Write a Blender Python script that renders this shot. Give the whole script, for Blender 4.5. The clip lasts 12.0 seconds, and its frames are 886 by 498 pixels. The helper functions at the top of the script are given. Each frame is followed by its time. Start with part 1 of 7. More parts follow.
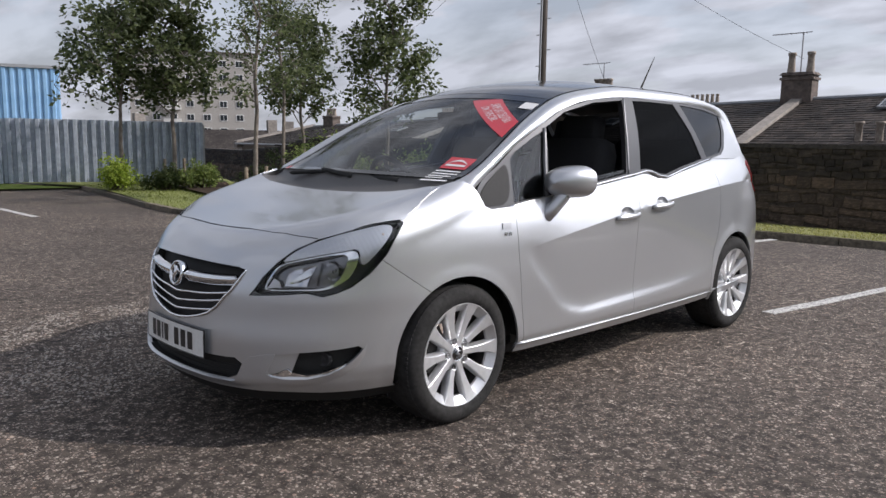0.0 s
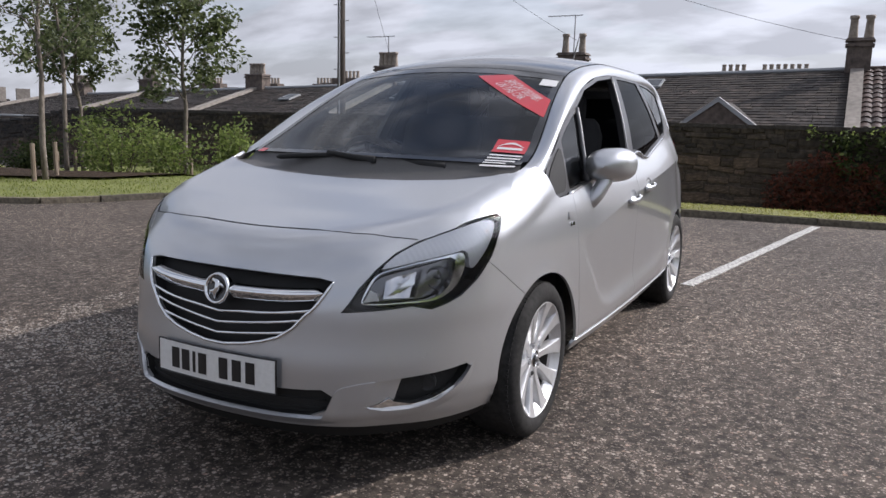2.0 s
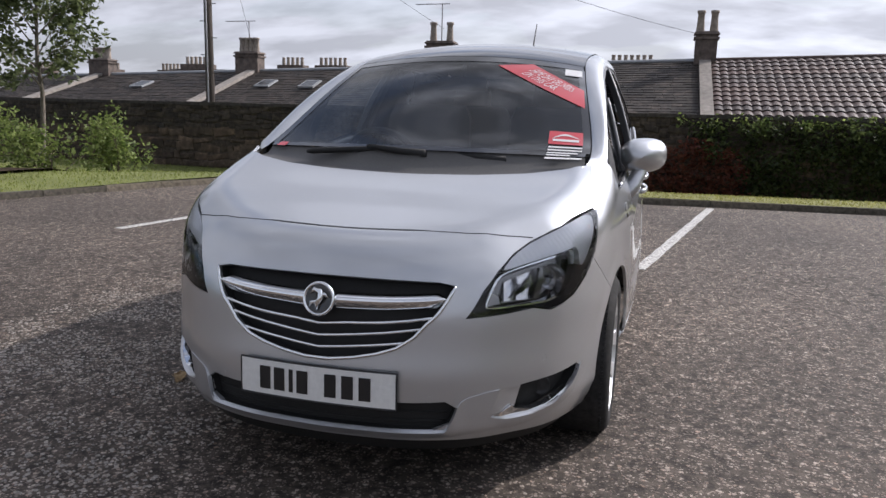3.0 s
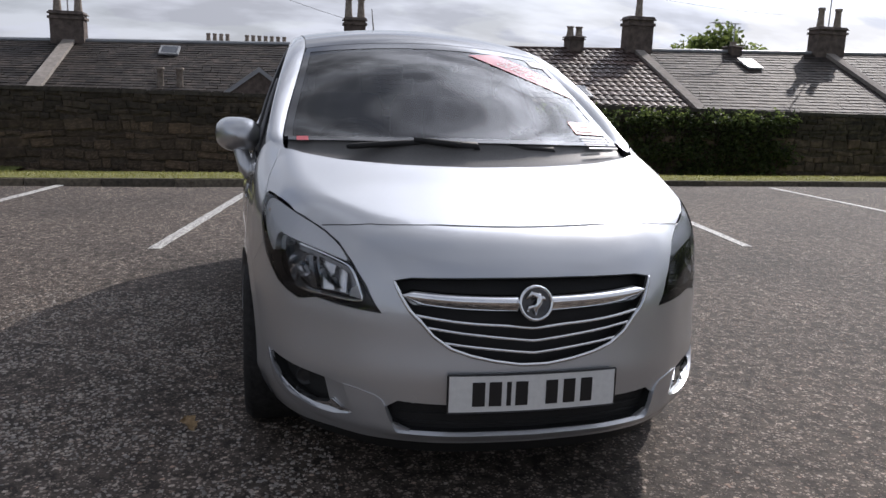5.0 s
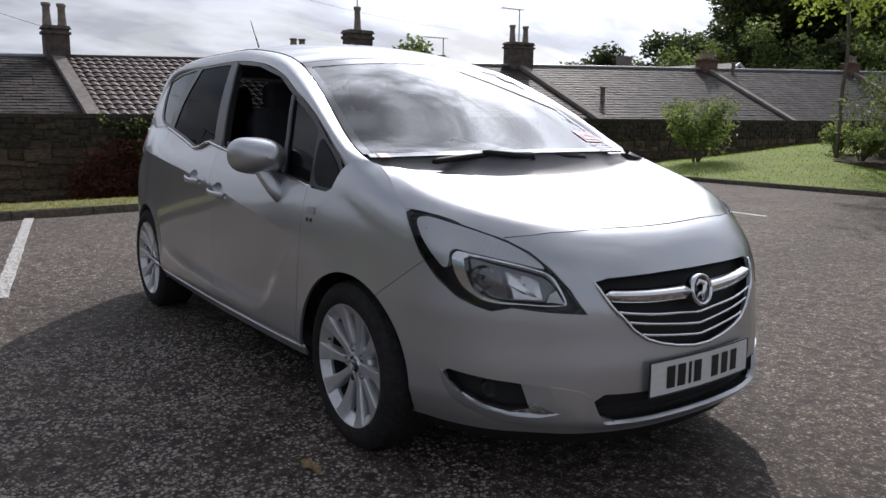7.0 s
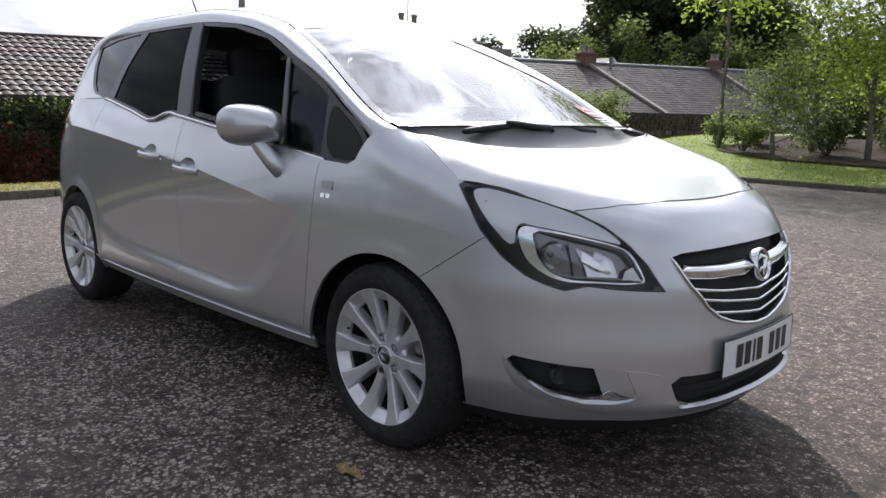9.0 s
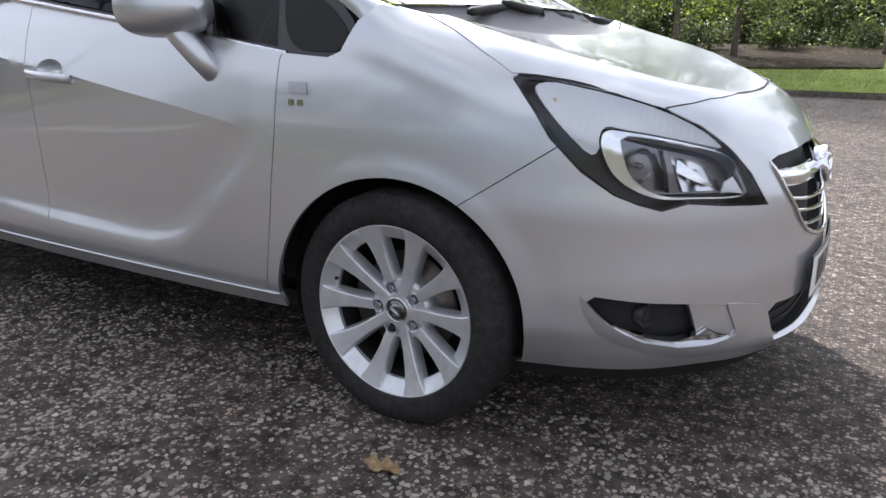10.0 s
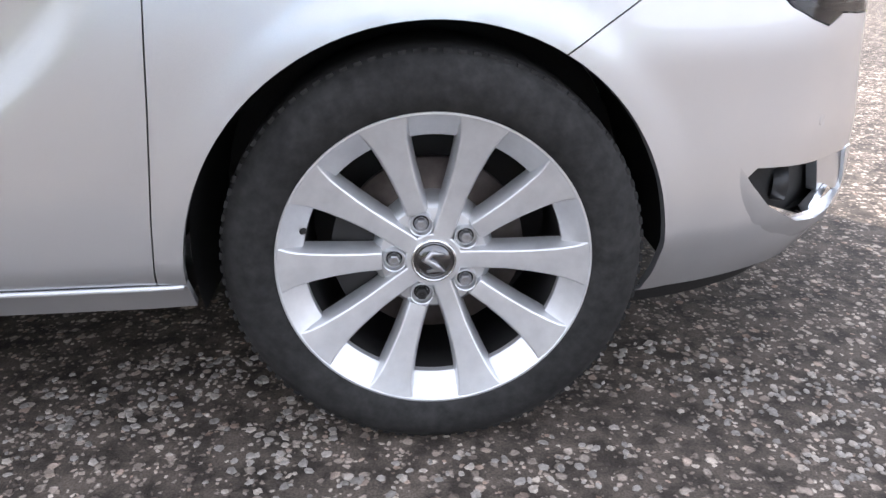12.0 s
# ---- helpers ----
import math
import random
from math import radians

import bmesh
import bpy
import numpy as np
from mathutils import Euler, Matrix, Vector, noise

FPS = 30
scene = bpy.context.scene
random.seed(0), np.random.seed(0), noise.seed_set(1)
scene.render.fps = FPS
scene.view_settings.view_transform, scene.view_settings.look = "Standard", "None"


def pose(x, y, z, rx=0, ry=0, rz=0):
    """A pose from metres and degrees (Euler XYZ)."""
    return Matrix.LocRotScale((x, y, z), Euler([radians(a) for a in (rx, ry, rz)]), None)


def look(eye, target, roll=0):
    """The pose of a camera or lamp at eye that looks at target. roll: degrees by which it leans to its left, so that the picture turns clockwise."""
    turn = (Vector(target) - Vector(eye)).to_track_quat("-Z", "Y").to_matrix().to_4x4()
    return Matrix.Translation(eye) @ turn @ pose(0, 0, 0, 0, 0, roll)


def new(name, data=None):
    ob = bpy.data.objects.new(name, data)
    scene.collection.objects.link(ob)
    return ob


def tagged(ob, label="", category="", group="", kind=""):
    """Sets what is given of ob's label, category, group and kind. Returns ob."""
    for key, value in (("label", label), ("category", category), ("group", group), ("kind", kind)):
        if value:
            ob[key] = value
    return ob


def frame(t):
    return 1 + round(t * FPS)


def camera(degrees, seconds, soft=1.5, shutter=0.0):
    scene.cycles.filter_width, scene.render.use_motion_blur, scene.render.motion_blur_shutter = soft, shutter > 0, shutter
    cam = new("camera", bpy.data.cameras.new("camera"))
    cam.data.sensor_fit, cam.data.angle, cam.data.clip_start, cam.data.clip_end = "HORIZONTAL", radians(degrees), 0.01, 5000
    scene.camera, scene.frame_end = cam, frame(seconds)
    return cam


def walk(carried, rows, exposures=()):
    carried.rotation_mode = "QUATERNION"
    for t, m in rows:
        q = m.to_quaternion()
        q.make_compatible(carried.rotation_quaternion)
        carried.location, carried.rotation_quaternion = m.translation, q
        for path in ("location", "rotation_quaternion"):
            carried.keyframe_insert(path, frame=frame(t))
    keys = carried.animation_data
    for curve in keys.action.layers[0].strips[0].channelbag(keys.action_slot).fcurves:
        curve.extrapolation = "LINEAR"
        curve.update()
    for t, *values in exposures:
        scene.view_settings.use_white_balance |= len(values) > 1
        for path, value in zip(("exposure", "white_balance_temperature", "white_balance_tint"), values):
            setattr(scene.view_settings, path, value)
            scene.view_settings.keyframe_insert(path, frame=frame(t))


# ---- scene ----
cam = camera(60.11, 12.0)
PATH = [
    (0.0, pose(2.366, 3.104, 1.255, 81.73, -0.83, 135.35)),
    (0.5, pose(2.453, 2.875, 1.254, 81.49, -1.00, 132.37)),
    (1.0, pose(2.522, 2.588, 1.236, 81.24, -0.22, 128.84)),
    (1.5, pose(2.602, 2.239, 1.262, 80.50, -0.92, 124.28)),
    (2.0, pose(2.794, 1.823, 1.260, 80.08, -1.42, 117.34)),
    (2.5, pose(2.889, 1.424, 1.235, 79.81, -0.84, 112.68)),
    (3.0, pose(2.986, 0.981, 1.253, 79.47, -1.38, 106.02)),
    (5.0, pose(2.953, -0.764, 1.244, 78.92, -1.94, 77.30)),
    (5.5, pose(2.822, -1.148, 1.235, 79.37, -2.27, 69.30)),
    (6.0, pose(2.681, -1.603, 1.245, 79.75, -3.02, 61.26)),
    (6.5, pose(2.511, -1.916, 1.231, 80.00, -1.82, 56.92)),
    (8.5, pose(2.165, -2.498, 1.210, 80.49, -0.42, 48.37)),
    (9.0, pose(1.879, -2.432, 1.126, 79.73, -1.39, 45.24)),
    (9.5, pose(1.497, -2.400, 1.074, 76.54, -1.24, 40.56)),
    (10.0, pose(1.024, -2.374, 1.025, 73.55, -0.88, 30.02)),
    (10.5, pose(0.626, -2.272, 0.936, 71.44, 0.82, 20.57)),
    (11.0, pose(0.239, -2.125, 0.849, 70.47, 0.21, 9.03)),
    (11.5, pose(0.008, -1.933, 0.799, 68.60, 0.45, -0.51)),
    (12.0, pose(-0.046, -1.857, 0.783, 66.39, -0.00, -3.28)),
]
walk(cam, PATH, [(0, 0.30, 6500, 15), (3, 0.44, 6500, 16), (5.0, 0.12, 6500, 15), (5.5, -0.05, 6500, 15), (6.5, -0.06, 6500, 15), (8.5, 0.55, 6500, 14), (9.5, 0.93, 6500, 15), (10.5, 1.84, 6500, 15), (11.2, 2.16, 6500, 16), (12, 2.53, 6550, 15)])

# ---- light ----
SUN_WAY = Vector((-0.94, 0.99, 1.0)).normalized()
sun_data = bpy.data.lights.new("sun", "SUN")
sun_data.energy, sun_data.angle, sun_data.color = 3.0, radians(0.6), (1.0, 0.95, 0.88)
sun = new("sun", sun_data)
sun.matrix_world = look(SUN_WAY * 50, (0, 0, 0))

world = bpy.data.worlds.new("sky")
world.use_nodes = True
scene.world = world


def sky_nodes():
    nt = world.node_tree
    nt.nodes.clear()
    link = nt.links.new
    out, bg = nt.nodes.new("ShaderNodeOutputWorld"), nt.nodes.new("ShaderNodeBackground")
    sky = nt.nodes.new("ShaderNodeTexSky")
    sky.sky_type, sky.sun_disc = "NISHITA", False
    sky.sun_elevation = math.asin(SUN_WAY.z)
    sky.sun_rotation = math.atan2(SUN_WAY.x, SUN_WAY.y)
    sky.dust_density, sky.altitude = 1.5, 50
    dim = nt.nodes.new("ShaderNodeVectorMath")
    dim.operation = "SCALE"
    dim.inputs[3].default_value = 0.085
    link(sky.outputs[0], dim.inputs[0])
    co, mp = nt.nodes.new("ShaderNodeTexCoord"), nt.nodes.new("ShaderNodeMapping")
    # clouds lie on a flat layer overhead, so they draw together towards the horizon
    split, lift, flat = nt.nodes.new("ShaderNodeSeparateXYZ"), nt.nodes.new("ShaderNodeMath"), nt.nodes.new("ShaderNodeVectorMath")
    link(co.outputs["Generated"], split.inputs[0])
    lift.operation = "MAXIMUM"
    lift.inputs[1].default_value = 0.0
    link(split.outputs[2], lift.inputs[0])
    add = nt.nodes.new("ShaderNodeMath")
    add.inputs[1].default_value = 0.30
    link(lift.outputs[0], add.inputs[0])
    over = nt.nodes.new("ShaderNodeMath")
    over.operation = "DIVIDE"
    over.inputs[0].default_value = 1.0
    link(add.outputs[0], over.inputs[1])
    flat.operation = "SCALE"
    link(co.outputs["Generated"], flat.inputs[0]), link(over.outputs[0], flat.inputs[3])
    mp.inputs["Scale"].default_value = (0.55, 0.30, 0.0)
    mp.inputs["Rotation"].default_value = (0, 0, 0.9)
    link(flat.outputs[0], mp.inputs[0])
    no = nt.nodes.new("ShaderNodeTexNoise")
    no.inputs["Scale"].default_value, no.inputs["Detail"].default_value, no.inputs["Roughness"].default_value = 6.0, 6, 0.5
    no.inputs["Distortion"].default_value = 0.4
    link(mp.outputs[0], no.inputs[0])
    cover = nt.nodes.new("ShaderNodeValToRGB")
    cover.color_ramp.elements[0].position, cover.color_ramp.elements[1].position = 0.30, 0.52
    link(no.outputs[0], cover.inputs[0])
    # cloud tone: brighter towards the sun, grey bellies from a second noise
    dot = nt.nodes.new("ShaderNodeVectorMath")
    dot.operation = "DOT_PRODUCT"
    link(co.outputs["Generated"], dot.inputs[0])
    dot.inputs[1].default_value = SUN_WAY
    glow = nt.nodes.new("ShaderNodeMapRange")
    glow.inputs["From Min"].default_value, glow.inputs["From Max"].default_value = 0.1, 1.0
    glow.inputs["To Min"].default_value, glow.inputs["To Max"].default_value = 0.44, 0.70
    link(dot.outputs["Value"], glow.inputs["Value"])
    no2 = nt.nodes.new("ShaderNodeTexNoise")
    no2.inputs["Scale"].default_value, no2.inputs["Detail"].default_value = 9.0, 7
    link(mp.outputs[0], no2.inputs[0])
    grey = nt.nodes.new("ShaderNodeMapRange")
    grey.inputs["From Min"].default_value, grey.inputs["From Max"].default_value = 0.40, 0.61
    grey.inputs["To Min"].default_value, grey.inputs["To Max"].default_value = 0.62, 0.94
    link(no2.outputs[0], grey.inputs["Value"])
    # thin bright cloud round the sun
    near = nt.nodes.new("ShaderNodeMath")
    near.operation, near.use_clamp = "MULTIPLY", True
    near.inputs[1].default_value = 1.0
    link(dot.outputs["Value"], near.inputs[0])
    power = nt.nodes.new("ShaderNodeMath")
    power.operation = "POWER"
    power.inputs[1].default_value = 18.0
    link(near.outputs[0], power.inputs[0])
    halo = nt.nodes.new("ShaderNodeMath")
    halo.operation = "MULTIPLY_ADD"
    halo.inputs[1].default_value = 5.0
    link(power.outputs[0], halo.inputs[0]), link(glow.outputs[0], halo.inputs[2])
    mul = nt.nodes.new("ShaderNodeMath")
    mul.operation = "MULTIPLY"
    # the layer is thin and even low down, heaped with dark bellies overhead
    thick = nt.nodes.new("ShaderNodeMapRange")
    thick.inputs["From Min"].default_value, thick.inputs["From Max"].default_value = 0.42, 0.72
    link(split.outputs[2], thick.inputs["Value"])
    no3 = nt.nodes.new("ShaderNodeTexNoise")
    no3.inputs["Scale"].default_value, no3.inputs["Detail"].default_value, no3.inputs["Roughness"].default_value = 7.5, 8, 0.60
    no3.inputs["Distortion"].default_value = 0.0
    streak = nt.nodes.new("ShaderNodeMapping")
    streak.inputs["Location"].default_value = (1.1, 2.6, 0.9)
    streak.inputs["Scale"].default_value, streak.inputs["Rotation"].default_value = (1.0, 0.55, 1.0), (0, 0, 0.5)
    link(co.outputs["Generated"], streak.inputs[0]), link(streak.outputs[0], no3.inputs[0])
    heap = nt.nodes.new("ShaderNodeMapRange")
    heap.inputs["From Min"].default_value, heap.inputs["From Max"].default_value = 0.43, 0.64
    heap.inputs["To Min"].default_value, heap.inputs["To Max"].default_value = 0.38, 1.25
    link(no3.outputs[0], heap.inputs["Value"])
    belly = nt.nodes.new("ShaderNodeMix")
    link(thick.outputs[0], belly.inputs[0]), link(grey.outputs[0], belly.inputs[2]), link(heap.outputs[0], belly.inputs[3])
    link(halo.outputs[0], mul.inputs[0]), link(belly.outputs[0], mul.inputs[1])
    tint = nt.nodes.new("ShaderNodeVectorMath")
    tint.operation = "SCALE"
    tint.inputs[0].default_value = (0.915, 0.985, 1.10)
    link(mul.outputs[0], tint.inputs[3])
    mix = nt.nodes.new("ShaderNodeMix")
    mix.data_type = "RGBA"
    veil, full = nt.nodes.new("ShaderNodeMath"), nt.nodes.new("ShaderNodeMath")
    veil.operation, full.operation = "POWER", "MAXIMUM"
    veil.inputs[1].default_value = 7.0
    link(near.outputs[0], veil.inputs[0])
    low = nt.nodes.new("ShaderNodeMapRange")
    low.inputs["From Min"].default_value, low.inputs["From Max"].default_value = 0.05, 0.45
    low.inputs["To Min"].default_value, low.inputs["To Max"].default_value = 0.90, 0.25
    link(split.outputs[2], low.inputs["Value"])
    sheet = nt.nodes.new("ShaderNodeMath")
    sheet.operation = "MAXIMUM"
    link(cover.outputs[0], sheet.inputs[0]), link(low.outputs[0], sheet.inputs[1])
    link(veil.outputs[0], full.inputs[0]), link(sheet.outputs[0], full.inputs[1])
    link(full.outputs[0], mix.inputs[0]), link(dim.outputs[0], mix.inputs[6]), link(tint.outputs[0], mix.inputs[7])
    link(mix.outputs[2], bg.inputs[0])
    bg.inputs[1].default_value = 1.29
    link(bg.outputs[0], out.inputs[0])


sky_nodes()


# ---- materials ----
class Mat:
    """A node material with a Principled shader and short ways to wire noise into it."""

    def __init__(self, name, color=(0.5, 0.5, 0.5), rough=0.6, metal=0.0, spec=0.5, coat=0.0):
        self.m = bpy.data.materials.new(name)
        self.m.use_nodes = True
        self.nt = self.m.node_tree
        self.p = self.nt.nodes["Principled BSDF"]
        self.p.inputs["Base Color"].default_value = (*color, 1)
        self.p.inputs["Roughness"].default_value = rough
        self.p.inputs["Metallic"].default_value = metal
        self.p.inputs["Specular IOR Level"].default_value = spec
        self.p.inputs["Coat Weight"].default_value = coat
        self.p.inputs["Coat Roughness"].default_value = 0.06
        self.co = self.nt.nodes.new("ShaderNodeTexCoord").outputs["Object"]

    def node(self, kind, **inputs):
        n = self.nt.nodes.new(kind)
        for k, v in inputs.items():
            n.inputs[k.replace("_", " ")].default_value = v
        return n

    def link(self, a, b):
        self.nt.links.new(a, b)
        return self

    def noise(self, scale, detail=4.0, rough=0.55, stretch=None):
        n = self.node("ShaderNodeTexNoise", Scale=scale, Detail=detail, Roughness=rough)
        if stretch:
            mp = self.node("ShaderNodeMapping", Scale=stretch)
            self.link(self.co, mp.inputs[0]), self.link(mp.outputs[0], n.inputs[0])
        else:
            self.link(self.co, n.inputs[0])
        return n.outputs[0]

    def ramp(self, src, stops):
        n = self.nt.nodes.new("ShaderNodeValToRGB")
        el = n.color_ramp.elements
        while len(el) < len(stops):
            el.new(0.5)
        for e, (pos, c) in zip(el, stops):
            e.position, e.color = pos, (*c, 1)
        self.link(src, n.inputs[0])
        return n.outputs[0]

    def mix(self, fac, a, b, mode="MIX"):
        n = self.nt.nodes.new("ShaderNodeMix")
        n.data_type, n.blend_type = "RGBA", mode
        for sock, v in ((n.inputs[0], fac), (n.inputs[6], a), (n.inputs[7], b)):
            if isinstance(v, bpy.types.NodeSocket):
                self.link(v, sock)
            elif isinstance(v, tuple):
                sock.default_value = (*v, 1)
            else:
                sock.default_value = v
        return n.outputs[2]

    def color(self, src):
        return self.link(src, self.p.inputs["Base Color"])

    def rough(self, src, lo, hi):
        n = self.node("ShaderNodeMapRange")
        n.inputs["To Min"].default_value, n.inputs["To Max"].default_value = lo, hi
        return self.link(src, n.inputs["Value"]).link(n.outputs[0], self.p.inputs["Roughness"])

    def bump(self, src, strength=0.3, dist=0.01):
        n = self.node("ShaderNodeBump", Strength=strength, Distance=dist)
        self.link(src, n.inputs["Height"]).link(n.outputs[0], self.p.inputs["Normal"])
        return self

    def random(self):
        return self.nt.nodes.new("ShaderNodeObjectInfo").outputs["Random"]

    def island(self):
        return self.nt.nodes.new("ShaderNodeNewGeometry").outputs["Random Per Island"]


def mat_asphalt():
    """Dark binder with two sizes of pale angular chippings, worn in patches."""
    a = Mat("asphalt", rough=0.85, spec=0.3)
    warp = a.node("ShaderNodeTexNoise", Scale=70.0, Detail=2.0)
    a.link(a.co, warp.inputs[0])
    add = a.nt.nodes.new("ShaderNodeMix")
    add.data_type, add.blend_type = "RGBA", "LINEAR_LIGHT"
    add.inputs[0].default_value = 0.007
    a.link(a.co, add.inputs[6]).link(warp.outputs[1], add.inputs[7])
    fine = a.noise(260.0, 3)
    dense = a.noise(1.1, 5, 0.7)
    base = a.ramp(fine, [(0.35, (0.042, 0.036, 0.032)), (0.65, (0.080, 0.071, 0.065))])
    height = fine
    for scale, lo, seed in ((95.0, 0.55, 2.0), (46.0, 0.60, 0.0)):
        vor = a.node("ShaderNodeTexVoronoi", Scale=scale, Randomness=1.0)
        a.link(add.outputs[2], vor.inputs[0])
        sep = a.nt.nodes.new("ShaderNodeSeparateColor")
        a.link(vor.outputs["Color"], sep.inputs[0])
        shift = a.nt.nodes.new("ShaderNodeMath")
        shift.operation = "MULTIPLY_ADD"
        shift.inputs[1].default_value, shift.inputs[2].default_value = 0.45, -0.22
        a.link(dense, shift.inputs[0])
        summed = a.nt.nodes.new("ShaderNodeMath")
        a.link(sep.outputs[0], summed.inputs[0]).link(shift.outputs[0], summed.inputs[1])
        pick = a.ramp(summed.outputs[0], [(lo, (0, 0, 0)), (lo + 0.04, (1, 1, 1))])
        core = a.ramp(vor.outputs["Distance"], [(0.34, (1, 1, 1)), (0.46, (0, 0, 0))])
        stone = a.mix(1.0, pick, core, "MULTIPLY")
        tone = a.ramp(sep.outputs[1], [(0.0, (0.15, 0.13, 0.12)), (0.4, (0.24, 0.215, 0.20)), (0.75, (0.36, 0.34, 0.32)), (1.0, (0.27, 0.205, 0.175))])
        speck = a.ramp(fine, [(0.3, (0.75, 0.74, 0.74)), (0.6, (1.08, 1.08, 1.08))])
        base = a.mix(stone, base, a.mix(1.0, tone, speck, "MULTIPLY"))
        height = a.mix(0.6, height, stone)
    patch = a.ramp(a.noise(0.45, 5, 0.6), [(0.35, (0.74, 0.72, 0.695)), (0.62, (1.22, 1.165, 1.10))])
    wear = a.ramp(a.noise(6.0, 6, 0.7), [(0.3, (0.66, 0.65, 0.64)), (0.7, (1.24, 1.22, 1.19))])
    lump = a.ramp(a.noise(17.0, 4, 0.62), [(0.38, (0.47, 0.45, 0.435)), (0.60, (1.42, 1.39, 1.35))])
    crack = a.ramp(a.noise(0.55, 7, 0.62), [(0.488, (1, 1, 1)), (0.4955, (0.42, 0.40, 0.385)), (0.503, (1, 1, 1))])
    seam = a.mix(a.ramp(a.noise(0.3, 2), [(0.48, (0, 0, 0)), (0.56, (1, 1, 1))]), (1.0, 1.0, 1.0), crack)
    worn = a.mix(1.0, a.mix(1.0, base, patch, "MULTIPLY"), seam, "MULTIPLY")
    a.color(a.mix(1.0, a.mix(1.0, worn, wear, "MULTIPLY"), lump, "MULTIPLY"))
    height = a.mix(0.45, height, a.noise(17.0, 4, 0.62))
    return a.bump(height, 1.0, 0.012).m


def mat_noise(name, stops, scale, rough=0.8, detail=5, bump=0.3, dist=0.01, scale2=None, var=(0.8, 1.15), spec=0.4, metal=0.0, per=None, stretch=None, coat=0.0):
    a = Mat(name, rough=rough, spec=spec, metal=metal, coat=coat)
    n = a.noise(scale, detail, 0.6, stretch)
    c = a.ramp(n, stops)
    if scale2:
        c = a.mix(1.0, c, a.ramp(a.noise(scale2, 4), [(0.3, (var[0],) * 3), (0.7, (var[1],) * 3)]), "MULTIPLY")
    if per:
        src = a.random() if per == "object" else a.island()
        c = a.mix(1.0, c, a.ramp(src, [(0.0, (0.62, 0.60, 0.58)), (0.5, (1, 0.97, 0.94)), (1.0, (1.35, 1.25, 1.15))]), "MULTIPLY")
    a.color(c)
    if bump:
        a.bump(n, bump, dist)
    return a.m


def mat_leaf(name, lo, hi):
    a = Mat(name, rough=0.55, spec=0.35)
    c = a.ramp(a.island(), [(0.0, lo), (1.0, hi)])
    a.color(a.mix(1.0, c, a.ramp(a.noise(1.6, 2), [(0.3, (0.7, 0.72, 0.7)), (0.7, (1.25, 1.2, 1.1))]), "MULTIPLY"))
    tr = a.node("ShaderNodeBsdfTranslucent")
    a.link(a.ramp(a.island(), [(0.0, tuple(1.5 * q for q in lo)), (1.0, tuple(1.7 * q for q in hi))]), tr.inputs[0])
    ms = a.node("ShaderNodeMixShader", Fac=0.5)
    out = a.nt.nodes["Material Output"]
    a.link(a.p.outputs[0], ms.inputs[1]).link(tr.outputs[0], ms.inputs[2]).link(ms.outputs[0], out.inputs[0])
    return a.m


ASPHALT = mat_asphalt()
CHIP = mat_noise("stone_chip", [(0.3, (0.20, 0.187, 0.172)), (0.7, (0.37, 0.35, 0.328))], 160, 0.8, 3, 0.4, 0.002, per="island")
EARTH = mat_noise("earth", [(0.35, (0.018, 0.013, 0.010)), (0.6, (0.055, 0.040, 0.030)), (0.75, (0.15, 0.11, 0.075))], 14, 0.95, 6, 0.5, 0.02, spec=0.08)
VERGE = mat_noise("dry_verge", [(0.3, (0.11, 0.115, 0.035)), (0.7, (0.24, 0.235, 0.085))], 35, 0.9, 6, 0.6, 0.02, scale2=1.3)
TURF_OLIVE = mat_noise("olive_turf", [(0.3, (0.095, 0.115, 0.028)), (0.7, (0.19, 0.205, 0.062))], 35, 0.9, 6, 0.6, 0.02, scale2=1.3)
TURF = mat_noise("turf", [(0.3, (0.10, 0.145, 0.018)), (0.7, (0.20, 0.25, 0.042))], 35, 0.9, 6, 0.6, 0.02, scale2=1.3)
BLADE = mat_leaf("grass_blade", (0.12, 0.175, 0.024), (0.23, 0.29, 0.055))
BLADE_OLIVE = mat_leaf("olive_grass_blade", (0.10, 0.125, 0.028), (0.19, 0.215, 0.06))
BLADE_DRY = mat_leaf("dry_grass_blade", (0.11, 0.12, 0.03), (0.25, 0.24, 0.085))
KERB = mat_noise("kerb_concrete", [(0.3, (0.06, 0.054, 0.043)), (0.7, (0.17, 0.155, 0.125))], 18, 0.9, 6, 0.4, 0.006, per="object")
PAINT = Mat("road_paint", rough=0.7)
PAINT.color(PAINT.mix(PAINT.ramp(PAINT.noise(42, 6, 0.7), [(0.40, (0, 0, 0)), (0.56, (1, 1, 1))]), (0.12, 0.115, 0.11), (0.56, 0.55, 0.52)))
PAINT = PAINT.bump(PAINT.noise(150, 3), 0.5, 0.003).m
RUBBLE = mat_noise("sandstone_rubble", [(0.25, (0.034, 0.026, 0.021)), (0.5, (0.078, 0.058, 0.045)), (0.8, (0.19, 0.148, 0.112))], 5, 0.92, 7, 0.6, 0.015, per="object")
RUBBLE_J = mat_noise("sandstone_rubble_far", [(0.25, (0.034, 0.026, 0.021)), (0.5, (0.078, 0.058, 0.045)), (0.8, (0.19, 0.148, 0.112))], 5, 0.92, 7, 0.6, 0.015, per="island")
MORTAR = mat_noise("old_mortar", [(0.3, (0.028, 0.021, 0.017)), (0.7, (0.095, 0.075, 0.060))], 14, 0.95, 6, 0.5, 0.01)
COPING = mat_noise("dark_coping", [(0.3, (0.025, 0.022, 0.02)), (0.7, (0.075, 0.065, 0.058))], 10, 0.9, 6, 0.5, 0.012)
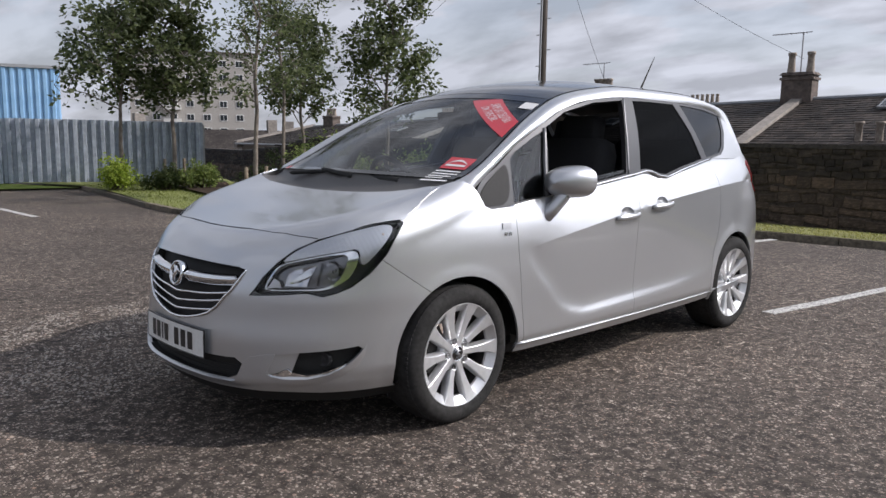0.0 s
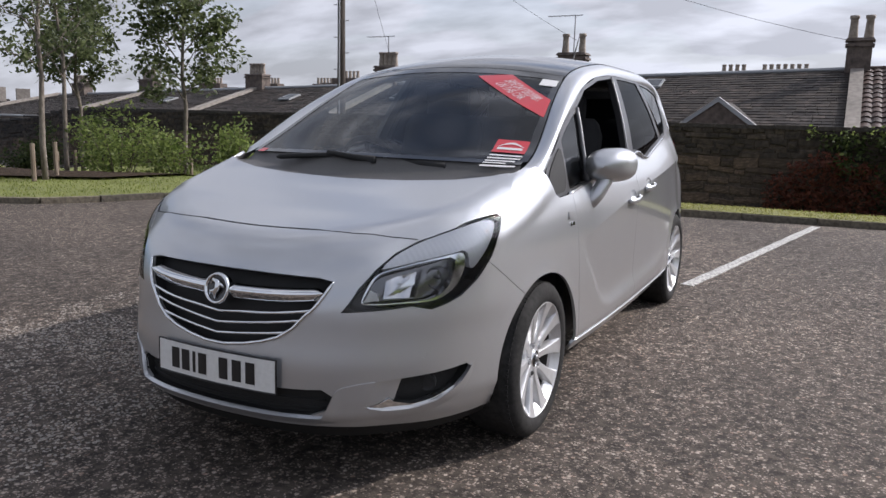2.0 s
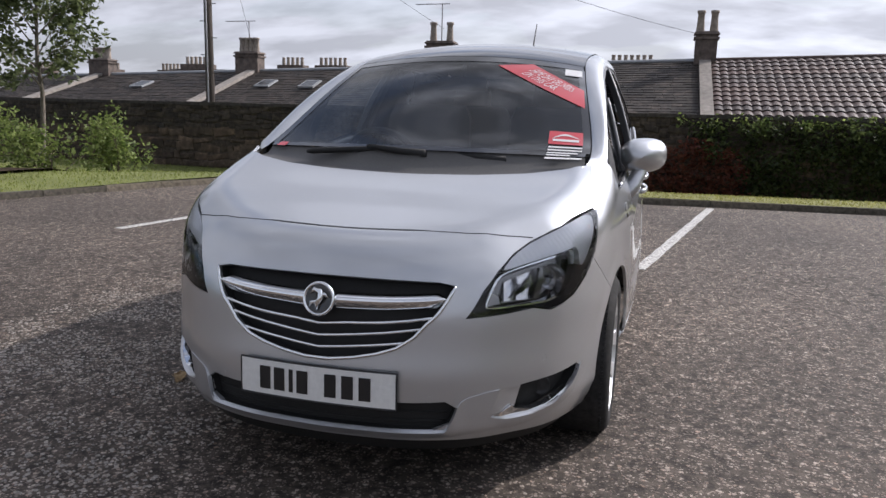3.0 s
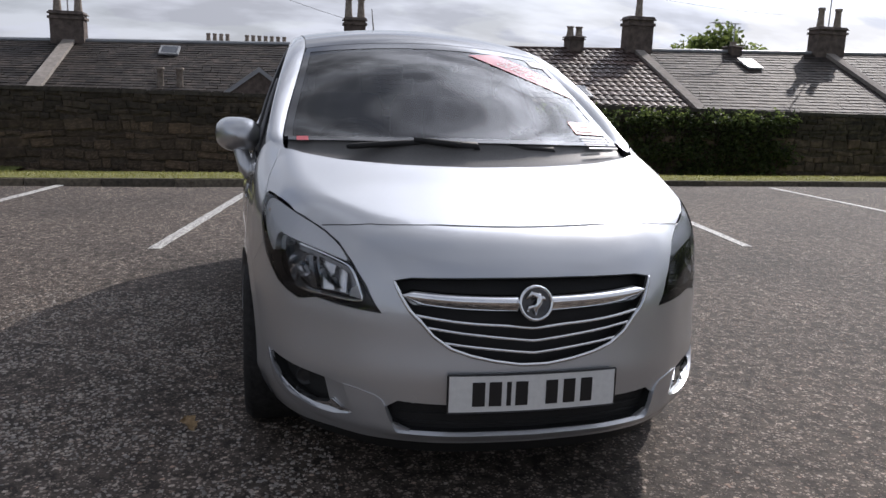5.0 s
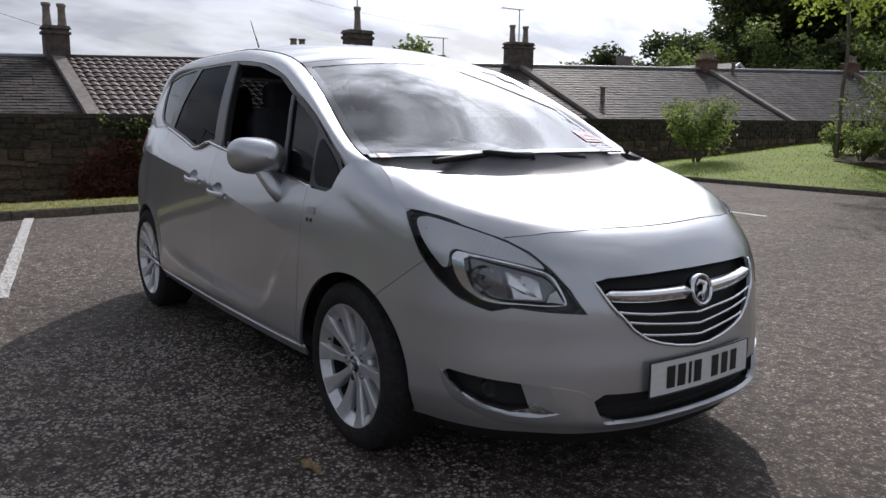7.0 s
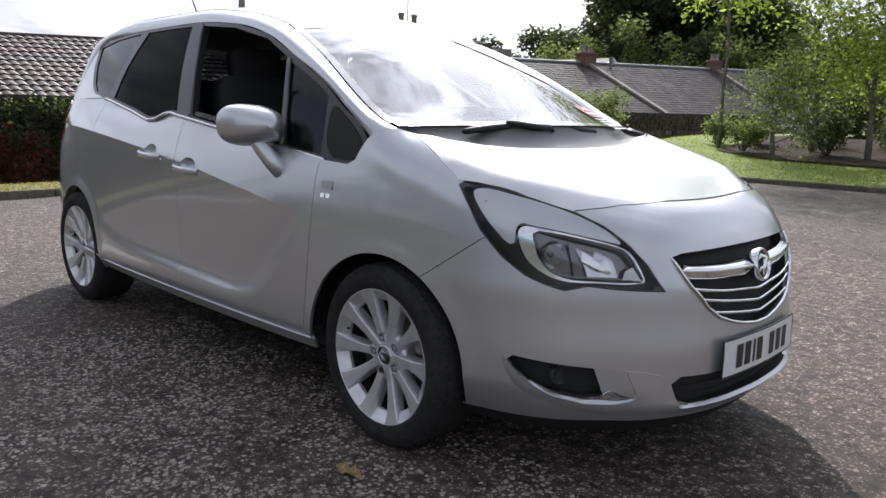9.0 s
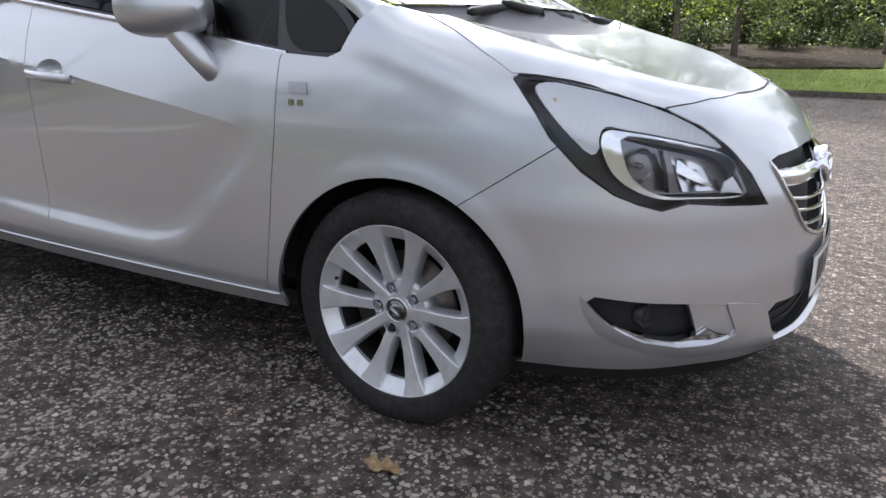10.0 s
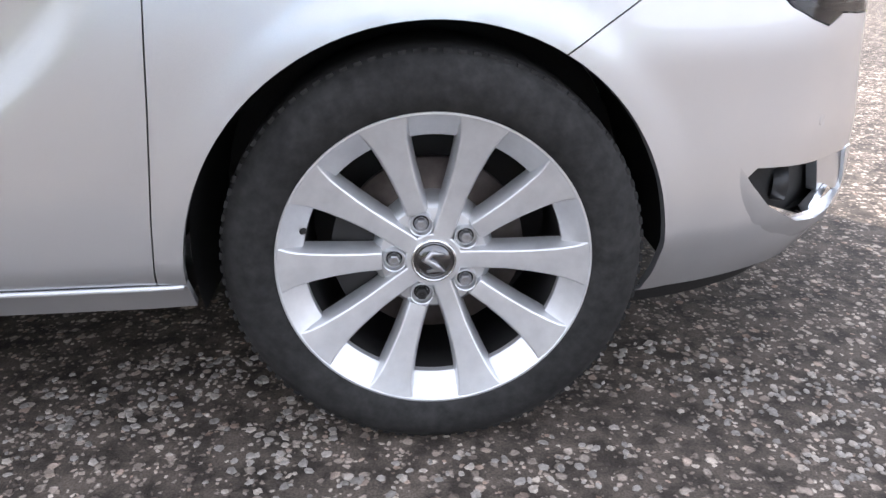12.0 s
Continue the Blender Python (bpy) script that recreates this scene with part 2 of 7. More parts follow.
COPING_J = mat_noise("sooty_rubble", [(0.3, (0.020, 0.017, 0.015)), (0.7, (0.075, 0.062, 0.052))], 10, 0.92, 6, 0.6, 0.014, scale2=0.8, var=(0.6, 1.3), per="island")
SLATE = mat_noise("weathered_slate", [(0.25, (0.020, 0.0175, 0.0165)), (0.55, (0.042, 0.037, 0.034)), (0.8, (0.10, 0.087, 0.078))], 5, 0.66, 7, 0.5, 0.012, scale2=1.3, var=(0.62, 1.5), per="island", spec=0.16)
PANTILE = mat_noise("red_pantile", [(0.25, (0.040, 0.028, 0.025)), (0.55, (0.072, 0.047, 0.040)), (0.8, (0.10, 0.074, 0.063))], 6, 0.6, 6, 0.3, 0.01, scale2=0.6, per="island")
MASONRY = mat_noise("house_stone", [(0.3, (0.185, 0.165, 0.145)), (0.7, (0.31, 0.28, 0.25))], 6, 0.9, 7, 0.5, 0.015, scale2=0.7)
DARKSTONE = mat_noise("sooty_stone", [(0.3, (0.055, 0.045, 0.04)), (0.7, (0.17, 0.135, 0.115))], 5, 0.9, 7, 0.5, 0.015)
BRICK = mat_noise("red_brick", [(0.3, (0.10, 0.055, 0.042)), (0.7, (0.21, 0.125, 0.095))], 9, 0.9, 6, 0.4, 0.01)
CLAYPOT = mat_noise("clay_pot", [(0.3, (0.19, 0.155, 0.125)), (0.7, (0.35, 0.305, 0.26))], 12, 0.85, 4, 0.3, 0.006)
LEAD = Mat("lead_flashing", (0.30, 0.31, 0.32), 0.5, 0.3).m
STEEL = Mat("aerial_metal", (0.32, 0.32, 0.33), 0.4, 0.9).m
POLEWOOD = mat_noise("tarred_pole", [(0.3, (0.03, 0.024, 0.02)), (0.7, (0.08, 0.066, 0.056))], 20, 0.85, 5, 0.5, 0.01, stretch=(1, 1, 0.06))
CABLE = Mat("black_cable", (0.02, 0.02, 0.02), 0.6).m
BARK_YOUNG = mat_noise("young_bark", [(0.3, (0.08, 0.066, 0.054)), (0.7, (0.22, 0.19, 0.16))], 30, 0.85, 5, 0.4, 0.006, stretch=(1, 1, 0.3))
BARK = mat_noise("bark", [(0.3, (0.05, 0.038, 0.028)), (0.7, (0.17, 0.14, 0.11))], 25, 0.9, 5, 0.6, 0.01, stretch=(1, 1, 0.25))
STAKEWOOD = mat_noise("stake_wood", [(0.3, (0.12, 0.09, 0.065)), (0.7, (0.26, 0.21, 0.16))], 30, 0.85, 5, 0.3, 0.004, stretch=(1, 1, 0.1))
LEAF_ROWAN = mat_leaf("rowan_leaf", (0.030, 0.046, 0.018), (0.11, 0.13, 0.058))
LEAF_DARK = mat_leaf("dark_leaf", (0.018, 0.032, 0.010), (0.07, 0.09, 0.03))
LEAF_LIME = mat_leaf("lime_leaf", (0.10, 0.155, 0.016), (0.34, 0.41, 0.075))
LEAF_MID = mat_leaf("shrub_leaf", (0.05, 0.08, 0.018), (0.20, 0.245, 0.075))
LEAF_RED = mat_leaf("red_ivy_leaf", (0.07, 0.022, 0.016), (0.18, 0.062, 0.042))
STEEL_FENCE = mat_noise("galvanised_sheet", [(0.3, (0.26, 0.30, 0.35)), (0.7, (0.37, 0.41, 0.47))], 3, 0.5, 5, 0.1, 0.004, scale2=9, metal=0.3, stretch=(1, 1, 0.2))
BLUE_SHEET = mat_noise("blue_sheet", [(0.3, (0.17, 0.32, 0.50)), (0.7, (0.24, 0.40, 0.58))], 2, 0.5, 5, 0.1, 0.004)
HARLING = mat_noise("grey_harling", [(0.3, (0.30, 0.285, 0.26)), (0.7, (0.40, 0.38, 0.35))], 4, 0.9, 6, 0.4, 0.01)
WHITE_WALL = mat_noise("white_render", [(0.3, (0.48, 0.47, 0.45)), (0.7, (0.62, 0.61, 0.58))], 4, 0.85, 5, 0.2, 0.006)
FAR_GLASS = Mat("far_window_glass", (0.03, 0.035, 0.04), 0.25, 0.0, 0.3).m
WHITE_FRAME = Mat("white_window_frame", (0.7, 0.7, 0.68), 0.5).m
DRY_LEAF = mat_noise("dry_leaf", [(0.3, (0.16, 0.10, 0.045)), (0.7, (0.40, 0.28, 0.15))], 40, 0.8, 4, 0.5, 0.004)


# ---- building blocks ----
def mesh_of(name, verts, faces, smooth=False):
    me = bpy.data.meshes.new(name)
    me.from_pydata([tuple(v) for v in verts], [], [tuple(f) for f in faces])
    if smooth:
        me.polygons.foreach_set("use_smooth", [True] * len(me.polygons))
    me.update()
    return me


def part(name, me, material, parent=None, label=""):
    """One mesh object under a thing or a part; me is a mesh or a bmesh."""
    if isinstance(me, bmesh.types.BMesh):
        data = bpy.data.meshes.new(name)
        me.to_mesh(data)
        me.free()
        me = data
    if material and not me.materials:
        me.materials.append(material)
    ob = new(name, me)
    ob.parent = parent
    if label:
        tagged(ob, label)
    return ob


def thing(name, place, label, category, group="", kind="", turn=0.0):
    ob = new(name)
    ob.matrix_basis = pose(*place, 0, 0, turn)
    ob.empty_display_size = 0.2
    return tagged(ob, label, category, group, kind)


def structure(name, me, material, label, category=""):
    return tagged(part(name, me, material), label, category or name.replace("_", " "), kind="structure")


class Build:
    """Gathers boxes, tubes and sheets as plain lists of corners and faces."""

    def __init__(self):
        self.v, self.f = [], []

    def add(self, verts, faces):
        n = len(self.v)
        self.v += [tuple(p) for p in verts]
        self.f += [tuple(i + n for i in f) for f in faces]
        return self

    def box(self, lo, hi, m=None, taper=1.0):
        (a, b, c), (d, e, g) = lo, hi
        cx, cy = (a + d) / 2, (b + e) / 2
        ps = [(a, b, c), (d, b, c), (d, e, c), (a, e, c)]
        ps += [(cx + (x - cx) * taper, cy + (y - cy) * taper, g) for x, y, _ in ps]
        if m:
            ps = [m @ Vector(p) for p in ps]
        return self.add(ps, [(3, 2, 1, 0), (4, 5, 6, 7), (0, 1, 5, 4), (1, 2, 6, 5), (2, 3, 7, 6), (3, 0, 4, 7)])

    def tube(self, path, radii, sides=8, cap=True):
        path = [Vector(p) for p in path]
        if not isinstance(radii, (list, tuple)):
            radii = [radii] * len(path)
        rings, side = [], None
        for i, p in enumerate(path):
            d = (path[min(i + 1, len(path) - 1)] - path[max(i - 1, 0)]).normalized()
            if side is None:
                side = d.orthogonal().normalized()
            side = (side - d * side.dot(d)).normalized()
            up = d.cross(side)
            rings.append([p + (side * math.cos(k * math.tau / sides) + up * math.sin(k * math.tau / sides)) * radii[i] for k in range(sides)])
        fs = []
        for i in range(len(path) - 1):
            for k in range(sides):
                a, b = i * sides + k, i * sides + (k + 1) % sides
                fs.append((a, b, b + sides, a + sides))
        if cap:
            fs += [tuple(range(sides))[::-1], tuple((len(path) - 1) * sides + k for k in range(sides))]
        return self.add([p for r in rings for p in r], fs)

    def grid(self, fn, us, vs, flip=False):
        nu, nv = len(us), len(vs)
        ps = [fn(u, v) for v in vs for u in us]
        fs = []
        for j in range(nv - 1):
            for i in range(nu - 1):
                q = (j * nu + i, j * nu + i + 1, (j + 1) * nu + i + 1, (j + 1) * nu + i)
                fs.append(q[::-1] if flip else q)
        return self.add(ps, fs)

    def lathe(self, profile, seg=48, axis="y", close=True):
        """profile: (along the axis, radius); turned about the axis."""
        n = len(profile)
        ps = []
        for k in range(seg):
            c, s = math.cos(k * math.tau / seg), math.sin(k * math.tau / seg)
            for a, r in profile:
                ps.append((r * c, a, r * s) if axis == "y" else (r * c, r * s, a))
        fs = []
        for k in range(seg):
            m = (k + 1) % seg
            for i in range(n - 1):
                q = (k * n + i, m * n + i, m * n + i + 1, k * n + i + 1)
                fs.append(q[::-1] if axis == "y" else q)
        return self.add(ps, fs)

    def mesh(self, name, smooth=False, weld=0.0):
        me = mesh_of(name, self.v, self.f, smooth)
        return me


# ---- the ground and what lies on it ----
def wall_x(y):
    return -14.06 + 0.035 * y


def kerb_x(y):
    return -7.93 - 0.056 * y


def sstep(a, b, x):
    t = min(max((x - a) / (b - a), 0.0), 1.0)
    return t * t * (3 - 2 * t)


def bank(y):
    return sstep(-6.4, -4.2, y) * (1 - sstep(18.0, 24.0, y))


def crest_x(y):
    """Where the left lawn begins to fall away towards the wall."""
    return float(np.interp(y, [-16.0, -15.2, -13.0, -10.0, -7.6, -6.4, -5.6], [-7.8, -7.5, -5.6, -6.2, -7.4, -7.9, -8.2]))


def left_dip(x, y):
    return sstep(0.1, 1.5, crest_x(y) - x) * sstep(-34.0, -32.0, y)


def ground_z(x, y):
    """The tarmac is level; behind the kerb the bank drops to the wall, and behind the wall the land falls to the cottages."""
    return -1.0 * sstep(0.2, 1.5, kerb_x(y) - x) * bank(y) - 0.75 * left_dip(x + 0.25, y) * (1 - bank(y)) - (2.2 - bank(y)) * sstep(0.6, 3.0, wall_x(y) - x) - 0.04 * sstep(25, 60, math.hypot(x, y))


def axis_steps(far, near, fine, coarse):
    vals = [-far, -far * 0.5, -far * 0.25]
    v = -near
    while v <= near + 1e-6:
        vals.append(v)
        v += fine if abs(v) < coarse else fine * 2
    return vals + [far * 0.25, far * 0.5, far]


XS, YS = axis_steps(1200, 60, 0.75, 16), axis_steps(1200, 60, 0.75, 20)
structure("ground", Build().grid(lambda x, y: (x, y, ground_z(x, y)), XS, YS).mesh("ground", True), ASPHALT, "worn grey-brown asphalt car park with pale stone chippings", "ground")


def stripe(p, q, width):
    """A worn painted line, a few millimetres thick."""
    p, q = Vector(p), Vector(q)
    d = (q - p).normalized()
    n = Vector((-d.y, d.x, 0)) * width / 2
    k = max(2, int((q - p).length / 0.12))
    b = Build()
    rnd = random.Random(int(p.y * 100))
    left, right = [], []
    for i in range(k + 1):
        c = p.lerp(q, i / k)
        left.append(c + n * (1 + rnd.uniform(-0.12, 0.10)))
        right.append(c - n * (1 + rnd.uniform(-0.12, 0.10)))
    for z in (0.001, 0.0055):
        b.v += [(v.x, v.y, z) for v in left + right]
    m = k + 1
    for i in range(k):
        b.f.append((2 * m + i, 3 * m + i, 3 * m + i + 1, 2 * m + i + 1))
        b.f.append((i, i + 1, 2 * m + i + 1, 2 * m + i))
        b.f.append((m + i + 1, m + i, 3 * m + i, 3 * m + i + 1))
    return b.mesh("bay_line")


BAYS = [((-3.27, -4.1, 0), (-7.6, -3.35, 0)), ((-3.35, -1.65, 0), (-7.7, -0.9, 0)), ((-3.27, 0.865, 0), (-7.75, 1.64, 0)), ((-3.2, 3.55, 0), (-7.9, 4.3, 0)),
        ((-3.1, 6.93, 0), (-8.0, 7.25, 0)), ((-1.3, -9.2, 0), (-1.2, -13.2, 0))]
for p, q in BAYS:
    tagged(part("bay_line", stripe(p, q, 0.10), PAINT), "worn white parking bay line painted on asphalt", "road marking", "parking bay lines")


def kerb_run(points, label):
    """Kerb stones laid end to end along a line; the root object carries the stones as parts."""
    root = new("kerb")
    tagged(root, label, "kerb", kind="structure")
    for a, b in zip(points, points[1:]):
        a, b = Vector((*a, 0)), Vector((*b, 0))
        n = max(1, round((b - a).length / 0.915))
        for i in range(n):
            p, q = a.lerp(b, i / n), a.lerp(b, (i + 1) / n)
            ob = new("kerb_stone", KERB_STONE)
            ob.parent = root
            d = q - p
            ob.matrix_basis = Matrix.Translation((p + q) / 2 + Vector((0, 0, random.uniform(-0.006, 0.004)))) @ Matrix.Rotation(math.atan2(d.y, d.x) + random.uniform(-0.006, 0.006), 4, "Z") @ Matrix.Diagonal((d.length / 0.915, 1, 1, 1))


def kerb_stone_mesh():
    b = Build()
    prof = [(-0.0625, -0.05), (0.0625, -0.05), (0.0625, 0.062), (0.055, 0.074), (0.042, 0.079), (-0.0625, 0.079)]
    for x in (-0.452, 0.452):
        b.v += [(x, -y, z) for y, z in prof]
    n = len(prof)
    b.f = [tuple(range(n)), tuple(range(2 * n - 1, n - 1, -1))] + [(i, i + n, (i + 1) % n + n, (i + 1) % n) for i in range(n)]
    me = b.mesh("kerb_stone")
    me.materials.append(KERB)
    return me


KERB_STONE = kerb_stone_mesh()
KERB_LEFT = [(-3.95, -14.6), (-3.62, -12.0), (-3.28, -9.8), (-3.18, -8.6), (-3.30, -7.9), (-3.62, -7.35), (-4.2, -6.95), (-5.0, -6.65), (-6.6, -6.05), (kerb_x(-5.6), -5.6)]
KERB_BACK = [(kerb_x(-5.6), -5.6), (kerb_x(10.7), 10.7)]
KERB_RIGHT = [(kerb_x(10.7), 10.7), (-8.2, 10.95), (-2.0, 11.05), (6.0, 11.6), (16.0, 13.0)]
kerb_run(KERB_BACK[::-1], "weathered grey concrete kerb along the back of the bays")
kerb_run(KERB_LEFT[::-1], "weathered grey concrete kerb curving round the lawn")
kerb_run(KERB_RIGHT[::-1], "weathered grey concrete kerb along the planted lawn")


def inside(poly, x, y):
    hit = False
    for (x1, y1), (x2, y2) in zip(poly, poly[1:] + poly[:1]):
        if (y1 > y) != (y2 > y) and x < (x2 - x1) * (y - y1) / (y2 - y1) + x1:
            hit = not hit
    return hit


def lawn_mesh(poly, height, step):
    """Turf inside a polygon: an outline and inner points, triangulated, with a skirt."""
    from mathutils.geometry import delaunay_2d_cdt
    edge = []
    for (x1, y1), (x2, y2) in zip(poly, poly[1:] + poly[:1]):
        n = max(1, int(math.hypot(x2 - x1, y2 - y1) / step))
        edge += [(x1 + (x2 - x1) * i / n, y1 + (y2 - y1) * i / n) for i in range(n)]
    pts = [Vector(p) for p in edge]
    x0, x1 = min(p[0] for p in poly), max(p[0] for p in poly)
    y0, y1 = min(p[1] for p in poly), max(p[1] for p in poly)
    y = y0 + step / 2
    while y < y1:
        x = x0 + step / 2
        while x < x1:
            if inside(poly, x, y) and min((x - e[0]) ** 2 + (y - e[1]) ** 2 for e in edge) > (0.5 * step) ** 2:
                pts.append(Vector((x, y)))
            x += step
        y += step
    n = len(edge)
    vs, _, fs, *_ = delaunay_2d_cdt(pts, [(i, (i + 1) % n) for i in range(n)], [], 0, 1e-5)
    fs = [f for f in fs if inside(poly, sum(vs[i].x for i in f) / 3, sum(vs[i].y for i in f) / 3)]
    b = Build()
    b.v = [(v.x, v.y, height(v.x, v.y)) for v in vs]
    b.f = [tuple(f) for f in fs]
    return b.mesh("lawn", True), b


def blades(name, build, count, tall, seed, label, region=None, material=None):
    """Grass as thin bent blades over the faces of a lawn."""
    rnd = random.Random(seed)
    tri = [f for f in build.f if region is None or region(*[sum(build.v[i][k] for i in f) / 3 for k in (0, 1)])]
    areas = []
    for f in tri:
        a, b, c = (Vector(build.v[i]) for i in f[:3])
        areas.append((b - a).cross(c - a).length)
    out = Build()
    for f in rnd.choices(tri, areas, k=count):
        a, b, c = (Vector(build.v[i]) for i in f[:3])
        u, v = rnd.random(), rnd.random()
        if u + v > 1:
            u, v = 1 - u, 1 - v
        p = a + (b - a) * u + (c - a) * v
        ang, h = rnd.uniform(0, math.tau), tall * rnd.uniform(0.5, 1.3)
        w = Vector((math.cos(ang), math.sin(ang), 0)) * 0.006
        lean = Vector((rnd.uniform(-1, 1), rnd.uniform(-1, 1), 0)) * h * 0.5
        out.add([p - w, p + w, p + lean * 0.4 + Vector((0, 0, h * 0.65)) + w * 0.6, p + lean + Vector((0, 0, h))], [(0, 1, 2), (0, 2, 3)])
    return tagged(part(name, out.mesh(name), material or BLADE), label, "grass", kind="stuff")


def lawn_right_z(x, y):
    return 0.085 + 0.075 * min(max(y - 11.1, 0), 7) * sstep(-11.5, -8.5, x) - (0.6 - 0.3 * sstep(14, 20, y)) * sstep(0.2, 1.7, -8.75 - 0.45 * min(max(y - 10.9, 0), 5.5) - x) + 0.02 * math.sin(x * 0.7) * min(max(y - 11.1, 0), 1)


LEFT_POLY = [(x, y) for x, y in KERB_LEFT] + [(wall_x(-5.6) + 0.02, -5.6), (wall_x(-17) + 0.02, -17.0), (-3.0, -17.0), (-3.9, -14.7)]
RIGHT_POLY = KERB_RIGHT[:] + [(16.0, 30.0), (wall_x(30) + 0.02, 30.0), (wall_x(10.7) + 0.02, 10.7)]
STRIP_POLY = [(kerb_x(-5.6) + 0.025, -5.6), (kerb_x(10.7) + 0.025, 10.7), (wall_x(10.7) + 0.02, 10.7), (wall_x(-5.6) + 0.02, -5.6)]


def lawn_left_z(x, y):
    return 0.085 + 0.015 * math.sin(x + y * 0.6) - 0.5 * left_dip(x, y)


me, lawn_l = lawn_mesh(LEFT_POLY, lawn_left_z, 0.45)
structure("lawn_left", me, TURF_OLIVE, "mown green lawn with young trees inside a kerb", "lawn")
me, lawn_r = lawn_mesh(RIGHT_POLY, lawn_right_z, 0.6)
structure("lawn_right", me, TURF, "bright green lawn rising gently to a planted bed", "lawn")
me, lawn_s = lawn_mesh(STRIP_POLY, lambda x, y: 0.086 - 0.55 * sstep(0.75, 2.1, kerb_x(y) - x) , 0.3)
structure("verge", me, VERGE, "grass verge that drops from the kerb to the stone wall", "verge")
FAR_LEFT = [(-3.0, -17.0), (-3.9, -14.75), (-1.0, -15.2), (8.0, -17.0), (20.0, -19.0), (20.0, -30.0), (-3.0, -30.0)]
me, lawn_f = lawn_mesh(FAR_LEFT, lambda x, y: 0.04, 1.0)
structure("verge_fence", me, TURF, "rough grass verge in front of the metal fence", "verge")
blades("grass", lawn_l, 26000, 0.035, 1, "short green lawn grass", lambda x, y: y > -15, BLADE_OLIVE)
blades("grass", lawn_r, 30000, 0.04, 2, "bright green lawn grass", lambda x, y: y < 19 and x < 6)
blades("grass", lawn_s, 26000, 0.022, 3, "short dry grass on the verge behind the kerb", lambda x, y: kerb_x(y) - x < 1.6, BLADE_DRY)
bed = [(-6.3, 14.5), (-4.8, 13.6), (-2.4, 13.5), (0.8, 14.2), (0.8, 20.0), (-6.8, 20.0)]
me, _ = lawn_mesh(bed, lambda x, y: lawn_right_z(x, y) + 0.03, 0.6)
structure("planting_bed", me, EARTH, "brown bark-covered planting bed in the lawn", "flower bed")
bed2 = [(-8.0, -8.2), (-5.6, -8.6), (-4.6, -10.2), (-5.4, -13.6), (-7.4, -14.6)]
me, _ = lawn_mesh(bed2, lambda x, y: lawn_left_z(x, y) + 0.05, 0.45)
structure("planting_bed", me, EARTH, "brown earth bed under young trees and shrubs", "flower bed")


# ---- boundary wall of rubble stones ----
def stone_mesh(seed):
    """A rough squared stone, unit size, face towards +x."""
    rnd = random.Random(seed)
    b = Build()
    j = lambda s: rnd.uniform(-s, s)
    back = [(-0.5, y, z) for y, z in ((-0.5, -0.5), (0.5, -0.5), (0.5, 0.5), (-0.5, 0.5))]
    mid = [(0.36 + j(0.05), y * (0.99 + j(0.02)), z * (0.98 + j(0.03))) for y, z in ((-0.5, -0.5), (0.5, -0.5), (0.5, 0.5), (-0.5, 0.5))]
    front = [(0.5 + j(0.09), y * (0.80 + j(0.08)), z * (0.74 + j(0.1))) for y, z in ((-0.5, -0.5), (0.5, -0.5), (0.5, 0.5), (-0.5, 0.5))]
    b.add(back + mid + front + [(0.56 + j(0.08), j(0.1), j(0.1))],
          [(0, 1, 5, 4), (1, 2, 6, 5), (2, 3, 7, 6), (3, 0, 4, 7), (4, 5, 9, 8), (5, 6, 10, 9), (6, 7, 11, 10), (7, 4, 8, 11), (8, 9, 12), (9, 10, 12), (10, 11, 12), (11, 8, 12)])
    me = b.mesh("stone")
    me.materials.append(RUBBLE)
    return me


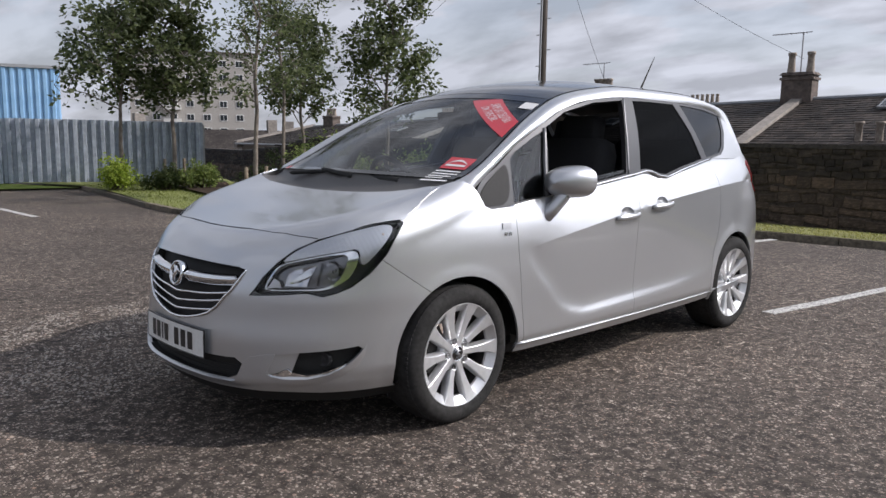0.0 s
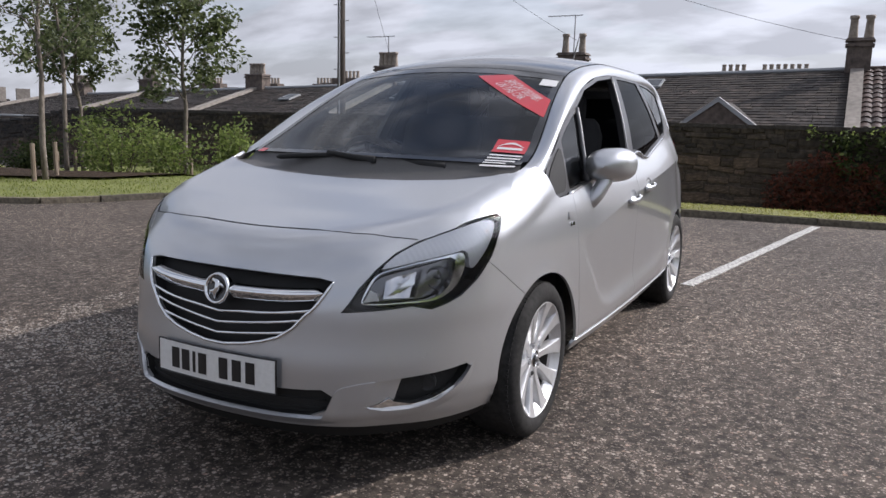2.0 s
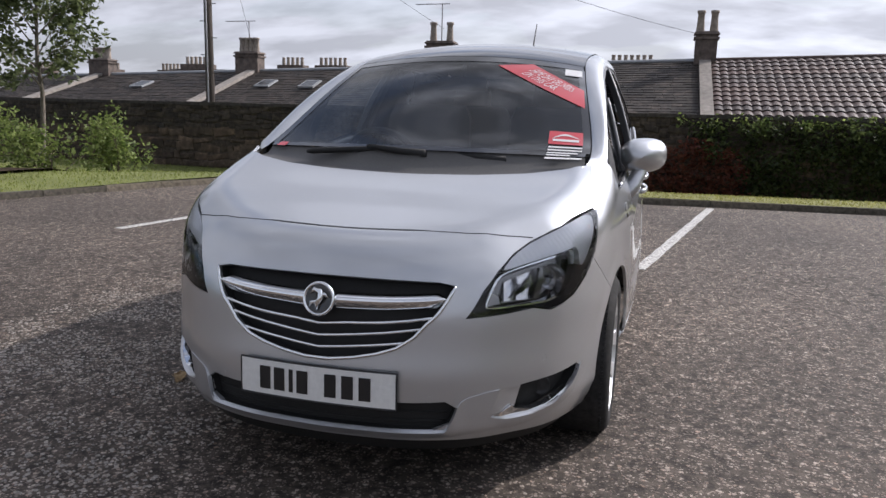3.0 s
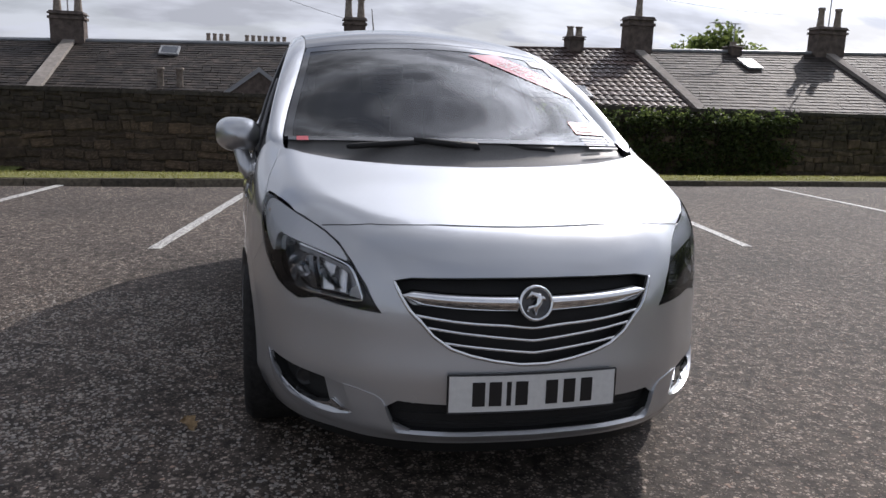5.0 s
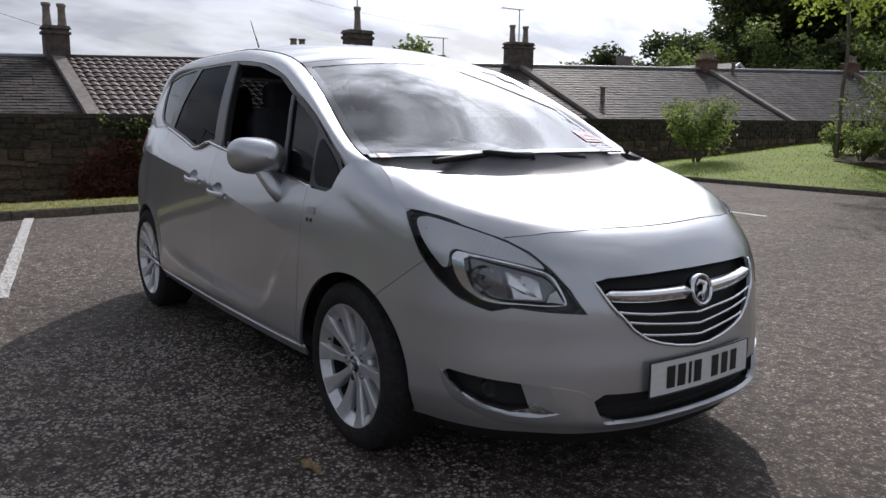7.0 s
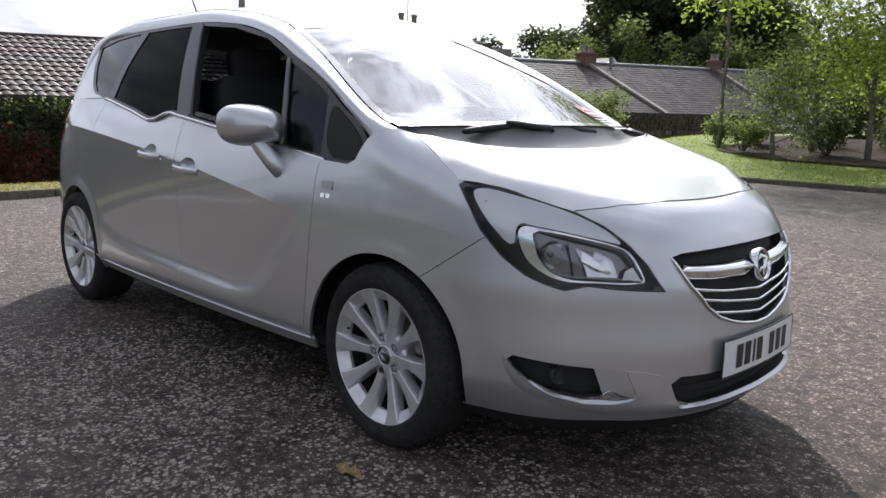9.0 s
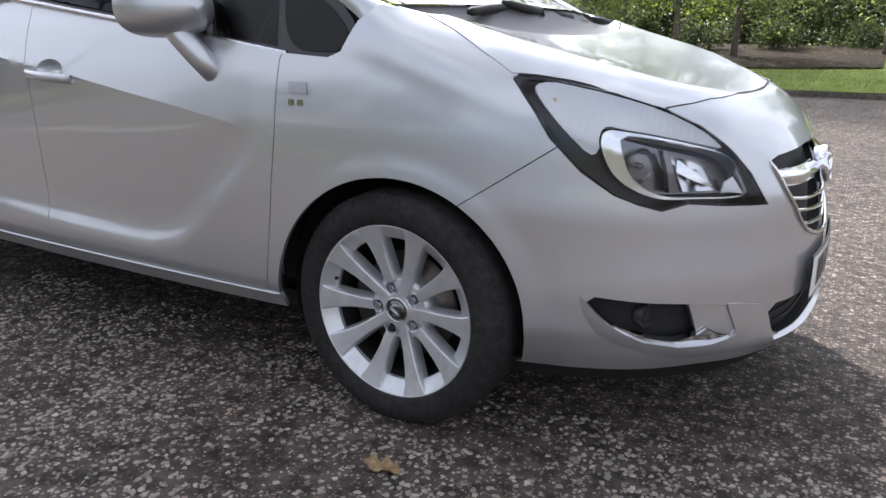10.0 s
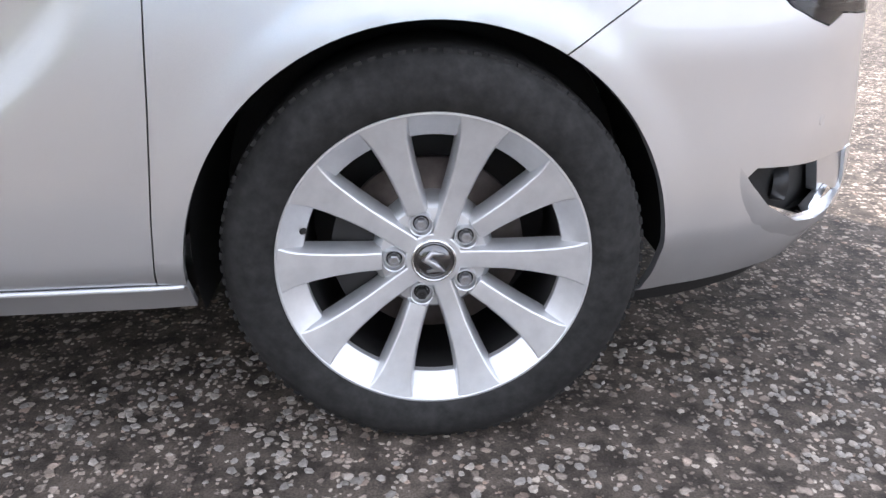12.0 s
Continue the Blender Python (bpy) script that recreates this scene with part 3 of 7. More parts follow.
def boundary_wall():
    y0, y1, top_z, base = -32.0, 34.0, 1.15, -1.3

    def drop(q):
        return -0.62 * sstep(-20.0, -27.0, q)

    band = 0.58
    core = Build()
    n = 66
    for i in range(n):
        a, c = y0 + (y1 - y0) * i / n, y0 + (y1 - y0) * (i + 1) / n
        ta, tc = top_z + drop(a), top_z + drop(c)
        core.add([(wall_x(a), a, base), (wall_x(c), c, base), (wall_x(c), c, tc), (wall_x(a), a, ta),
                  (wall_x(a) - 0.42, a, -2.4), (wall_x(c) - 0.42, c, -2.4), (wall_x(c) - 0.42, c, tc), (wall_x(a) - 0.42, a, ta)],
                 [(0, 1, 2, 3), (7, 6, 5, 4), (3, 2, 6, 7)] + ([(0, 3, 7, 4)] if i == 0 else []) + ([(1, 5, 6, 2)] if i == n - 1 else []))
    root = structure("wall_back", core.mesh("wall_back"), MORTAR, "old reddish-brown rubble sandstone boundary wall with dark coping", "wall")
    cap = Build()
    y, rnd = y0, random.Random(5)
    while y < y1:
        ln = rnd.uniform(0.5, 0.9)
        e = min(y + ln, y1)
        m = (y + e) / 2
        h = 0.075 + rnd.uniform(-0.006, 0.006)
        cap.box((wall_x(m) - 0.47, y + 0.002, top_z - 0.004 + drop(m)), (wall_x(m) + 0.05, e - 0.002, top_z + h + drop(m)), taper=0.985)
        y = e
    tagged(part("coping", cap.mesh("coping"), COPING, root), kind="stuff")
    kinds = [stone_mesh(k) for k in range(14)]
    upper = Build()
    zz = band
    while zz < top_z - 0.02:
        h = min(rnd.uniform(0.07, 0.15), top_z - zz)
        y = y0
        while y < y1:
            ln = rnd.uniform(0.14, 0.46)
            m = Matrix.Translation((wall_x(y + ln / 2) + 0.002 + rnd.uniform(-0.012, 0.016), y + ln / 2, zz + h / 2 + rnd.uniform(-0.035, 0.035) + drop(y))) @ Matrix.Rotation(rnd.uniform(-0.17, 0.17), 4, "X") @ Matrix.Diagonal((0.06, ln - 0.01, h - 0.006, 1))
            src = rnd.choice(kinds)
            upper.add([m @ v.co for v in src.vertices], [tuple(p.vertices) for p in src.polygons])
            y += ln
        zz += h
    tagged(part("upper_courses", upper.mesh("upper_courses"), COPING_J, root), "dark sooty upper courses of the wall", kind="stuff")
    rest, count = Build(), 0
    z = -0.62
    while z < band - 0.03:
        h = min(rnd.uniform(0.12, 0.24), band - z)
        if band - z - h < 0.08:
            h = band - z
        y = y0 - rnd.uniform(0, 0.3)
        while y < y1:
            ln = rnd.uniform(0.16, 0.62)
            hh = h * rnd.uniform(0.6, 1.12)
            m = Matrix.Translation((wall_x(y + ln / 2) - 0.005 + rnd.uniform(-0.012, 0.02), y + ln / 2, z + h / 2 + rnd.uniform(-0.04, 0.04) + drop(y))) @ Matrix.Rotation(rnd.uniform(-0.16, 0.16), 4, "X") @ Matrix.Diagonal((0.06, ln - 0.018, hh - 0.014, 1))
            if -6.0 < y < 2.0 and z > -0.45 and count < 300 and y > y0:
                ob = new("stone", rnd.choice(kinds))
                ob.parent = root
                ob.matrix_basis = m
                count += 1
            else:
                src = rnd.choice(kinds)
                rest.add([m @ v.co for v in src.vertices], [tuple(p.vertices) for p in src.polygons])
            y += ln
        z += h
    tagged(part("stones", rest.mesh("stones"), RUBBLE_J, root), kind="stuff")


# ---- foliage ----
def leaf_cloud(build, centre, radius, count, size, rnd, squash=1.0):
    """Leaves as folded diamonds round a point, denser towards the rim."""
    for _ in range(count):
        d = Vector((rnd.gauss(0, 1), rnd.gauss(0, 1), rnd.gauss(0, 1) * squash))
        d = d.normalized() * radius * (rnd.random() ** 0.45)
        d.z *= squash
        p = Vector(centre) + d
        ax = Vector((rnd.gauss(0, 1), rnd.gauss(0, 1), rnd.gauss(0, 0.6) - 0.3)).normalized()
        side = ax.orthogonal().normalized()
        side.rotate(Matrix.Rotation(rnd.uniform(0, math.tau), 3, ax))
        s = size * rnd.uniform(0.6, 1.3)
        n = ax.cross(side)
        build.add([p, p + ax * s * 0.5 + side * s * 0.26 + n * s * 0.05, p + ax * s, p + ax * s * 0.5 - side * s * 0.26 + n * s * 0.05], [(0, 1, 2), (0, 2, 3)])


def tree(name, place, height, crown_r, clear, leaf, label, leaves=2600, size=0.09, limbs=9, seed=1, trunk_r=0.045, clump=0.42, squash=1.0, group=""):
    """A tapered trunk with limbs and twigs, and a crown of leaf clumps at their ends."""
    rnd = random.Random(seed)
    root = thing(name, place, label, "tree", group)
    t = Build()
    path = [(rnd.uniform(-0.04, 0.04) * i * 0.5, rnd.uniform(-0.04, 0.04) * i * 0.5, height * 0.93 * i / 8) for i in range(9)]
    path[0] = (0, 0, -0.1)
    t.tube(path, [trunk_r * (1.25 - i / 8.0) + 0.006 for i in range(9)], 8)
    crown = Build()
    ends = []
    for k in range(limbs):
        f = clear + (0.92 - clear) * (k + rnd.random()) / limbs
        base = Vector(path[min(8, int(f * 8 / 0.93))])
        base.z = height * f
        ang = k * 2.4 + rnd.uniform(-0.5, 0.5)
        reach = crown_r * (1.0 - 0.55 * ((f - clear) / (1 - clear)) ** 1.5) * rnd.uniform(0.65, 1.1)
        tip = base + Vector((math.cos(ang) * reach, math.sin(ang) * reach, height * rnd.uniform(0.04, 0.20)))
        mid = base.lerp(tip, 0.5) + Vector((0, 0, height * 0.02))
        t.tube([base, mid, tip], [trunk_r * 0.42, trunk_r * 0.28, 0.004], 5, False)
        for s in (0.55, 0.8, 1.0):
            q = base.lerp(tip, s)
            for _ in range(2):
                e = q + Vector((rnd.uniform(-1, 1), rnd.uniform(-1, 1), rnd.uniform(-0.5, 0.9))) * crown_r * 0.38
                t.tube([q, q.lerp(e, 0.6) + Vector((0, 0, 0.02)), e], [0.008, 0.005, 0.002], 4, False)
                ends.append(e)
    ends.append(Vector(path[-1]))
    per = max(8, leaves // len(ends))
    for e in ends:
        if rnd.random() < 0.93:
            leaf_cloud(crown, e, crown_r * clump * rnd.uniform(0.6, 1.15), int(per * rnd.uniform(0.5, 1.4)), size, rnd, squash)
    part("trunk", t.mesh("trunk", True), BARK_YOUNG, root)
    part("crown", crown.mesh("crown"), leaf, root)
    return root


def shrub(place, r, h, leaf, label, leaves=1500, size=0.07, seed=1, name="shrub"):
    rnd = random.Random(seed)
    root = thing(name, place, label, "shrub")
    t, crown = Build(), Build()
    for k in range(11):
        a, q = rnd.uniform(0, math.tau), rnd.uniform(0.2, 1.0)
        tip = Vector((math.cos(a) * r * q, math.sin(a) * r * q, h * rnd.uniform(0.45, 1.0) * (1.1 - 0.4 * q)))
        t.tube([(math.cos(a) * 0.05, math.sin(a) * 0.05, -0.05), tip * 0.55, tip], [0.018, 0.011, 0.004], 5, False)
        leaf_cloud(crown, tip * 0.92, r * rnd.uniform(0.28, 0.5), leaves // 16, size, rnd)
        leaf_cloud(crown, tip * 0.6, r * rnd.uniform(0.25, 0.45), leaves // 20, size, rnd)
    part("stem", t.mesh("stem"), BARK, root)
    part("foliage", crown.mesh("foliage"), leaf, root)
    return root


def foliage_mass(name, clumps, leaf, size, density, label, category="hedge", seed=3):
    """Hedges and woods nobody could count: many leaves round many centres, one mesh."""
    rnd = random.Random(seed)
    b = Build()
    for c, r, sq in clumps:
        leaf_cloud(b, c, r, int(density * r * r), size, rnd, sq)
    return tagged(part(name, b.mesh(name), leaf), label, category, kind="stuff")


# ---- cottages behind the wall ----
def ridge_x(y):
    return -23.2 + 0.075 * (y + 6.6)


def ridge_z(y):
    return 2.60 + 0.0265 * (y + 6.6)


EAVE_DX = 5.2


def roof_point(y, f, lift=0.0):
    """f = 0 at the ridge, 1 at the near eave."""
    z0 = ridge_z(y)
    return Vector((ridge_x(y) + EAVE_DX * f, y, z0 - (z0 - 0.80) * f + lift))


def roof_mesh(ya, yb, tiled):
    b = Build()
    if tiled:
        ny = int((yb - ya) / 0.045)
        courses = 16
        for c in range(courses):
            f0, f1 = c / courses, (c + 1) / courses
            b.grid(lambda u, v: roof_point(u, v, 0.042 * abs(math.sin(u * math.pi / 0.24)) ** 0.8 + (0.032 if v > f0 else 0.0)), [ya + (yb - ya) * i / ny for i in range(ny + 1)], [f0, f1 + 0.004], True)
    else:
        rnd = random.Random(int(ya * 10))
        courses = 26
        for c in range(courses):
            f0, f1 = c / courses, (c + 1) / courses
            y = ya - rnd.uniform(0, 0.2)
            while y < yb:
                w = rnd.uniform(0.2, 0.36)
                p, q = max(y, ya), min(y + w - 0.008, yb)
                if q > p:
                    l = rnd.uniform(0.012, 0.026)
                    b.add([roof_point(p, f0, 0.002), roof_point(q, f0, 0.002), roof_point(q, f1 + 0.006, l), roof_point(p, f1 + 0.006, l), roof_point(q, f1 + 0.006, 0), roof_point(p, f1 + 0.006, 0)], [(3, 2, 1, 0), (5, 4, 2, 3)])
                y += w
    # far slope, closing the roof
    far = [Vector((ridge_x(y) - 5.0, y, 0.9)) for y in (ya, yb)]
    b.add([roof_point(ya, 0), roof_point(yb, 0), far[1], far[0]], [(0, 1, 2, 3)])
    return b.mesh("roof")


def chimney(parent, y, h, w=0.95, pots=3, aerial=True, mat=None):
    z0 = ridge_z(y)
    x = ridge_x(y)
    b = Build()
    b.box((x - 0.27, y - w / 2, z0 - 1.2), (x + 0.27, y + w / 2, z0 + h * 0.521))
    stack = part("chimney", b.mesh("chimney"), mat or DARKSTONE, parent, "sooty stone chimney stack")
    part("string_course", Build().box((x - 0.31, y - w / 2 - 0.05, z0 + h * 0.42), (x + 0.31, y + w / 2 + 0.05, z0 + h * 0.47)).mesh("string_course"), mat or DARKSTONE, stack)
    part("cap_stone", Build().box((x - 0.33, y - w / 2 - 0.06, z0 + h * 0.52), (x + 0.33, y + w / 2 + 0.06, z0 + h * 0.58), taper=0.86).mesh("cap_stone"), mat or DARKSTONE, stack)
    for k in range(pots):
        py = y + (k - (pots - 1) / 2) * (w * 0.62 / max(pots - 1, 1))
        pot = Build().lathe([(z0 + h * 0.57, 0.13), (z0 + h * 0.80, 0.105), (z0 + h * 0.93, 0.10), (z0 + h * 0.95, 0.13), (z0 + h, 0.125), (z0 + h, 0.09), (z0 + h * 0.9, 0.085)], 12, "z")
        pot.v = [(px + x, q + py, pz) for px, q, pz in pot.v]
        part("chimney_pot", pot.mesh("chimney_pot", True), CLAYPOT, stack)
    if aerial:
        a = Build().tube([(x, y, z0 + h * 0.5), (x, y, z0 + h + 0.62)], 0.022, 6)
        a.tube([(x + 0.05, y - 0.95, z0 + h + 0.60), (x - 0.05, y + 0.25, z0 + h + 0.62)], 0.016, 5)
        for k in range(7):
            yy = y - 0.9 + k * 0.16
            a.tube([(x - 0.16, yy, z0 + h + 0.6), (x + 0.16, yy, z0 + h + 0.6)], 0.009, 4)
        part("tv_aerial", a.mesh("tv_aerial"), STEEL, parent, "thin metal television aerial")


def skew(parent, y, lift=0.13):
    """The raised stone coping where two roofs meet."""
    b = Build()
    pts = [roof_point(y, f, lift) for f in (-0.02, 0.35, 0.7, 1.02)]
    for p, q in zip(pts, pts[1:]):
        b.add([(p.x, p.y - 0.17, p.z), (p.x, p.y + 0.17, p.z), (q.x, q.y + 0.17, q.z), (q.x, q.y - 0.17, q.z),
               (p.x, p.y - 0.17, p.z - 0.4), (p.x, p.y + 0.17, p.z - 0.4), (q.x, q.y + 0.17, q.z - 0.4), (q.x, q.y - 0.17, q.z - 0.4)],
              [(0, 3, 2, 1), (0, 4, 7, 3), (1, 2, 6, 5), (4, 5, 6, 7), (3, 7, 6, 2)])
    part("skew_stone", b.mesh("skew_stone"), MASONRY, parent, "pale stone gable coping")


def cottage(ya, yb, tiled, label, stack=None, skylights=(), vents=(), pots=3, h=1.45, aerial=True, w=0.95, smat=None):
    root = thing("cottage", (0, 0, 0), label, "house", "cottages behind the wall")
    part("roof", roof_mesh(ya, yb, tiled), PANTILE if tiled else SLATE, root)
    ym = (ya + yb) / 2
    b = Build()
    xe = [roof_point(y, 0.94).x for y in (ya, yb)]
    b.add([(xe[0], ya, -2.25), (xe[1], yb, -2.25), (xe[1], yb, 0.86), (xe[0], ya, 0.86), (ridge_x(ya) - 4.7, ya, -2.25), (ridge_x(yb) - 4.7, yb, -2.25), (ridge_x(yb) - 4.7, yb, 0.98), (ridge_x(ya) - 4.7, ya, 0.98),
           tuple(roof_point(ya, 0, -0.05)), tuple(roof_point(yb, 0, -0.05))],
          [(0, 1, 2, 3), (5, 4, 7, 6), (4, 0, 3, 8, 7), (1, 5, 6, 9, 2)])
    part("wall", b.mesh("wall"), MASONRY, root)
    g = Build().tube([roof_point(ya, 1.02, -0.02), roof_point(yb, 1.02, -0.02)], 0.055, 8)
    part("gutter", g.mesh("gutter"), LEAD, root)
    r = Build().tube([roof_point(ya, 0, 0.02), roof_point(yb, 0, 0.02)], 0.07, 8)
    part("ridge", r.mesh("ridge"), LEAD if not tiled else PANTILE, root)
    skew(root, ya)
    if stack is not None:
        chimney(root, stack, h, w, pots, aerial, smat)
    for y, f in skylights:
        p = roof_point(y, f, 0.05)
        q = roof_point(y, f + 0.14, 0.05)
        d = q - p
        n = d.cross(Vector((0, 1, 0))).normalized()
        if n.z < 0:
            n = -n
        wv = Vector((0, 0.28, 0))
        fr = Build()
        fr.add([p - wv, p + wv, q + wv, q - wv] + [v + n * 0.06 for v in (p - wv, p + wv, q + wv, q - wv)], [(4, 5, 6, 7), (0, 1, 5, 4), (1, 2, 6, 5), (2, 3, 7, 6), (3, 0, 4, 7)])
        sk = part("skylight", fr.mesh("skylight"), LEAD, root)
        gl = Build().add([v + n * 0.065 for v in (p - wv * 0.8 + d * 0.1, p + wv * 0.8 + d * 0.1, q + wv * 0.8 - d * 0.1, q - wv * 0.8 - d * 0.1)], [(0, 1, 2, 3)])
        part("pane", gl.mesh("pane"), FAR_GLASS, sk)
    for y, f in vents:
        p = roof_point(y, f)
        v = Build().lathe([(p.z - 0.1, 0.09), (p.z + 0.42, 0.085), (p.z + 0.44, 0.12), (p.z + 0.5, 0.12), (p.z + 0.5, 0.07)], 10, "z")
        v.v = [(a + p.x, c + p.y, d) for a, c, d in v.v]
        part("vent_pipe", v.mesh("vent_pipe", True), CLAYPOT, root)
    return root


# ---- the surroundings, placed ----
boundary_wall()
cottage(-36.5, -28.8, False, "low stone cottage with weathered grey slate roof", -34.3, (), pots=3, h=1.0, aerial=False)
slate_row = cottage(-28.8, -21.5, False, "low stone cottage with weathered grey slate roof", -28.8, ((-25, 0.35),), pots=4, h=1.1, aerial=True)
chimney(slate_row, -21.5, 1.1, 0.95, 4, False)
cottage(-21.5, -14.2, False, "low stone cottage with weathered grey slate roof", -14.4, ((-18.0, 0.3),), pots=4, h=1.25)
cottage(-14.2, -6.6, False, "low stone cottage with grey slate roof and skylights", -6.64, ((-12.6, 0.3), (-10.8, 0.32)), pots=2, h=1.5)
cottage(-6.6, 2.0, False, "stone cottage with mossy slate roof, skylight and vent pots", 2.0, ((-3.6, 0.12),), ((-3.55, 0.72), (-3.05, 0.72)), pots=2, h=1.5, aerial=False, w=0.64)
pantiled = cottage(2.0, 11.5, True, "stone cottage with ribbed red pantile roof", 11.5, ((8.2, 0.6),), pots=1, h=1.9, aerial=True, w=0.9)
chimney(pantiled, 9.3, 0.75, 0.5, 2, False)
slated = cottage(11.5, 18.5, False, "stone cottage with glinting slate roof and skylight", 18.5, ((15.0, 0.14),), pots=2, h=1.55, w=1.1)
chimney(slated, 15.0, 0.35, 0.4, 1, True)
cottage(18.5, 29.5, False, "stone cottage with weathered slate roof", 29.5, (), ((20.2, 0.55),), pots=2, h=0.85, aerial=False, smat=BRICK)
cottage(29.5, 41.1, False, "stone cottage with patchy slate roof", 41.1, (), ((31.0, 0.06),), pots=2, h=0.85, aerial=False, smat=BRICK)
cottage(41.1, 47.5, False, "stone cottage with patchy slate roof among trees", None)


def outhouse():
    """Small gabled outbuilding that peeps over the wall."""
    root = thing("outhouse", (-17.2, -0.95, -2.2), "small gabled stone outhouse with slate roof and pale skews", "outbuilding")
    w, l, e, a = 1.5, 2.6, 2.9, 3.95
    b = Build().add([(0, -w, 0), (0, w, 0), (0, w, e), (0, 0, a), (0, -w, e), (-l, -w, 0), (-l, w, 0), (-l, w, e), (-l, 0, a), (-l, -w, e)],
                    [(0, 1, 2, 3, 4), (9, 8, 7, 6, 5), (1, 6, 7, 2), (5, 0, 4, 9)])
    part("wall", b.mesh("wall"), DARKSTONE, root)
    r = Build()
    for s in (-1, 1):
        r.grid(lambda u, v: (-l * u, s * (w + 0.1) * v, a + 0.03 - (a - e + 0.07) * v), [0.04, 0.5, 1], [0, 0.5, 1], s < 0)
    part("roof", r.mesh("roof"), SLATE, root)
    for s in (-1, 1):
        k = Build()
        p, q = Vector((0.05, 0, a + 0.12)), Vector((0.05, s * (w + 0.12), e - 0.02))
        n = Vector((-0.22, 0, 0))
        d = Vector((0, 0, -0.12))
        k.add([p, q, q + n, p + n, p + d, q + d, q + n + d, p + n + d], [(0, 1, 2, 3), (0, 4, 5, 1), (2, 6, 7, 3), (1, 5, 6, 2)])
        part("skew_stone", k.mesh("skew_stone"), LEAD, root)


outhouse()


def far_roofline():
    """Taller tenements behind the cottages, seen as roof edges with rows of pots."""
    for ya, yb, x, z, pots in ((-4.6, 1.6, -36, 3.2, ((-3.0, 4), (-0.8, 7))), (-46, -30, -44, 3.0, ((-43, 7), (-37, 5), (-32, 6))), (-28, -15.5, -38, 3.1, ((-26, 6), (-19.8, 5), (-17.3, 6)))):
        root = thing("tenement", (x, (ya + yb) / 2, -2.2), "far stone tenement with slate roof and chimney pots", "house", "far tenements")
        h, w = z + 2.2, (yb - ya) / 2
        b = Build().add([(3, -w, 0), (3, w, 0), (3, w, h - 1.6), (3, -w, h - 1.6), (-3, -w, 0), (-3, w, 0), (-3, w, h - 1.6), (-3, -w, h - 1.6)], [(0, 1, 2, 3), (5, 4, 7, 6), (1, 5, 6, 2), (4, 0, 3, 7)])
        part("wall", b.mesh("wall"), MASONRY, root)
        r = Build().add([(3.2, -w, h - 1.65), (3.2, w, h - 1.65), (0, w, h), (0, -w, h), (-3.2, -w, h - 1.65), (-3.2, w, h - 1.65)], [(0, 1, 2, 3), (3, 2, 5, 4), (0, 3, 4), (1, 5, 2)])
        part("roof", r.mesh("roof"), SLATE, root)
        for py, n in pots:
            c = Build().box((-0.4, py - (ya + yb) / 2 - n * 0.16, h - 1.0), (0.4, py - (ya + yb) / 2 + n * 0.16, h + 0.28))
            st = part("chimney", c.mesh("chimney"), DARKSTONE, root)
            for k in range(n):
                yy = py - (ya + yb) / 2 + (k - (n - 1) / 2) * 0.29
                p = Build().lathe([(h + 0.26, 0.11), (h + 0.62, 0.085), (h + 0.66, 0.1), (h + 0.72, 0.1)], 8, "z")
                p.v = [(a, q + yy, d) for a, q, d in p.v]
                part("chimney_pot", p.mesh("chimney_pot"), CLAYPOT, st)


far_roofline()


def flats():
    """A block of flats far beyond the trees."""
    root = thing("apartment_building", (-73.2, -145.8, -2.2), "far grey block of flats with rows of white-framed windows", "apartment building", turn=152)
    w, d, floors, fh = 11.5, 8, 7, 2.6
    h = floors * fh
    b = Build().box((-w, -d, 0), (w, d, h + 0.8))
    part("wall", b.mesh("wall"), HARLING, root)
    part("roof", Build().box((-w - 0.3, -d - 0.3, h + 0.804), (w + 0.3, d + 0.3, h + 1.1)).mesh("roof"), DARKSTONE, root)
    for fl in range(floors):
        for k in range(7):
            for face in (0, 1):
                if face and k > 4:
                    continue
                c = (-w + 1.6 + k * 3.1, -d - 0.02, fl * fh + 1.5) if not face else (w + 0.02, -d + 1.5 + k * 2.9, fl * fh + 1.5)
                m = Matrix.Translation(c) @ Matrix.Rotation(math.pi / 2 * face, 4, "Z")
                win = part("window", Build().box((-0.75, -0.05, -0.65), (0.75, 0.03, 0.65), m).mesh("window"), WHITE_FRAME, root)
                part("pane", Build().box((-0.64, -0.07, -0.54), (-0.04, -0.052, 0.54), m).box((0.04, -0.07, -0.54), (0.64, -0.052, 0.54), m).mesh("pane"), FAR_GLASS, win)
        bal = Build().box((-w + 6.0, -d - 1.1, fl * fh + 0.25), (-w + 9.2, -d - 0.02, fl * fh + 1.15))
        part("balcony", bal.mesh("balcony"), WHITE_WALL, root)


flats()


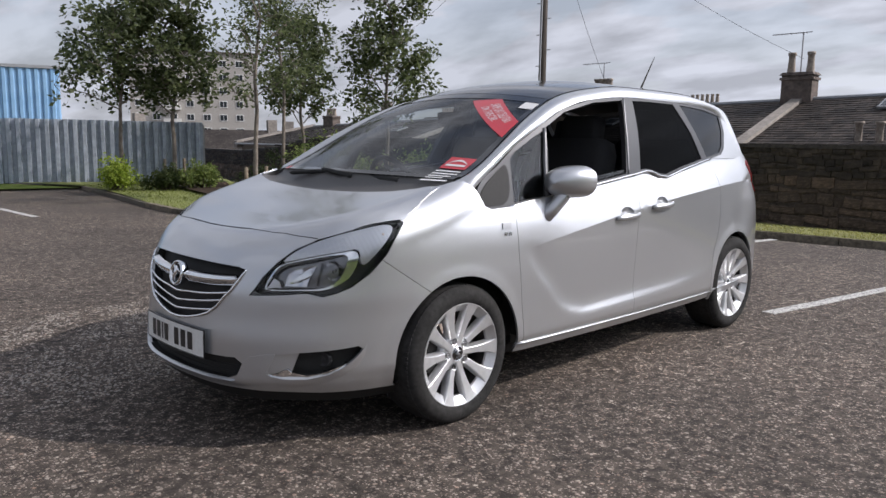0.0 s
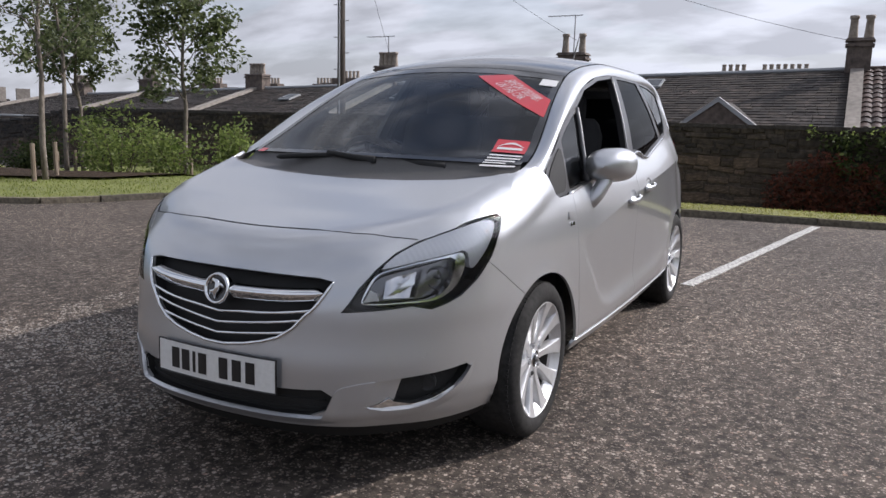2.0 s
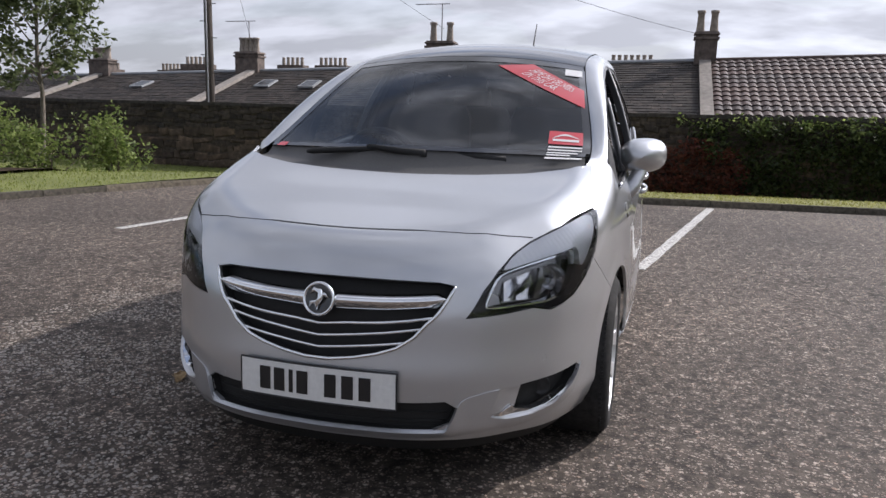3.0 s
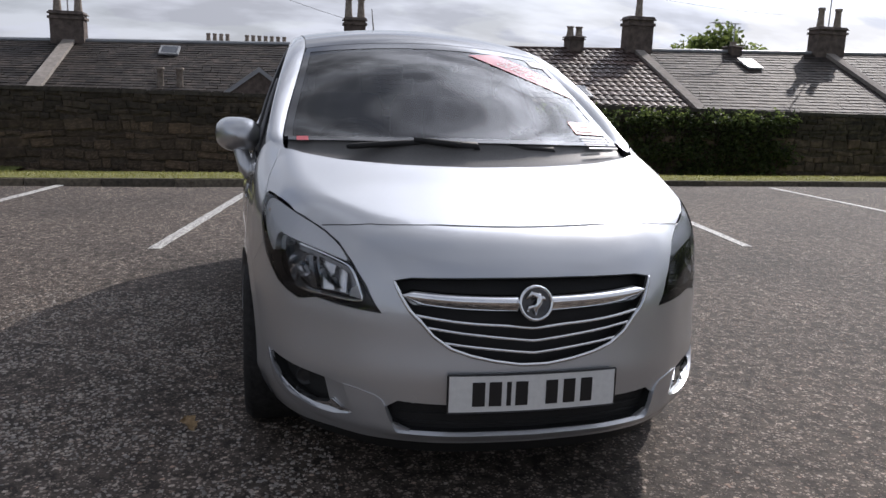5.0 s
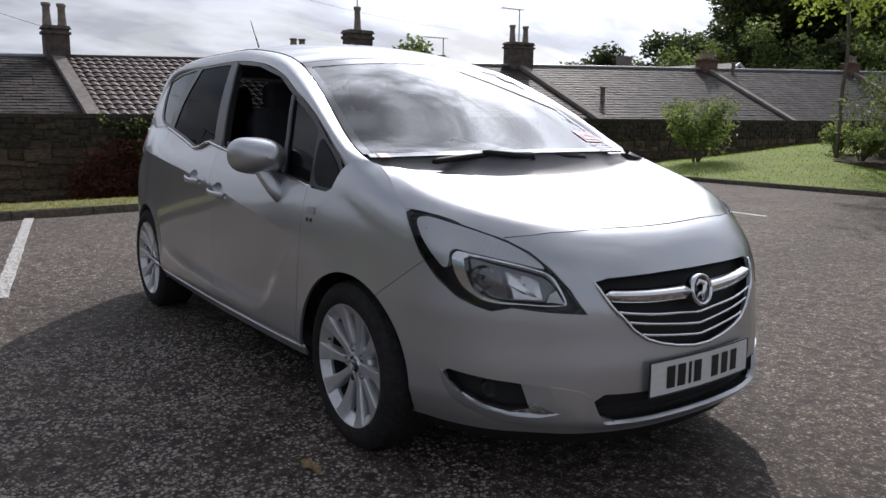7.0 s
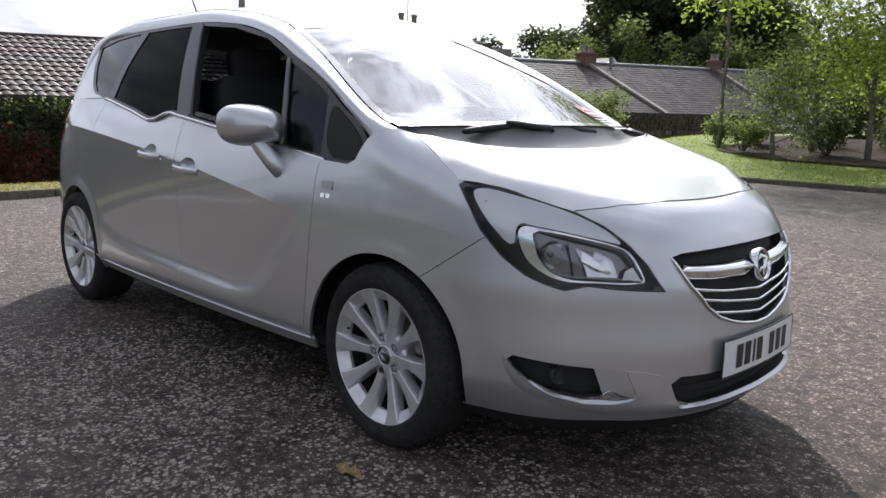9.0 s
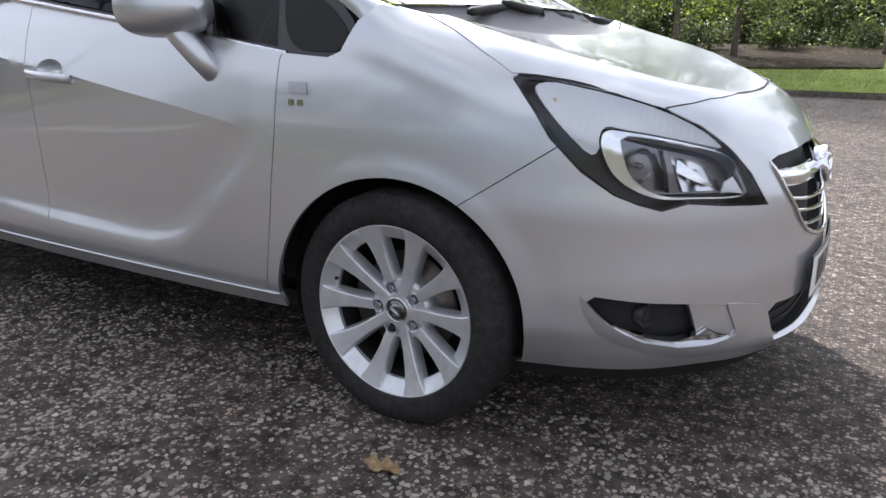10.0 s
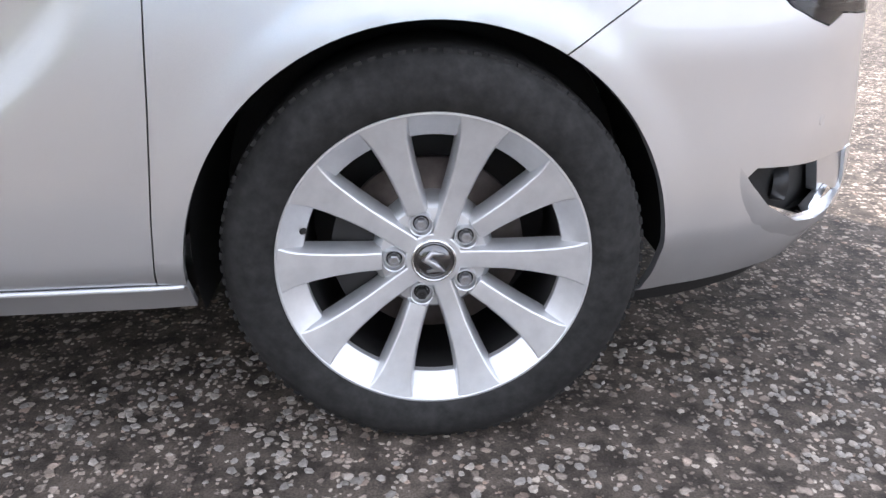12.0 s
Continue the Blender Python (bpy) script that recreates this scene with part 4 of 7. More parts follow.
def far_house(place, w, d, h, a, turn, wall, label):
    root = thing("far_house", place, label, "house", "far houses", turn=turn)
    b = Build().add([(-w, -d, 0), (w, -d, 0), (w, -d, h), (0, -d, a), (-w, -d, h), (-w, d, 0), (w, d, 0), (w, d, h), (0, d, a), (-w, d, h)], [(0, 1, 2, 3, 4), (9, 8, 7, 6, 5), (1, 6, 7, 2), (5, 0, 4, 9)])
    part("wall", b.mesh("wall"), wall, root)
    r = Build()
    for s in (-1, 1):
        r.add([(0, -d - 0.2, a + 0.08), (s * (w + 0.3), -d - 0.2, h - 0.12), (s * (w + 0.3), d + 0.2, h - 0.12), (0, d + 0.2, a + 0.08)], [(0, 1, 2, 3)])
    part("roof", r.mesh("roof"), SLATE, root)
    for s in (-1, 1):
        bb = Build().add([(0, -d - 0.26, a + 0.10), (s * (w + 0.32), -d - 0.26, h - 0.10), (s * (w + 0.32), -d - 0.26, h - 0.32), (0, -d - 0.26, a - 0.12),
                          (0, -d - 0.20, a + 0.10), (s * (w + 0.32), -d - 0.20, h - 0.10), (s * (w + 0.32), -d - 0.20, h - 0.32), (0, -d - 0.20, a - 0.12)], [(0, 1, 2, 3), (4, 7, 6, 5), (0, 4, 5, 1), (2, 6, 7, 3), (1, 5, 6, 2)])
        part("barge_board", bb.mesh("barge_board"), WHITE_FRAME, root)
    c = Build().box((-0.4, d - 0.9, a - 0.8), (0.4, d - 0.1, a + 1.0))
    part("chimney", c.mesh("chimney"), MASONRY, root)
    return root


far_house((-26, -50, -3.7), 3.2, 6, 3.6, 5.0, 60, HARLING, "far grey gabled house with slate roof and white barge boards")
far_house((-31, -60, -3.7), 3.2, 6, 3.8, 5.3, 70, HARLING, "far grey gabled house with slate roof and white barge boards")
far_house((-17, -58, -4.0), 3.5, 7, 4.2, 5.8, 80, MASONRY, "far stone house with slate roof")
far_house((-33, 43, -2.2), 3.6, 5, 5.0, 7.0, 90, MASONRY, "stone house with hipped slate roof among trees")


def corrugated(length, height, pitch, depth):
    n = int(length / pitch)
    b = Build()
    prof = []
    for i in range(n):
        x = i * pitch
        prof += [(x, 0), (x + pitch * 0.38, 0), (x + pitch * 0.5, depth), (x + pitch * 0.88, depth)]
    prof.append((n * pitch, 0))
    b.v = [(x, y, z) for z in (0, height) for x, y in prof]
    m = len(prof)
    b.f = [(i, i + 1, m + i + 1, m + i) for i in range(m - 1)]
    return b


def fence():
    """Galvanised trapezoid sheets on posts, one panel a part."""
    a, c = Vector((-7.15, -15.25, 0)), Vector((14.0, -23.0, 0))
    d = c - a
    ang = math.degrees(math.atan2(d.y, d.x))
    root = thing("fence", (a.x, a.y, 0.0), "tall grey galvanised corrugated metal fence", "fence", kind="structure", turn=ang)
    n = int(d.length / 2.2)
    sheet = corrugated(2.2, 1.5, 0.2, 0.075).mesh("fence_panel")
    sheet.materials.append(STEEL_FENCE)
    for i in range(n):
        ob = new("fence_panel", sheet)
        ob.parent = root
        ob.matrix_basis = pose(i * 2.2, 0, 0.05 + 0.01 * (i % 2))
        part("post", Build().box((i * 2.2 - 0.05, -0.16, 0), (i * 2.2 + 0.05, -0.05, 1.5)).mesh("post"), STEEL, root)
    part("rail", Build().box((0, -0.05, 0.3), (n * 2.2, -0.004, 0.38)).box((0, -0.05, 1.2), (n * 2.2, -0.004, 1.28)).mesh("rail"), STEEL, root)


fence()


def blue_shed():
    root = thing("warehouse", (-6.91, -24.8, 0), "pale blue corrugated steel warehouse", "warehouse", turn=-18)
    w = corrugated(24, 3.35, 0.24, 0.05)
    part("wall", w.mesh("wall"), BLUE_SHEET, root)
    s = corrugated(10, 3.35, 0.24, 0.05)
    s.v = [(-y - 0.0, -x, z) for x, y, z in s.v]
    part("wall", s.mesh("wall"), BLUE_SHEET, root)
    part("roof", Build().box((-0.1, -10, 3.35), (24, 0.08, 3.45)).mesh("roof"), LEAD, root)


blue_shed()


def pole():
    x, y = -14.8, -10.4
    root = thing("utility_pole", (x, y, -2.2), "tall dark wooden utility pole with wires and step bolts", "utility pole")
    b = Build().tube([(0, 0, 0), (0, 0, 5), (0.02, 0, 10.2)], [0.13, 0.105, 0.085], 14)
    part("shaft", b.mesh("shaft", True), POLEWOOD, root)
    for k in range(12):
        z = 4.2 + k * 0.42
        s = -1 if k % 2 else 1
        part("step_bolt", Build().tube([(0, 0.1 * s, z), (0, 0.24 * s, z)], 0.014, 6).mesh("step_bolt"), STEEL, root)
    part("pipe", Build().tube([(0.15, 0.03, 0), (0.14, 0.03, 7.2)], 0.022, 6).mesh("pipe"), STEEL, root)
    part("junction_box", Build().box((0.1, -0.08, 8.9), (0.25, 0.08, 9.2)).mesh("junction_box"), STEEL, root)
    top = Vector((x, y, 7.6))
    for q, sag in (((-30, -60, 5.5), 1.2), ((-26, -34, 5.0), 0.6), ((-23.3, -6.6, 3.9), 0.25), ((-22.7, 2.0, 3.6), 0.5), ((-5, 45, 8.5), 1.5), ((-40, 30, 7.0), 1.0), ((-24, -14.4, 3.4), 0.2)):
        q = Vector(q)
        path = [top.lerp(q, i / 14) - Vector((0, 0, sag * 4 * (i / 14) * (1 - i / 14))) for i in range(15)]
        tagged(part("overhead_wire", Build().tube(path, 0.006, 5, False).mesh("overhead_wire"), CABLE), "thin black overhead wire from the utility pole", "wire", "overhead wires")


pole()

# trees and shrubs on the left lawn
tree("young_tree", (-5.1, -9.3, lawn_left_z(-5.1, -9.3)), 4.6 + 0.1 - lawn_left_z(-5.1, -9.3), 0.8, 0.34, LEAF_ROWAN, "slim young tree with feathery green leaves and stakes", 2600, 0.09, 12, 11, 0.035, 0.36)
tree("young_tree", (-9.4, -10.7, lawn_left_z(-9.4, -10.7)), 4.5 + 0.1 - lawn_left_z(-9.4, -10.7), 1.05, 0.36, LEAF_ROWAN, "young tree with dense dark green crown", 6200, 0.13, 20, 12, 0.04, 0.30)
tree("young_tree", (-8.8, -13.2, lawn_left_z(-8.8, -13.2)), 4.1 + 0.1 - lawn_left_z(-8.8, -13.2), 0.95, 0.38, LEAF_ROWAN, "young tree with drooping green leaves", 4600, 0.13, 18, 13, 0.04, 0.30)
tree("young_tree", (-5.35, -13.1, lawn_left_z(-5.35, -13.1)), 4.15 + 0.1 - lawn_left_z(-5.35, -13.1), 0.95, 0.36, LEAF_ROWAN, "young tree with dark feathery leaves", 5200, 0.13, 18, 14, 0.04, 0.30)
tree("young_tree", (-4.4, -13.5, lawn_left_z(-4.4, -13.5)), 3.75 + 0.1 - lawn_left_z(-4.4, -13.5), 1.15, 0.42, LEAF_ROWAN, "young tree with dark feathery leaves beside the fence", 5200, 0.13, 18, 15, 0.04, 0.30)
tree("young_tree", (-6.9, -11.2, lawn_left_z(-6.9, -11.2)), 4.9 + 0.1 - lawn_left_z(-6.9, -11.2), 0.95, 0.35, LEAF_ROWAN, "tall slim young tree with feathery leaves", 3600, 0.095, 14, 16, 0.035, 0.36)
for x, y, s in ((-5.1, -9.3, 1), (-9.4, -10.7, 2), (-5.35, -13.1, 3), (-6.9, -11.2, 4), (-8.8, -13.2, 5)):
    for k in (-1, 1):
        tagged(part("tree_stake", Build().tube([(x + 0.28 * k, y + 0.12 * k, lawn_left_z(x, y) - 0.1), (x + 0.28 * k, y + 0.12 * k, lawn_left_z(x, y) + 0.55 + 0.03 * s)], 0.035, 8).mesh("tree_stake"), STAKEWOOD), "short round wooden stake beside a young tree", "stake", "tree stakes")
for i, (x, y, r, h, lf) in enumerate(((-3.9, -12.8, 0.55, 0.85, LEAF_LIME), (-4.7, -12.2, 0.5, 0.6, LEAF_DARK), (-5.4, -12.0, 0.55, 0.75, LEAF_MID), (-7.6, -9.0, 0.95, 1.5, LEAF_MID), (-7.3, -10.3, 1.0, 1.6, LEAF_MID),
                                    (-8.2, -8.0, 0.85, 1.25, LEAF_MID), (-8.3, -11.6, 1.0, 1.5, LEAF_MID), (-7.6, -12.9, 0.8, 1.0, LEAF_DARK))):
    shrub((x, y, lawn_left_z(x, y) + 0.03), r * 0.9, h * 0.8 + 0.085 - lawn_left_z(x, y), lf, "loose green shrub in the planted bed", 1500, 0.085, 40 + i)

# trees and shrubs on the right lawn
tree("young_tree", (-6.5, 15.1, lawn_right_z(-6.5, 15.1)), 6.4, 2.3, 0.40, LEAF_LIME, "young tree with bright yellow-green leaves", 6500, 0.15, 18, 21, 0.036, 0.34)
shrub((-8.9, 13.3, 0.25), 0.85, 1.75, LEAF_MID, "leafy green sapling with pale tips before the wall", 2600, 0.10, 22, "sapling")
tree("young_tree", (-4.5, 15.4, 0.4), 3.7, 0.80, 0.15, LEAF_MID, "loose young tree with grey-green needles", 4200, 0.07, 16, 23, 0.05, 0.38)
tree("young_tree", (-3.1, 14.6, 0.36), 4.3, 1.2, 0.10, LEAF_LIME, "bushy young tree with sunlit yellow-green leaves", 10000, 0.10, 16, 24, 0.05, 0.45)
tree("young_tree", (-2.1, 15.7, 0.42), 4.6, 1.5, 0.10, LEAF_MID, "broad leafy young tree with green leaves", 11000, 0.10, 16, 25, 0.06, 0.45)
tree("young_tree", (0.8, 16.6, 0.5), 4.4, 1.5, 0.22, LEAF_MID, "leafy young tree with green leaves", 5000, 0.10, 16, 26, 0.06, 0.45)
tree("young_tree", (2.8, 17.8, 0.5), 4.4, 1.5, 0.22, LEAF_MID, "leafy young tree with green leaves", 4500, 0.10, 14, 27, 0.06, 0.45)
tree("young_tree", (-4.9, 14.3, 0.30), 1.9, 0.95, 0.15, LEAF_MID, "small dark bushy tree in the bed", 3800, 0.08, 12, 28, 0.04, 0.45)
for i, (x, y, r, h, lf) in enumerate(((-5.6, 14.4, 0.45, 0.85, LEAF_MID), (-6.9, 15.9, 0.5, 0.7, LEAF_MID), (-4.0, 14.9, 0.55, 0.75, LEAF_DARK), (-5.9, 15.9, 0.5, 0.8, LEAF_DARK), (-4.8, 16.6, 0.8, 1.1, LEAF_DARK), (-3.1, 16.9, 0.7, 0.8, LEAF_DARK), (-1.4, 17.6, 0.7, 0.9, LEAF_DARK), (0.2, 18.3, 0.8, 0.9, LEAF_DARK))):
    shrub((x, y, 0.45), r, h, lf, "low dark shrub in the planted bed", 1300, 0.075, 60 + i)

# hedge over the wall, ivy, far woods
rh = random.Random(8)
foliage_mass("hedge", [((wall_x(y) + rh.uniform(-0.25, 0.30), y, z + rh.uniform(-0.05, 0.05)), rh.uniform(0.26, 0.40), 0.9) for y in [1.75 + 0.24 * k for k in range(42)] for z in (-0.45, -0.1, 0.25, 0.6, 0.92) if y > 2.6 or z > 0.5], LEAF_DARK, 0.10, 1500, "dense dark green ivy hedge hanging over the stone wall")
# fringe in the lighter leaf: sun on the hedge top put into its colour
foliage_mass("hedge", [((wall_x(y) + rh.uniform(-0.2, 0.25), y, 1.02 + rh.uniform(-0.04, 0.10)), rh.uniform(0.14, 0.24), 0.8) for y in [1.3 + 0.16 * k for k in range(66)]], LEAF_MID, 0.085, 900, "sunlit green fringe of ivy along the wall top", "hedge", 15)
foliage_mass("ivy", [((wall_x(y) + 0.32, y, z), rh.uniform(0.15, 0.26), 0.9) for y in [0.7 + 0.2 * k for k in range(10)] for z in (-0.35, -0.1, 0.15, 0.4, 0.62) if z < 0.75 - 0.5 * abs(y - 1.7)], LEAF_RED, 0.09, 1500, "reddish creeper on the stone wall", "ivy", 5)
foliage_mass("hedge", [((x, 20.6 + 0.4 * math.sin(x), z), rh.uniform(0.5, 0.9), 0.9) for x in [-6 + 0.6 * k for k in range(29)] for z in (0.6, 1.15, 1.7)], LEAF_DARK, 0.16, 620, "dense dark green hedge behind the planted bed", "hedge", 13)
woods = []
for x, y, z, r in ((-46, 30, 4.6, 3.0), (-47, 33, 4.4, 2.4), (-60, 44, 4.9, 1.6), (-52, 53, 4.6, 2.6), (-50, 57, 5.4, 3.4), (-46, 60, 7.0, 4.0), (-40, 62, 8.5, 5.0), (-34, 58, 9.5, 5.5), (-30, 64, 8.0, 6.0), (-26, 58, 8.0, 5.0), (-24.5, 62, 7.0, 4.4), (-17, 58, 3.2, 3.6), (-10, 62, 3.4, 4), (-3, 60, 4.5, 4.5), (5, 62, 6.0, 5.5), (14, 62, 6, 6), (-38, 56, 5.0, 4.0), (-28, 54, 4.0, 4.0), (-18, 54, 3.5, 4)):
    woods += [((x + rh.uniform(-r, r) * 0.7, y + rh.uniform(-r, r) * 0.7, z + rh.uniform(-r, r) * 0.55), r * rh.uniform(0.35, 0.6), 0.9) for _ in range(9)]
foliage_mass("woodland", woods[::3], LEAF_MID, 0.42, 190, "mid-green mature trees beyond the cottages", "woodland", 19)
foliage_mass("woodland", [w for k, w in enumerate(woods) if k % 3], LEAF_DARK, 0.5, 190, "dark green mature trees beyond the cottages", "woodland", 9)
# nearer trees in a paler leaf; the sunlight on them is in the colour
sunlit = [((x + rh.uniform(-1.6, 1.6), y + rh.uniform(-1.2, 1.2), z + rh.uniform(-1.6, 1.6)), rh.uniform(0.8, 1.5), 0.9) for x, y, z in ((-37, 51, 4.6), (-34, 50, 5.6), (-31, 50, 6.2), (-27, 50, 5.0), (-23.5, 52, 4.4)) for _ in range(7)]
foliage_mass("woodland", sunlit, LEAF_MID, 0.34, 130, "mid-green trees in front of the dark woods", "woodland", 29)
trunks = Build()
for x, y in ((-46, 60), (-40, 62), (-34, 58), (-26, 58), (-17, 58), (-10, 62), (-3, 60), (5, 62), (14, 62), (-46, 30), (-50, 57)):
    trunks.tube([(x, y, -2.3), (x + 0.3, y, 2), (x, y + 0.4, 6)], [0.5, 0.4, 0.2], 8)
tagged(part("woodland_trunk", trunks.mesh("woodland_trunk"), BARK), "dark trunks of the mature trees", "woodland", kind="stuff")


# ---- the car: surfaces ----
from mathutils.geometry import delaunay_2d_cdt


def curve_through(knots):
    """Cubic through knots with rising x, slopes kept from overshooting."""
    xs, ys = np.array([k[0] for k in knots], float), np.array([k[1] for k in knots], float)
    h = np.diff(xs)
    d = np.diff(ys) / h
    m = np.zeros(len(xs))
    m[0], m[-1] = d[0], d[-1]
    for i in range(1, len(xs) - 1):
        if d[i - 1] * d[i] > 0:
            m[i] = 3 * (h[i - 1] + h[i]) / ((2 * h[i] + h[i - 1]) / d[i - 1] + (h[i] + 2 * h[i - 1]) / d[i])

    def f(x):
        x = np.clip(x, xs[0], xs[-1])
        i = np.clip(np.searchsorted(xs, x) - 1, 0, len(xs) - 2)
        t = (x - xs[i]) / h[i]
        return (2 * t**3 - 3 * t * t + 1) * ys[i] + (t**3 - 2 * t * t + t) * h[i] * m[i] + (3 * t * t - 2 * t**3) * ys[i + 1] + (t**3 - t * t) * h[i] * m[i + 1]
    return f


def fade(a, b, x):
    t = np.clip((x - a) / (b - a), 0, 1)
    return t * t * (3 - 2 * t)


# plan outline of half the car at mid height, front middle to rear middle
PLAN = [(.905, 0), (.900, .12), (.884, .26), (.846, .39), (.785, .505), (.70, .602), (.59, .702), (.445, .775), (.28, .815), (.05, .844),
        (-.35, .872), (-1.0, .893), (-1.6, .894), (-2.2, .882), (-2.7, .852), (-3.02, .812), (-3.24, .72), (-3.355, .5), (-3.395, .22), (-3.40, 0)]
_k = np.array(PLAN)
_l = np.concatenate([[0], np.cumsum(np.hypot(*np.diff(_k, axis=0).T))])
_t = np.linspace(0, _l[-1], 4000)


def _spline(c):
    m = np.gradient(c, _l)
    if c[0] > .5:
        m[0] = m[-1] = 0
    i = np.clip(np.searchsorted(_l, _t) - 1, 0, len(_l) - 2)
    h = _l[i + 1] - _l[i]
    t = (_t - _l[i]) / h
    return (2 * t**3 - 3 * t * t + 1) * c[i] + (t**3 - 2 * t * t + t) * h * m[i] + (3 * t * t - 2 * t**3) * c[i + 1] + (t**3 - t * t) * h * m[i + 1]


OX, OY = _spline(_k[:, 0]), _spline(_k[:, 1])
OS = np.concatenate([[0], np.cumsum(np.hypot(np.diff(OX), np.diff(OY)))])
S_END = float(OS[-1])
_dx, _dy = np.gradient(OX, OS), np.gradient(OY, OS)
_q = np.hypot(_dx, _dy)
ONX, ONY = _dy / _q, -_dx / _q
ONX[0], ONY[0] = 1.0, 0.0


def s_of(x):
    return float(np.interp(-x, -OX, OS))


CENTRE_Z = curve_through([(-.6, 1.10), (-.25, 1.09), (.02, 1.025), (.145, .988), (.40, .926), (.70, .860), (.95, .80)])


def shoulder(nx):
    """Depth, height and fullness of the rounding between top and side; the nose is steeper than the wings."""
    w = np.clip(nx, 0, 1) ** 1.5
    return .16 + .03 * w, .16 + .10 * w, 2 - .45 * w
FRONT_DX = curve_through([(.15, -.06), (.22, -.012), (.30, .012), (.42, .012), (.52, .0), (.65, -.018), (.8, -.03), (1.2, -.06)])
SIDE_DY = curve_through([(.15, -.06), (.24, -.04), (.285, -.02), (.33, .0), (.45, .0), (.6, .0), (.75, -.006), (.86, -.02), (.95, -.045), (1.03, -.075), (1.2, -.13)])
SCALLOP = curve_through([(-2.6, .62), (-2.3, .46), (-1.82, .399), (-1.13, .376), (-.88, .370), (-.79, .383), (-.71, .407), (-.65, .445), (-.57, .53), (-.47, .62), (-.40, .71)])


# the sharp line that rises along the doors towards the tail
CREASE_Z = curve_through([(-3.2, 1.002), (-2.65, .985), (-2.2, .958), (-1.76, .922), (-1.43, .888), (-1.12, .851), (-.925, .823), (-.69, .790), (-.43, .748), (-.2, .71)])
CREASE_OFF = curve_through([(-3.3, -.055), (-2.9, -.046), (-2.2, -.028), (-1.6, -.020), (-1.0, -.014), (-.5, -.008), (0, -.006)])


def side_profile(x, z):
    """Offset of the side: a flat, faintly overhanging facet below the crease, a shelving shoulder above it."""
    zc, c = CREASE_Z(x), CREASE_OFF(x)
    top = .99 - .075 * (np.clip(x, -3, 0) + .7)
    u = np.clip((z - zc) / (top - zc), 0, 1)
    above = np.where(z > top, SIDE_DY(z), c + (SIDE_DY(top) - c) * (.75 * u + .25 * u * u))
    low = SCALLOP(x)
    slope = (SCALLOP(x + .01) - SCALLOP(x - .01)) / .02
    g = np.maximum((z - low) / np.sqrt(1 + slope * slope), 0)
    foot = np.interp(x, [-2.5, -2.2, -1.8, -1.2, -.4], [0, -.004, -.014, -.020, -.018])
    facet = c + (foot - c) * np.clip((zc - z) / np.maximum(zc - low, .05), 0, 1)
    hollow = (1 - np.exp(-(g / .034) ** 1.4)) * fade(-3.05, -2.75, x)
    below = SIDE_DY(z) + (facet - SIDE_DY(z)) * hollow
    shaped = np.where(z > zc, above, below)
    w = np.where(z > zc, fade(-.40, -.80, x), fade(-.37, -.47, x))
    return SIDE_DY(z) * (1 - w) + shaped * w


def top_z(x, y):
    return CENTRE_Z(x) + .02 * np.minimum((y / .56) ** 2, 1.6) * np.clip((.75 - x) / .3, 0, 1)


def relief(x, z):
    """The flared arches and the soft lines of the bumper."""
    d = 0.0 * x
    for wx in (0, -2.644):
        r = np.hypot(x - wx, z - .31)
        d = d + .0045 * (1 - fade(.358, .410, r)) * fade(.30, .335, r)
    # soft crease of the bumper above the fog lamps, and the chin line below them
    return d + fade(.15, .35, x) * (.003 * np.exp(-((z - .61) / .05) ** 2) + .006 * np.exp(-((z - .265) / .03) ** 2))


def skin(s, v):
    """Front and side skin. s runs along the plan outline, v up the side and on over the crest."""
    sign = np.where(np.asarray(s) < 0, -1.0, 1.0)
    s, v = np.abs(np.asarray(s, float)), np.asarray(v, float)
    x, y, nx, ny = (np.interp(s, OS, a) for a in (OX, OY, ONX, ONY))
    w = np.clip(nx, 0, 1) ** 1.5
    edge = lambda z: FRONT_DX(z) * w + side_profile(x, z) * (1 - w)
    a, b, p = shoulder(nx)
    crest0 = top_z(x - nx * a, np.maximum(y - ny * a, 0))
    base = np.clip(crest0 - b, .5, 2)
    length = .785 * (a + b)
    ang = np.clip((v - base) / length, 0, 1) * math.pi / 2
    over = np.maximum(v - base - length, 0)
    inset = a * (1 - np.maximum(np.cos(ang), 0) ** (2 / p)) + over
    reach = np.maximum(inset, a)
    crest = top_z(x - nx * reach, np.maximum(y - ny * reach, 0))
    z_arc = np.where(v < base, v, crest - b * (1 - np.sin(ang) ** (2 / p)))
    off_arc = edge(np.minimum(v, base)) - inset
    u = fade(-.30, .02, x)
    z = u * z_arc + (1 - u) * v
    off = u * off_arc + (1 - u) * edge(v) + relief(x, z)
    return np.stack([x + nx * off, (y + ny * off) * sign, z], -1)


def skin_off(s, v, off):
    """A point off the skin along its normal (outwards positive)."""
    e = 1e-3
    p = skin(s, v)
    a, b = skin(np.asarray(s) + e, v) - p, skin(s, np.asarray(v) + e) - p
    n = np.cross(a, b)
    n = n / np.maximum(np.linalg.norm(n, axis=-1, keepdims=True), 1e-12)
    return p + n * np.asarray(off)[..., None]


SIDE_Y = curve_through([(-3.4, .66), (-3.2, .70), (-3.0, .745), (-2.6, .79), (-2.1, .818), (-1.3, .826), (-.4, .79), (0, .765)])


def green(x, z, off=0.0):
    """Greenhouse side above the belt."""
    x, z = np.asarray(x, float), np.asarray(z, float)
    return np.stack([x, SIDE_Y(x) - .30 * (z - 1.0) - .32 * np.maximum(z - 1.15, 0) ** 2 + off, z], -1)


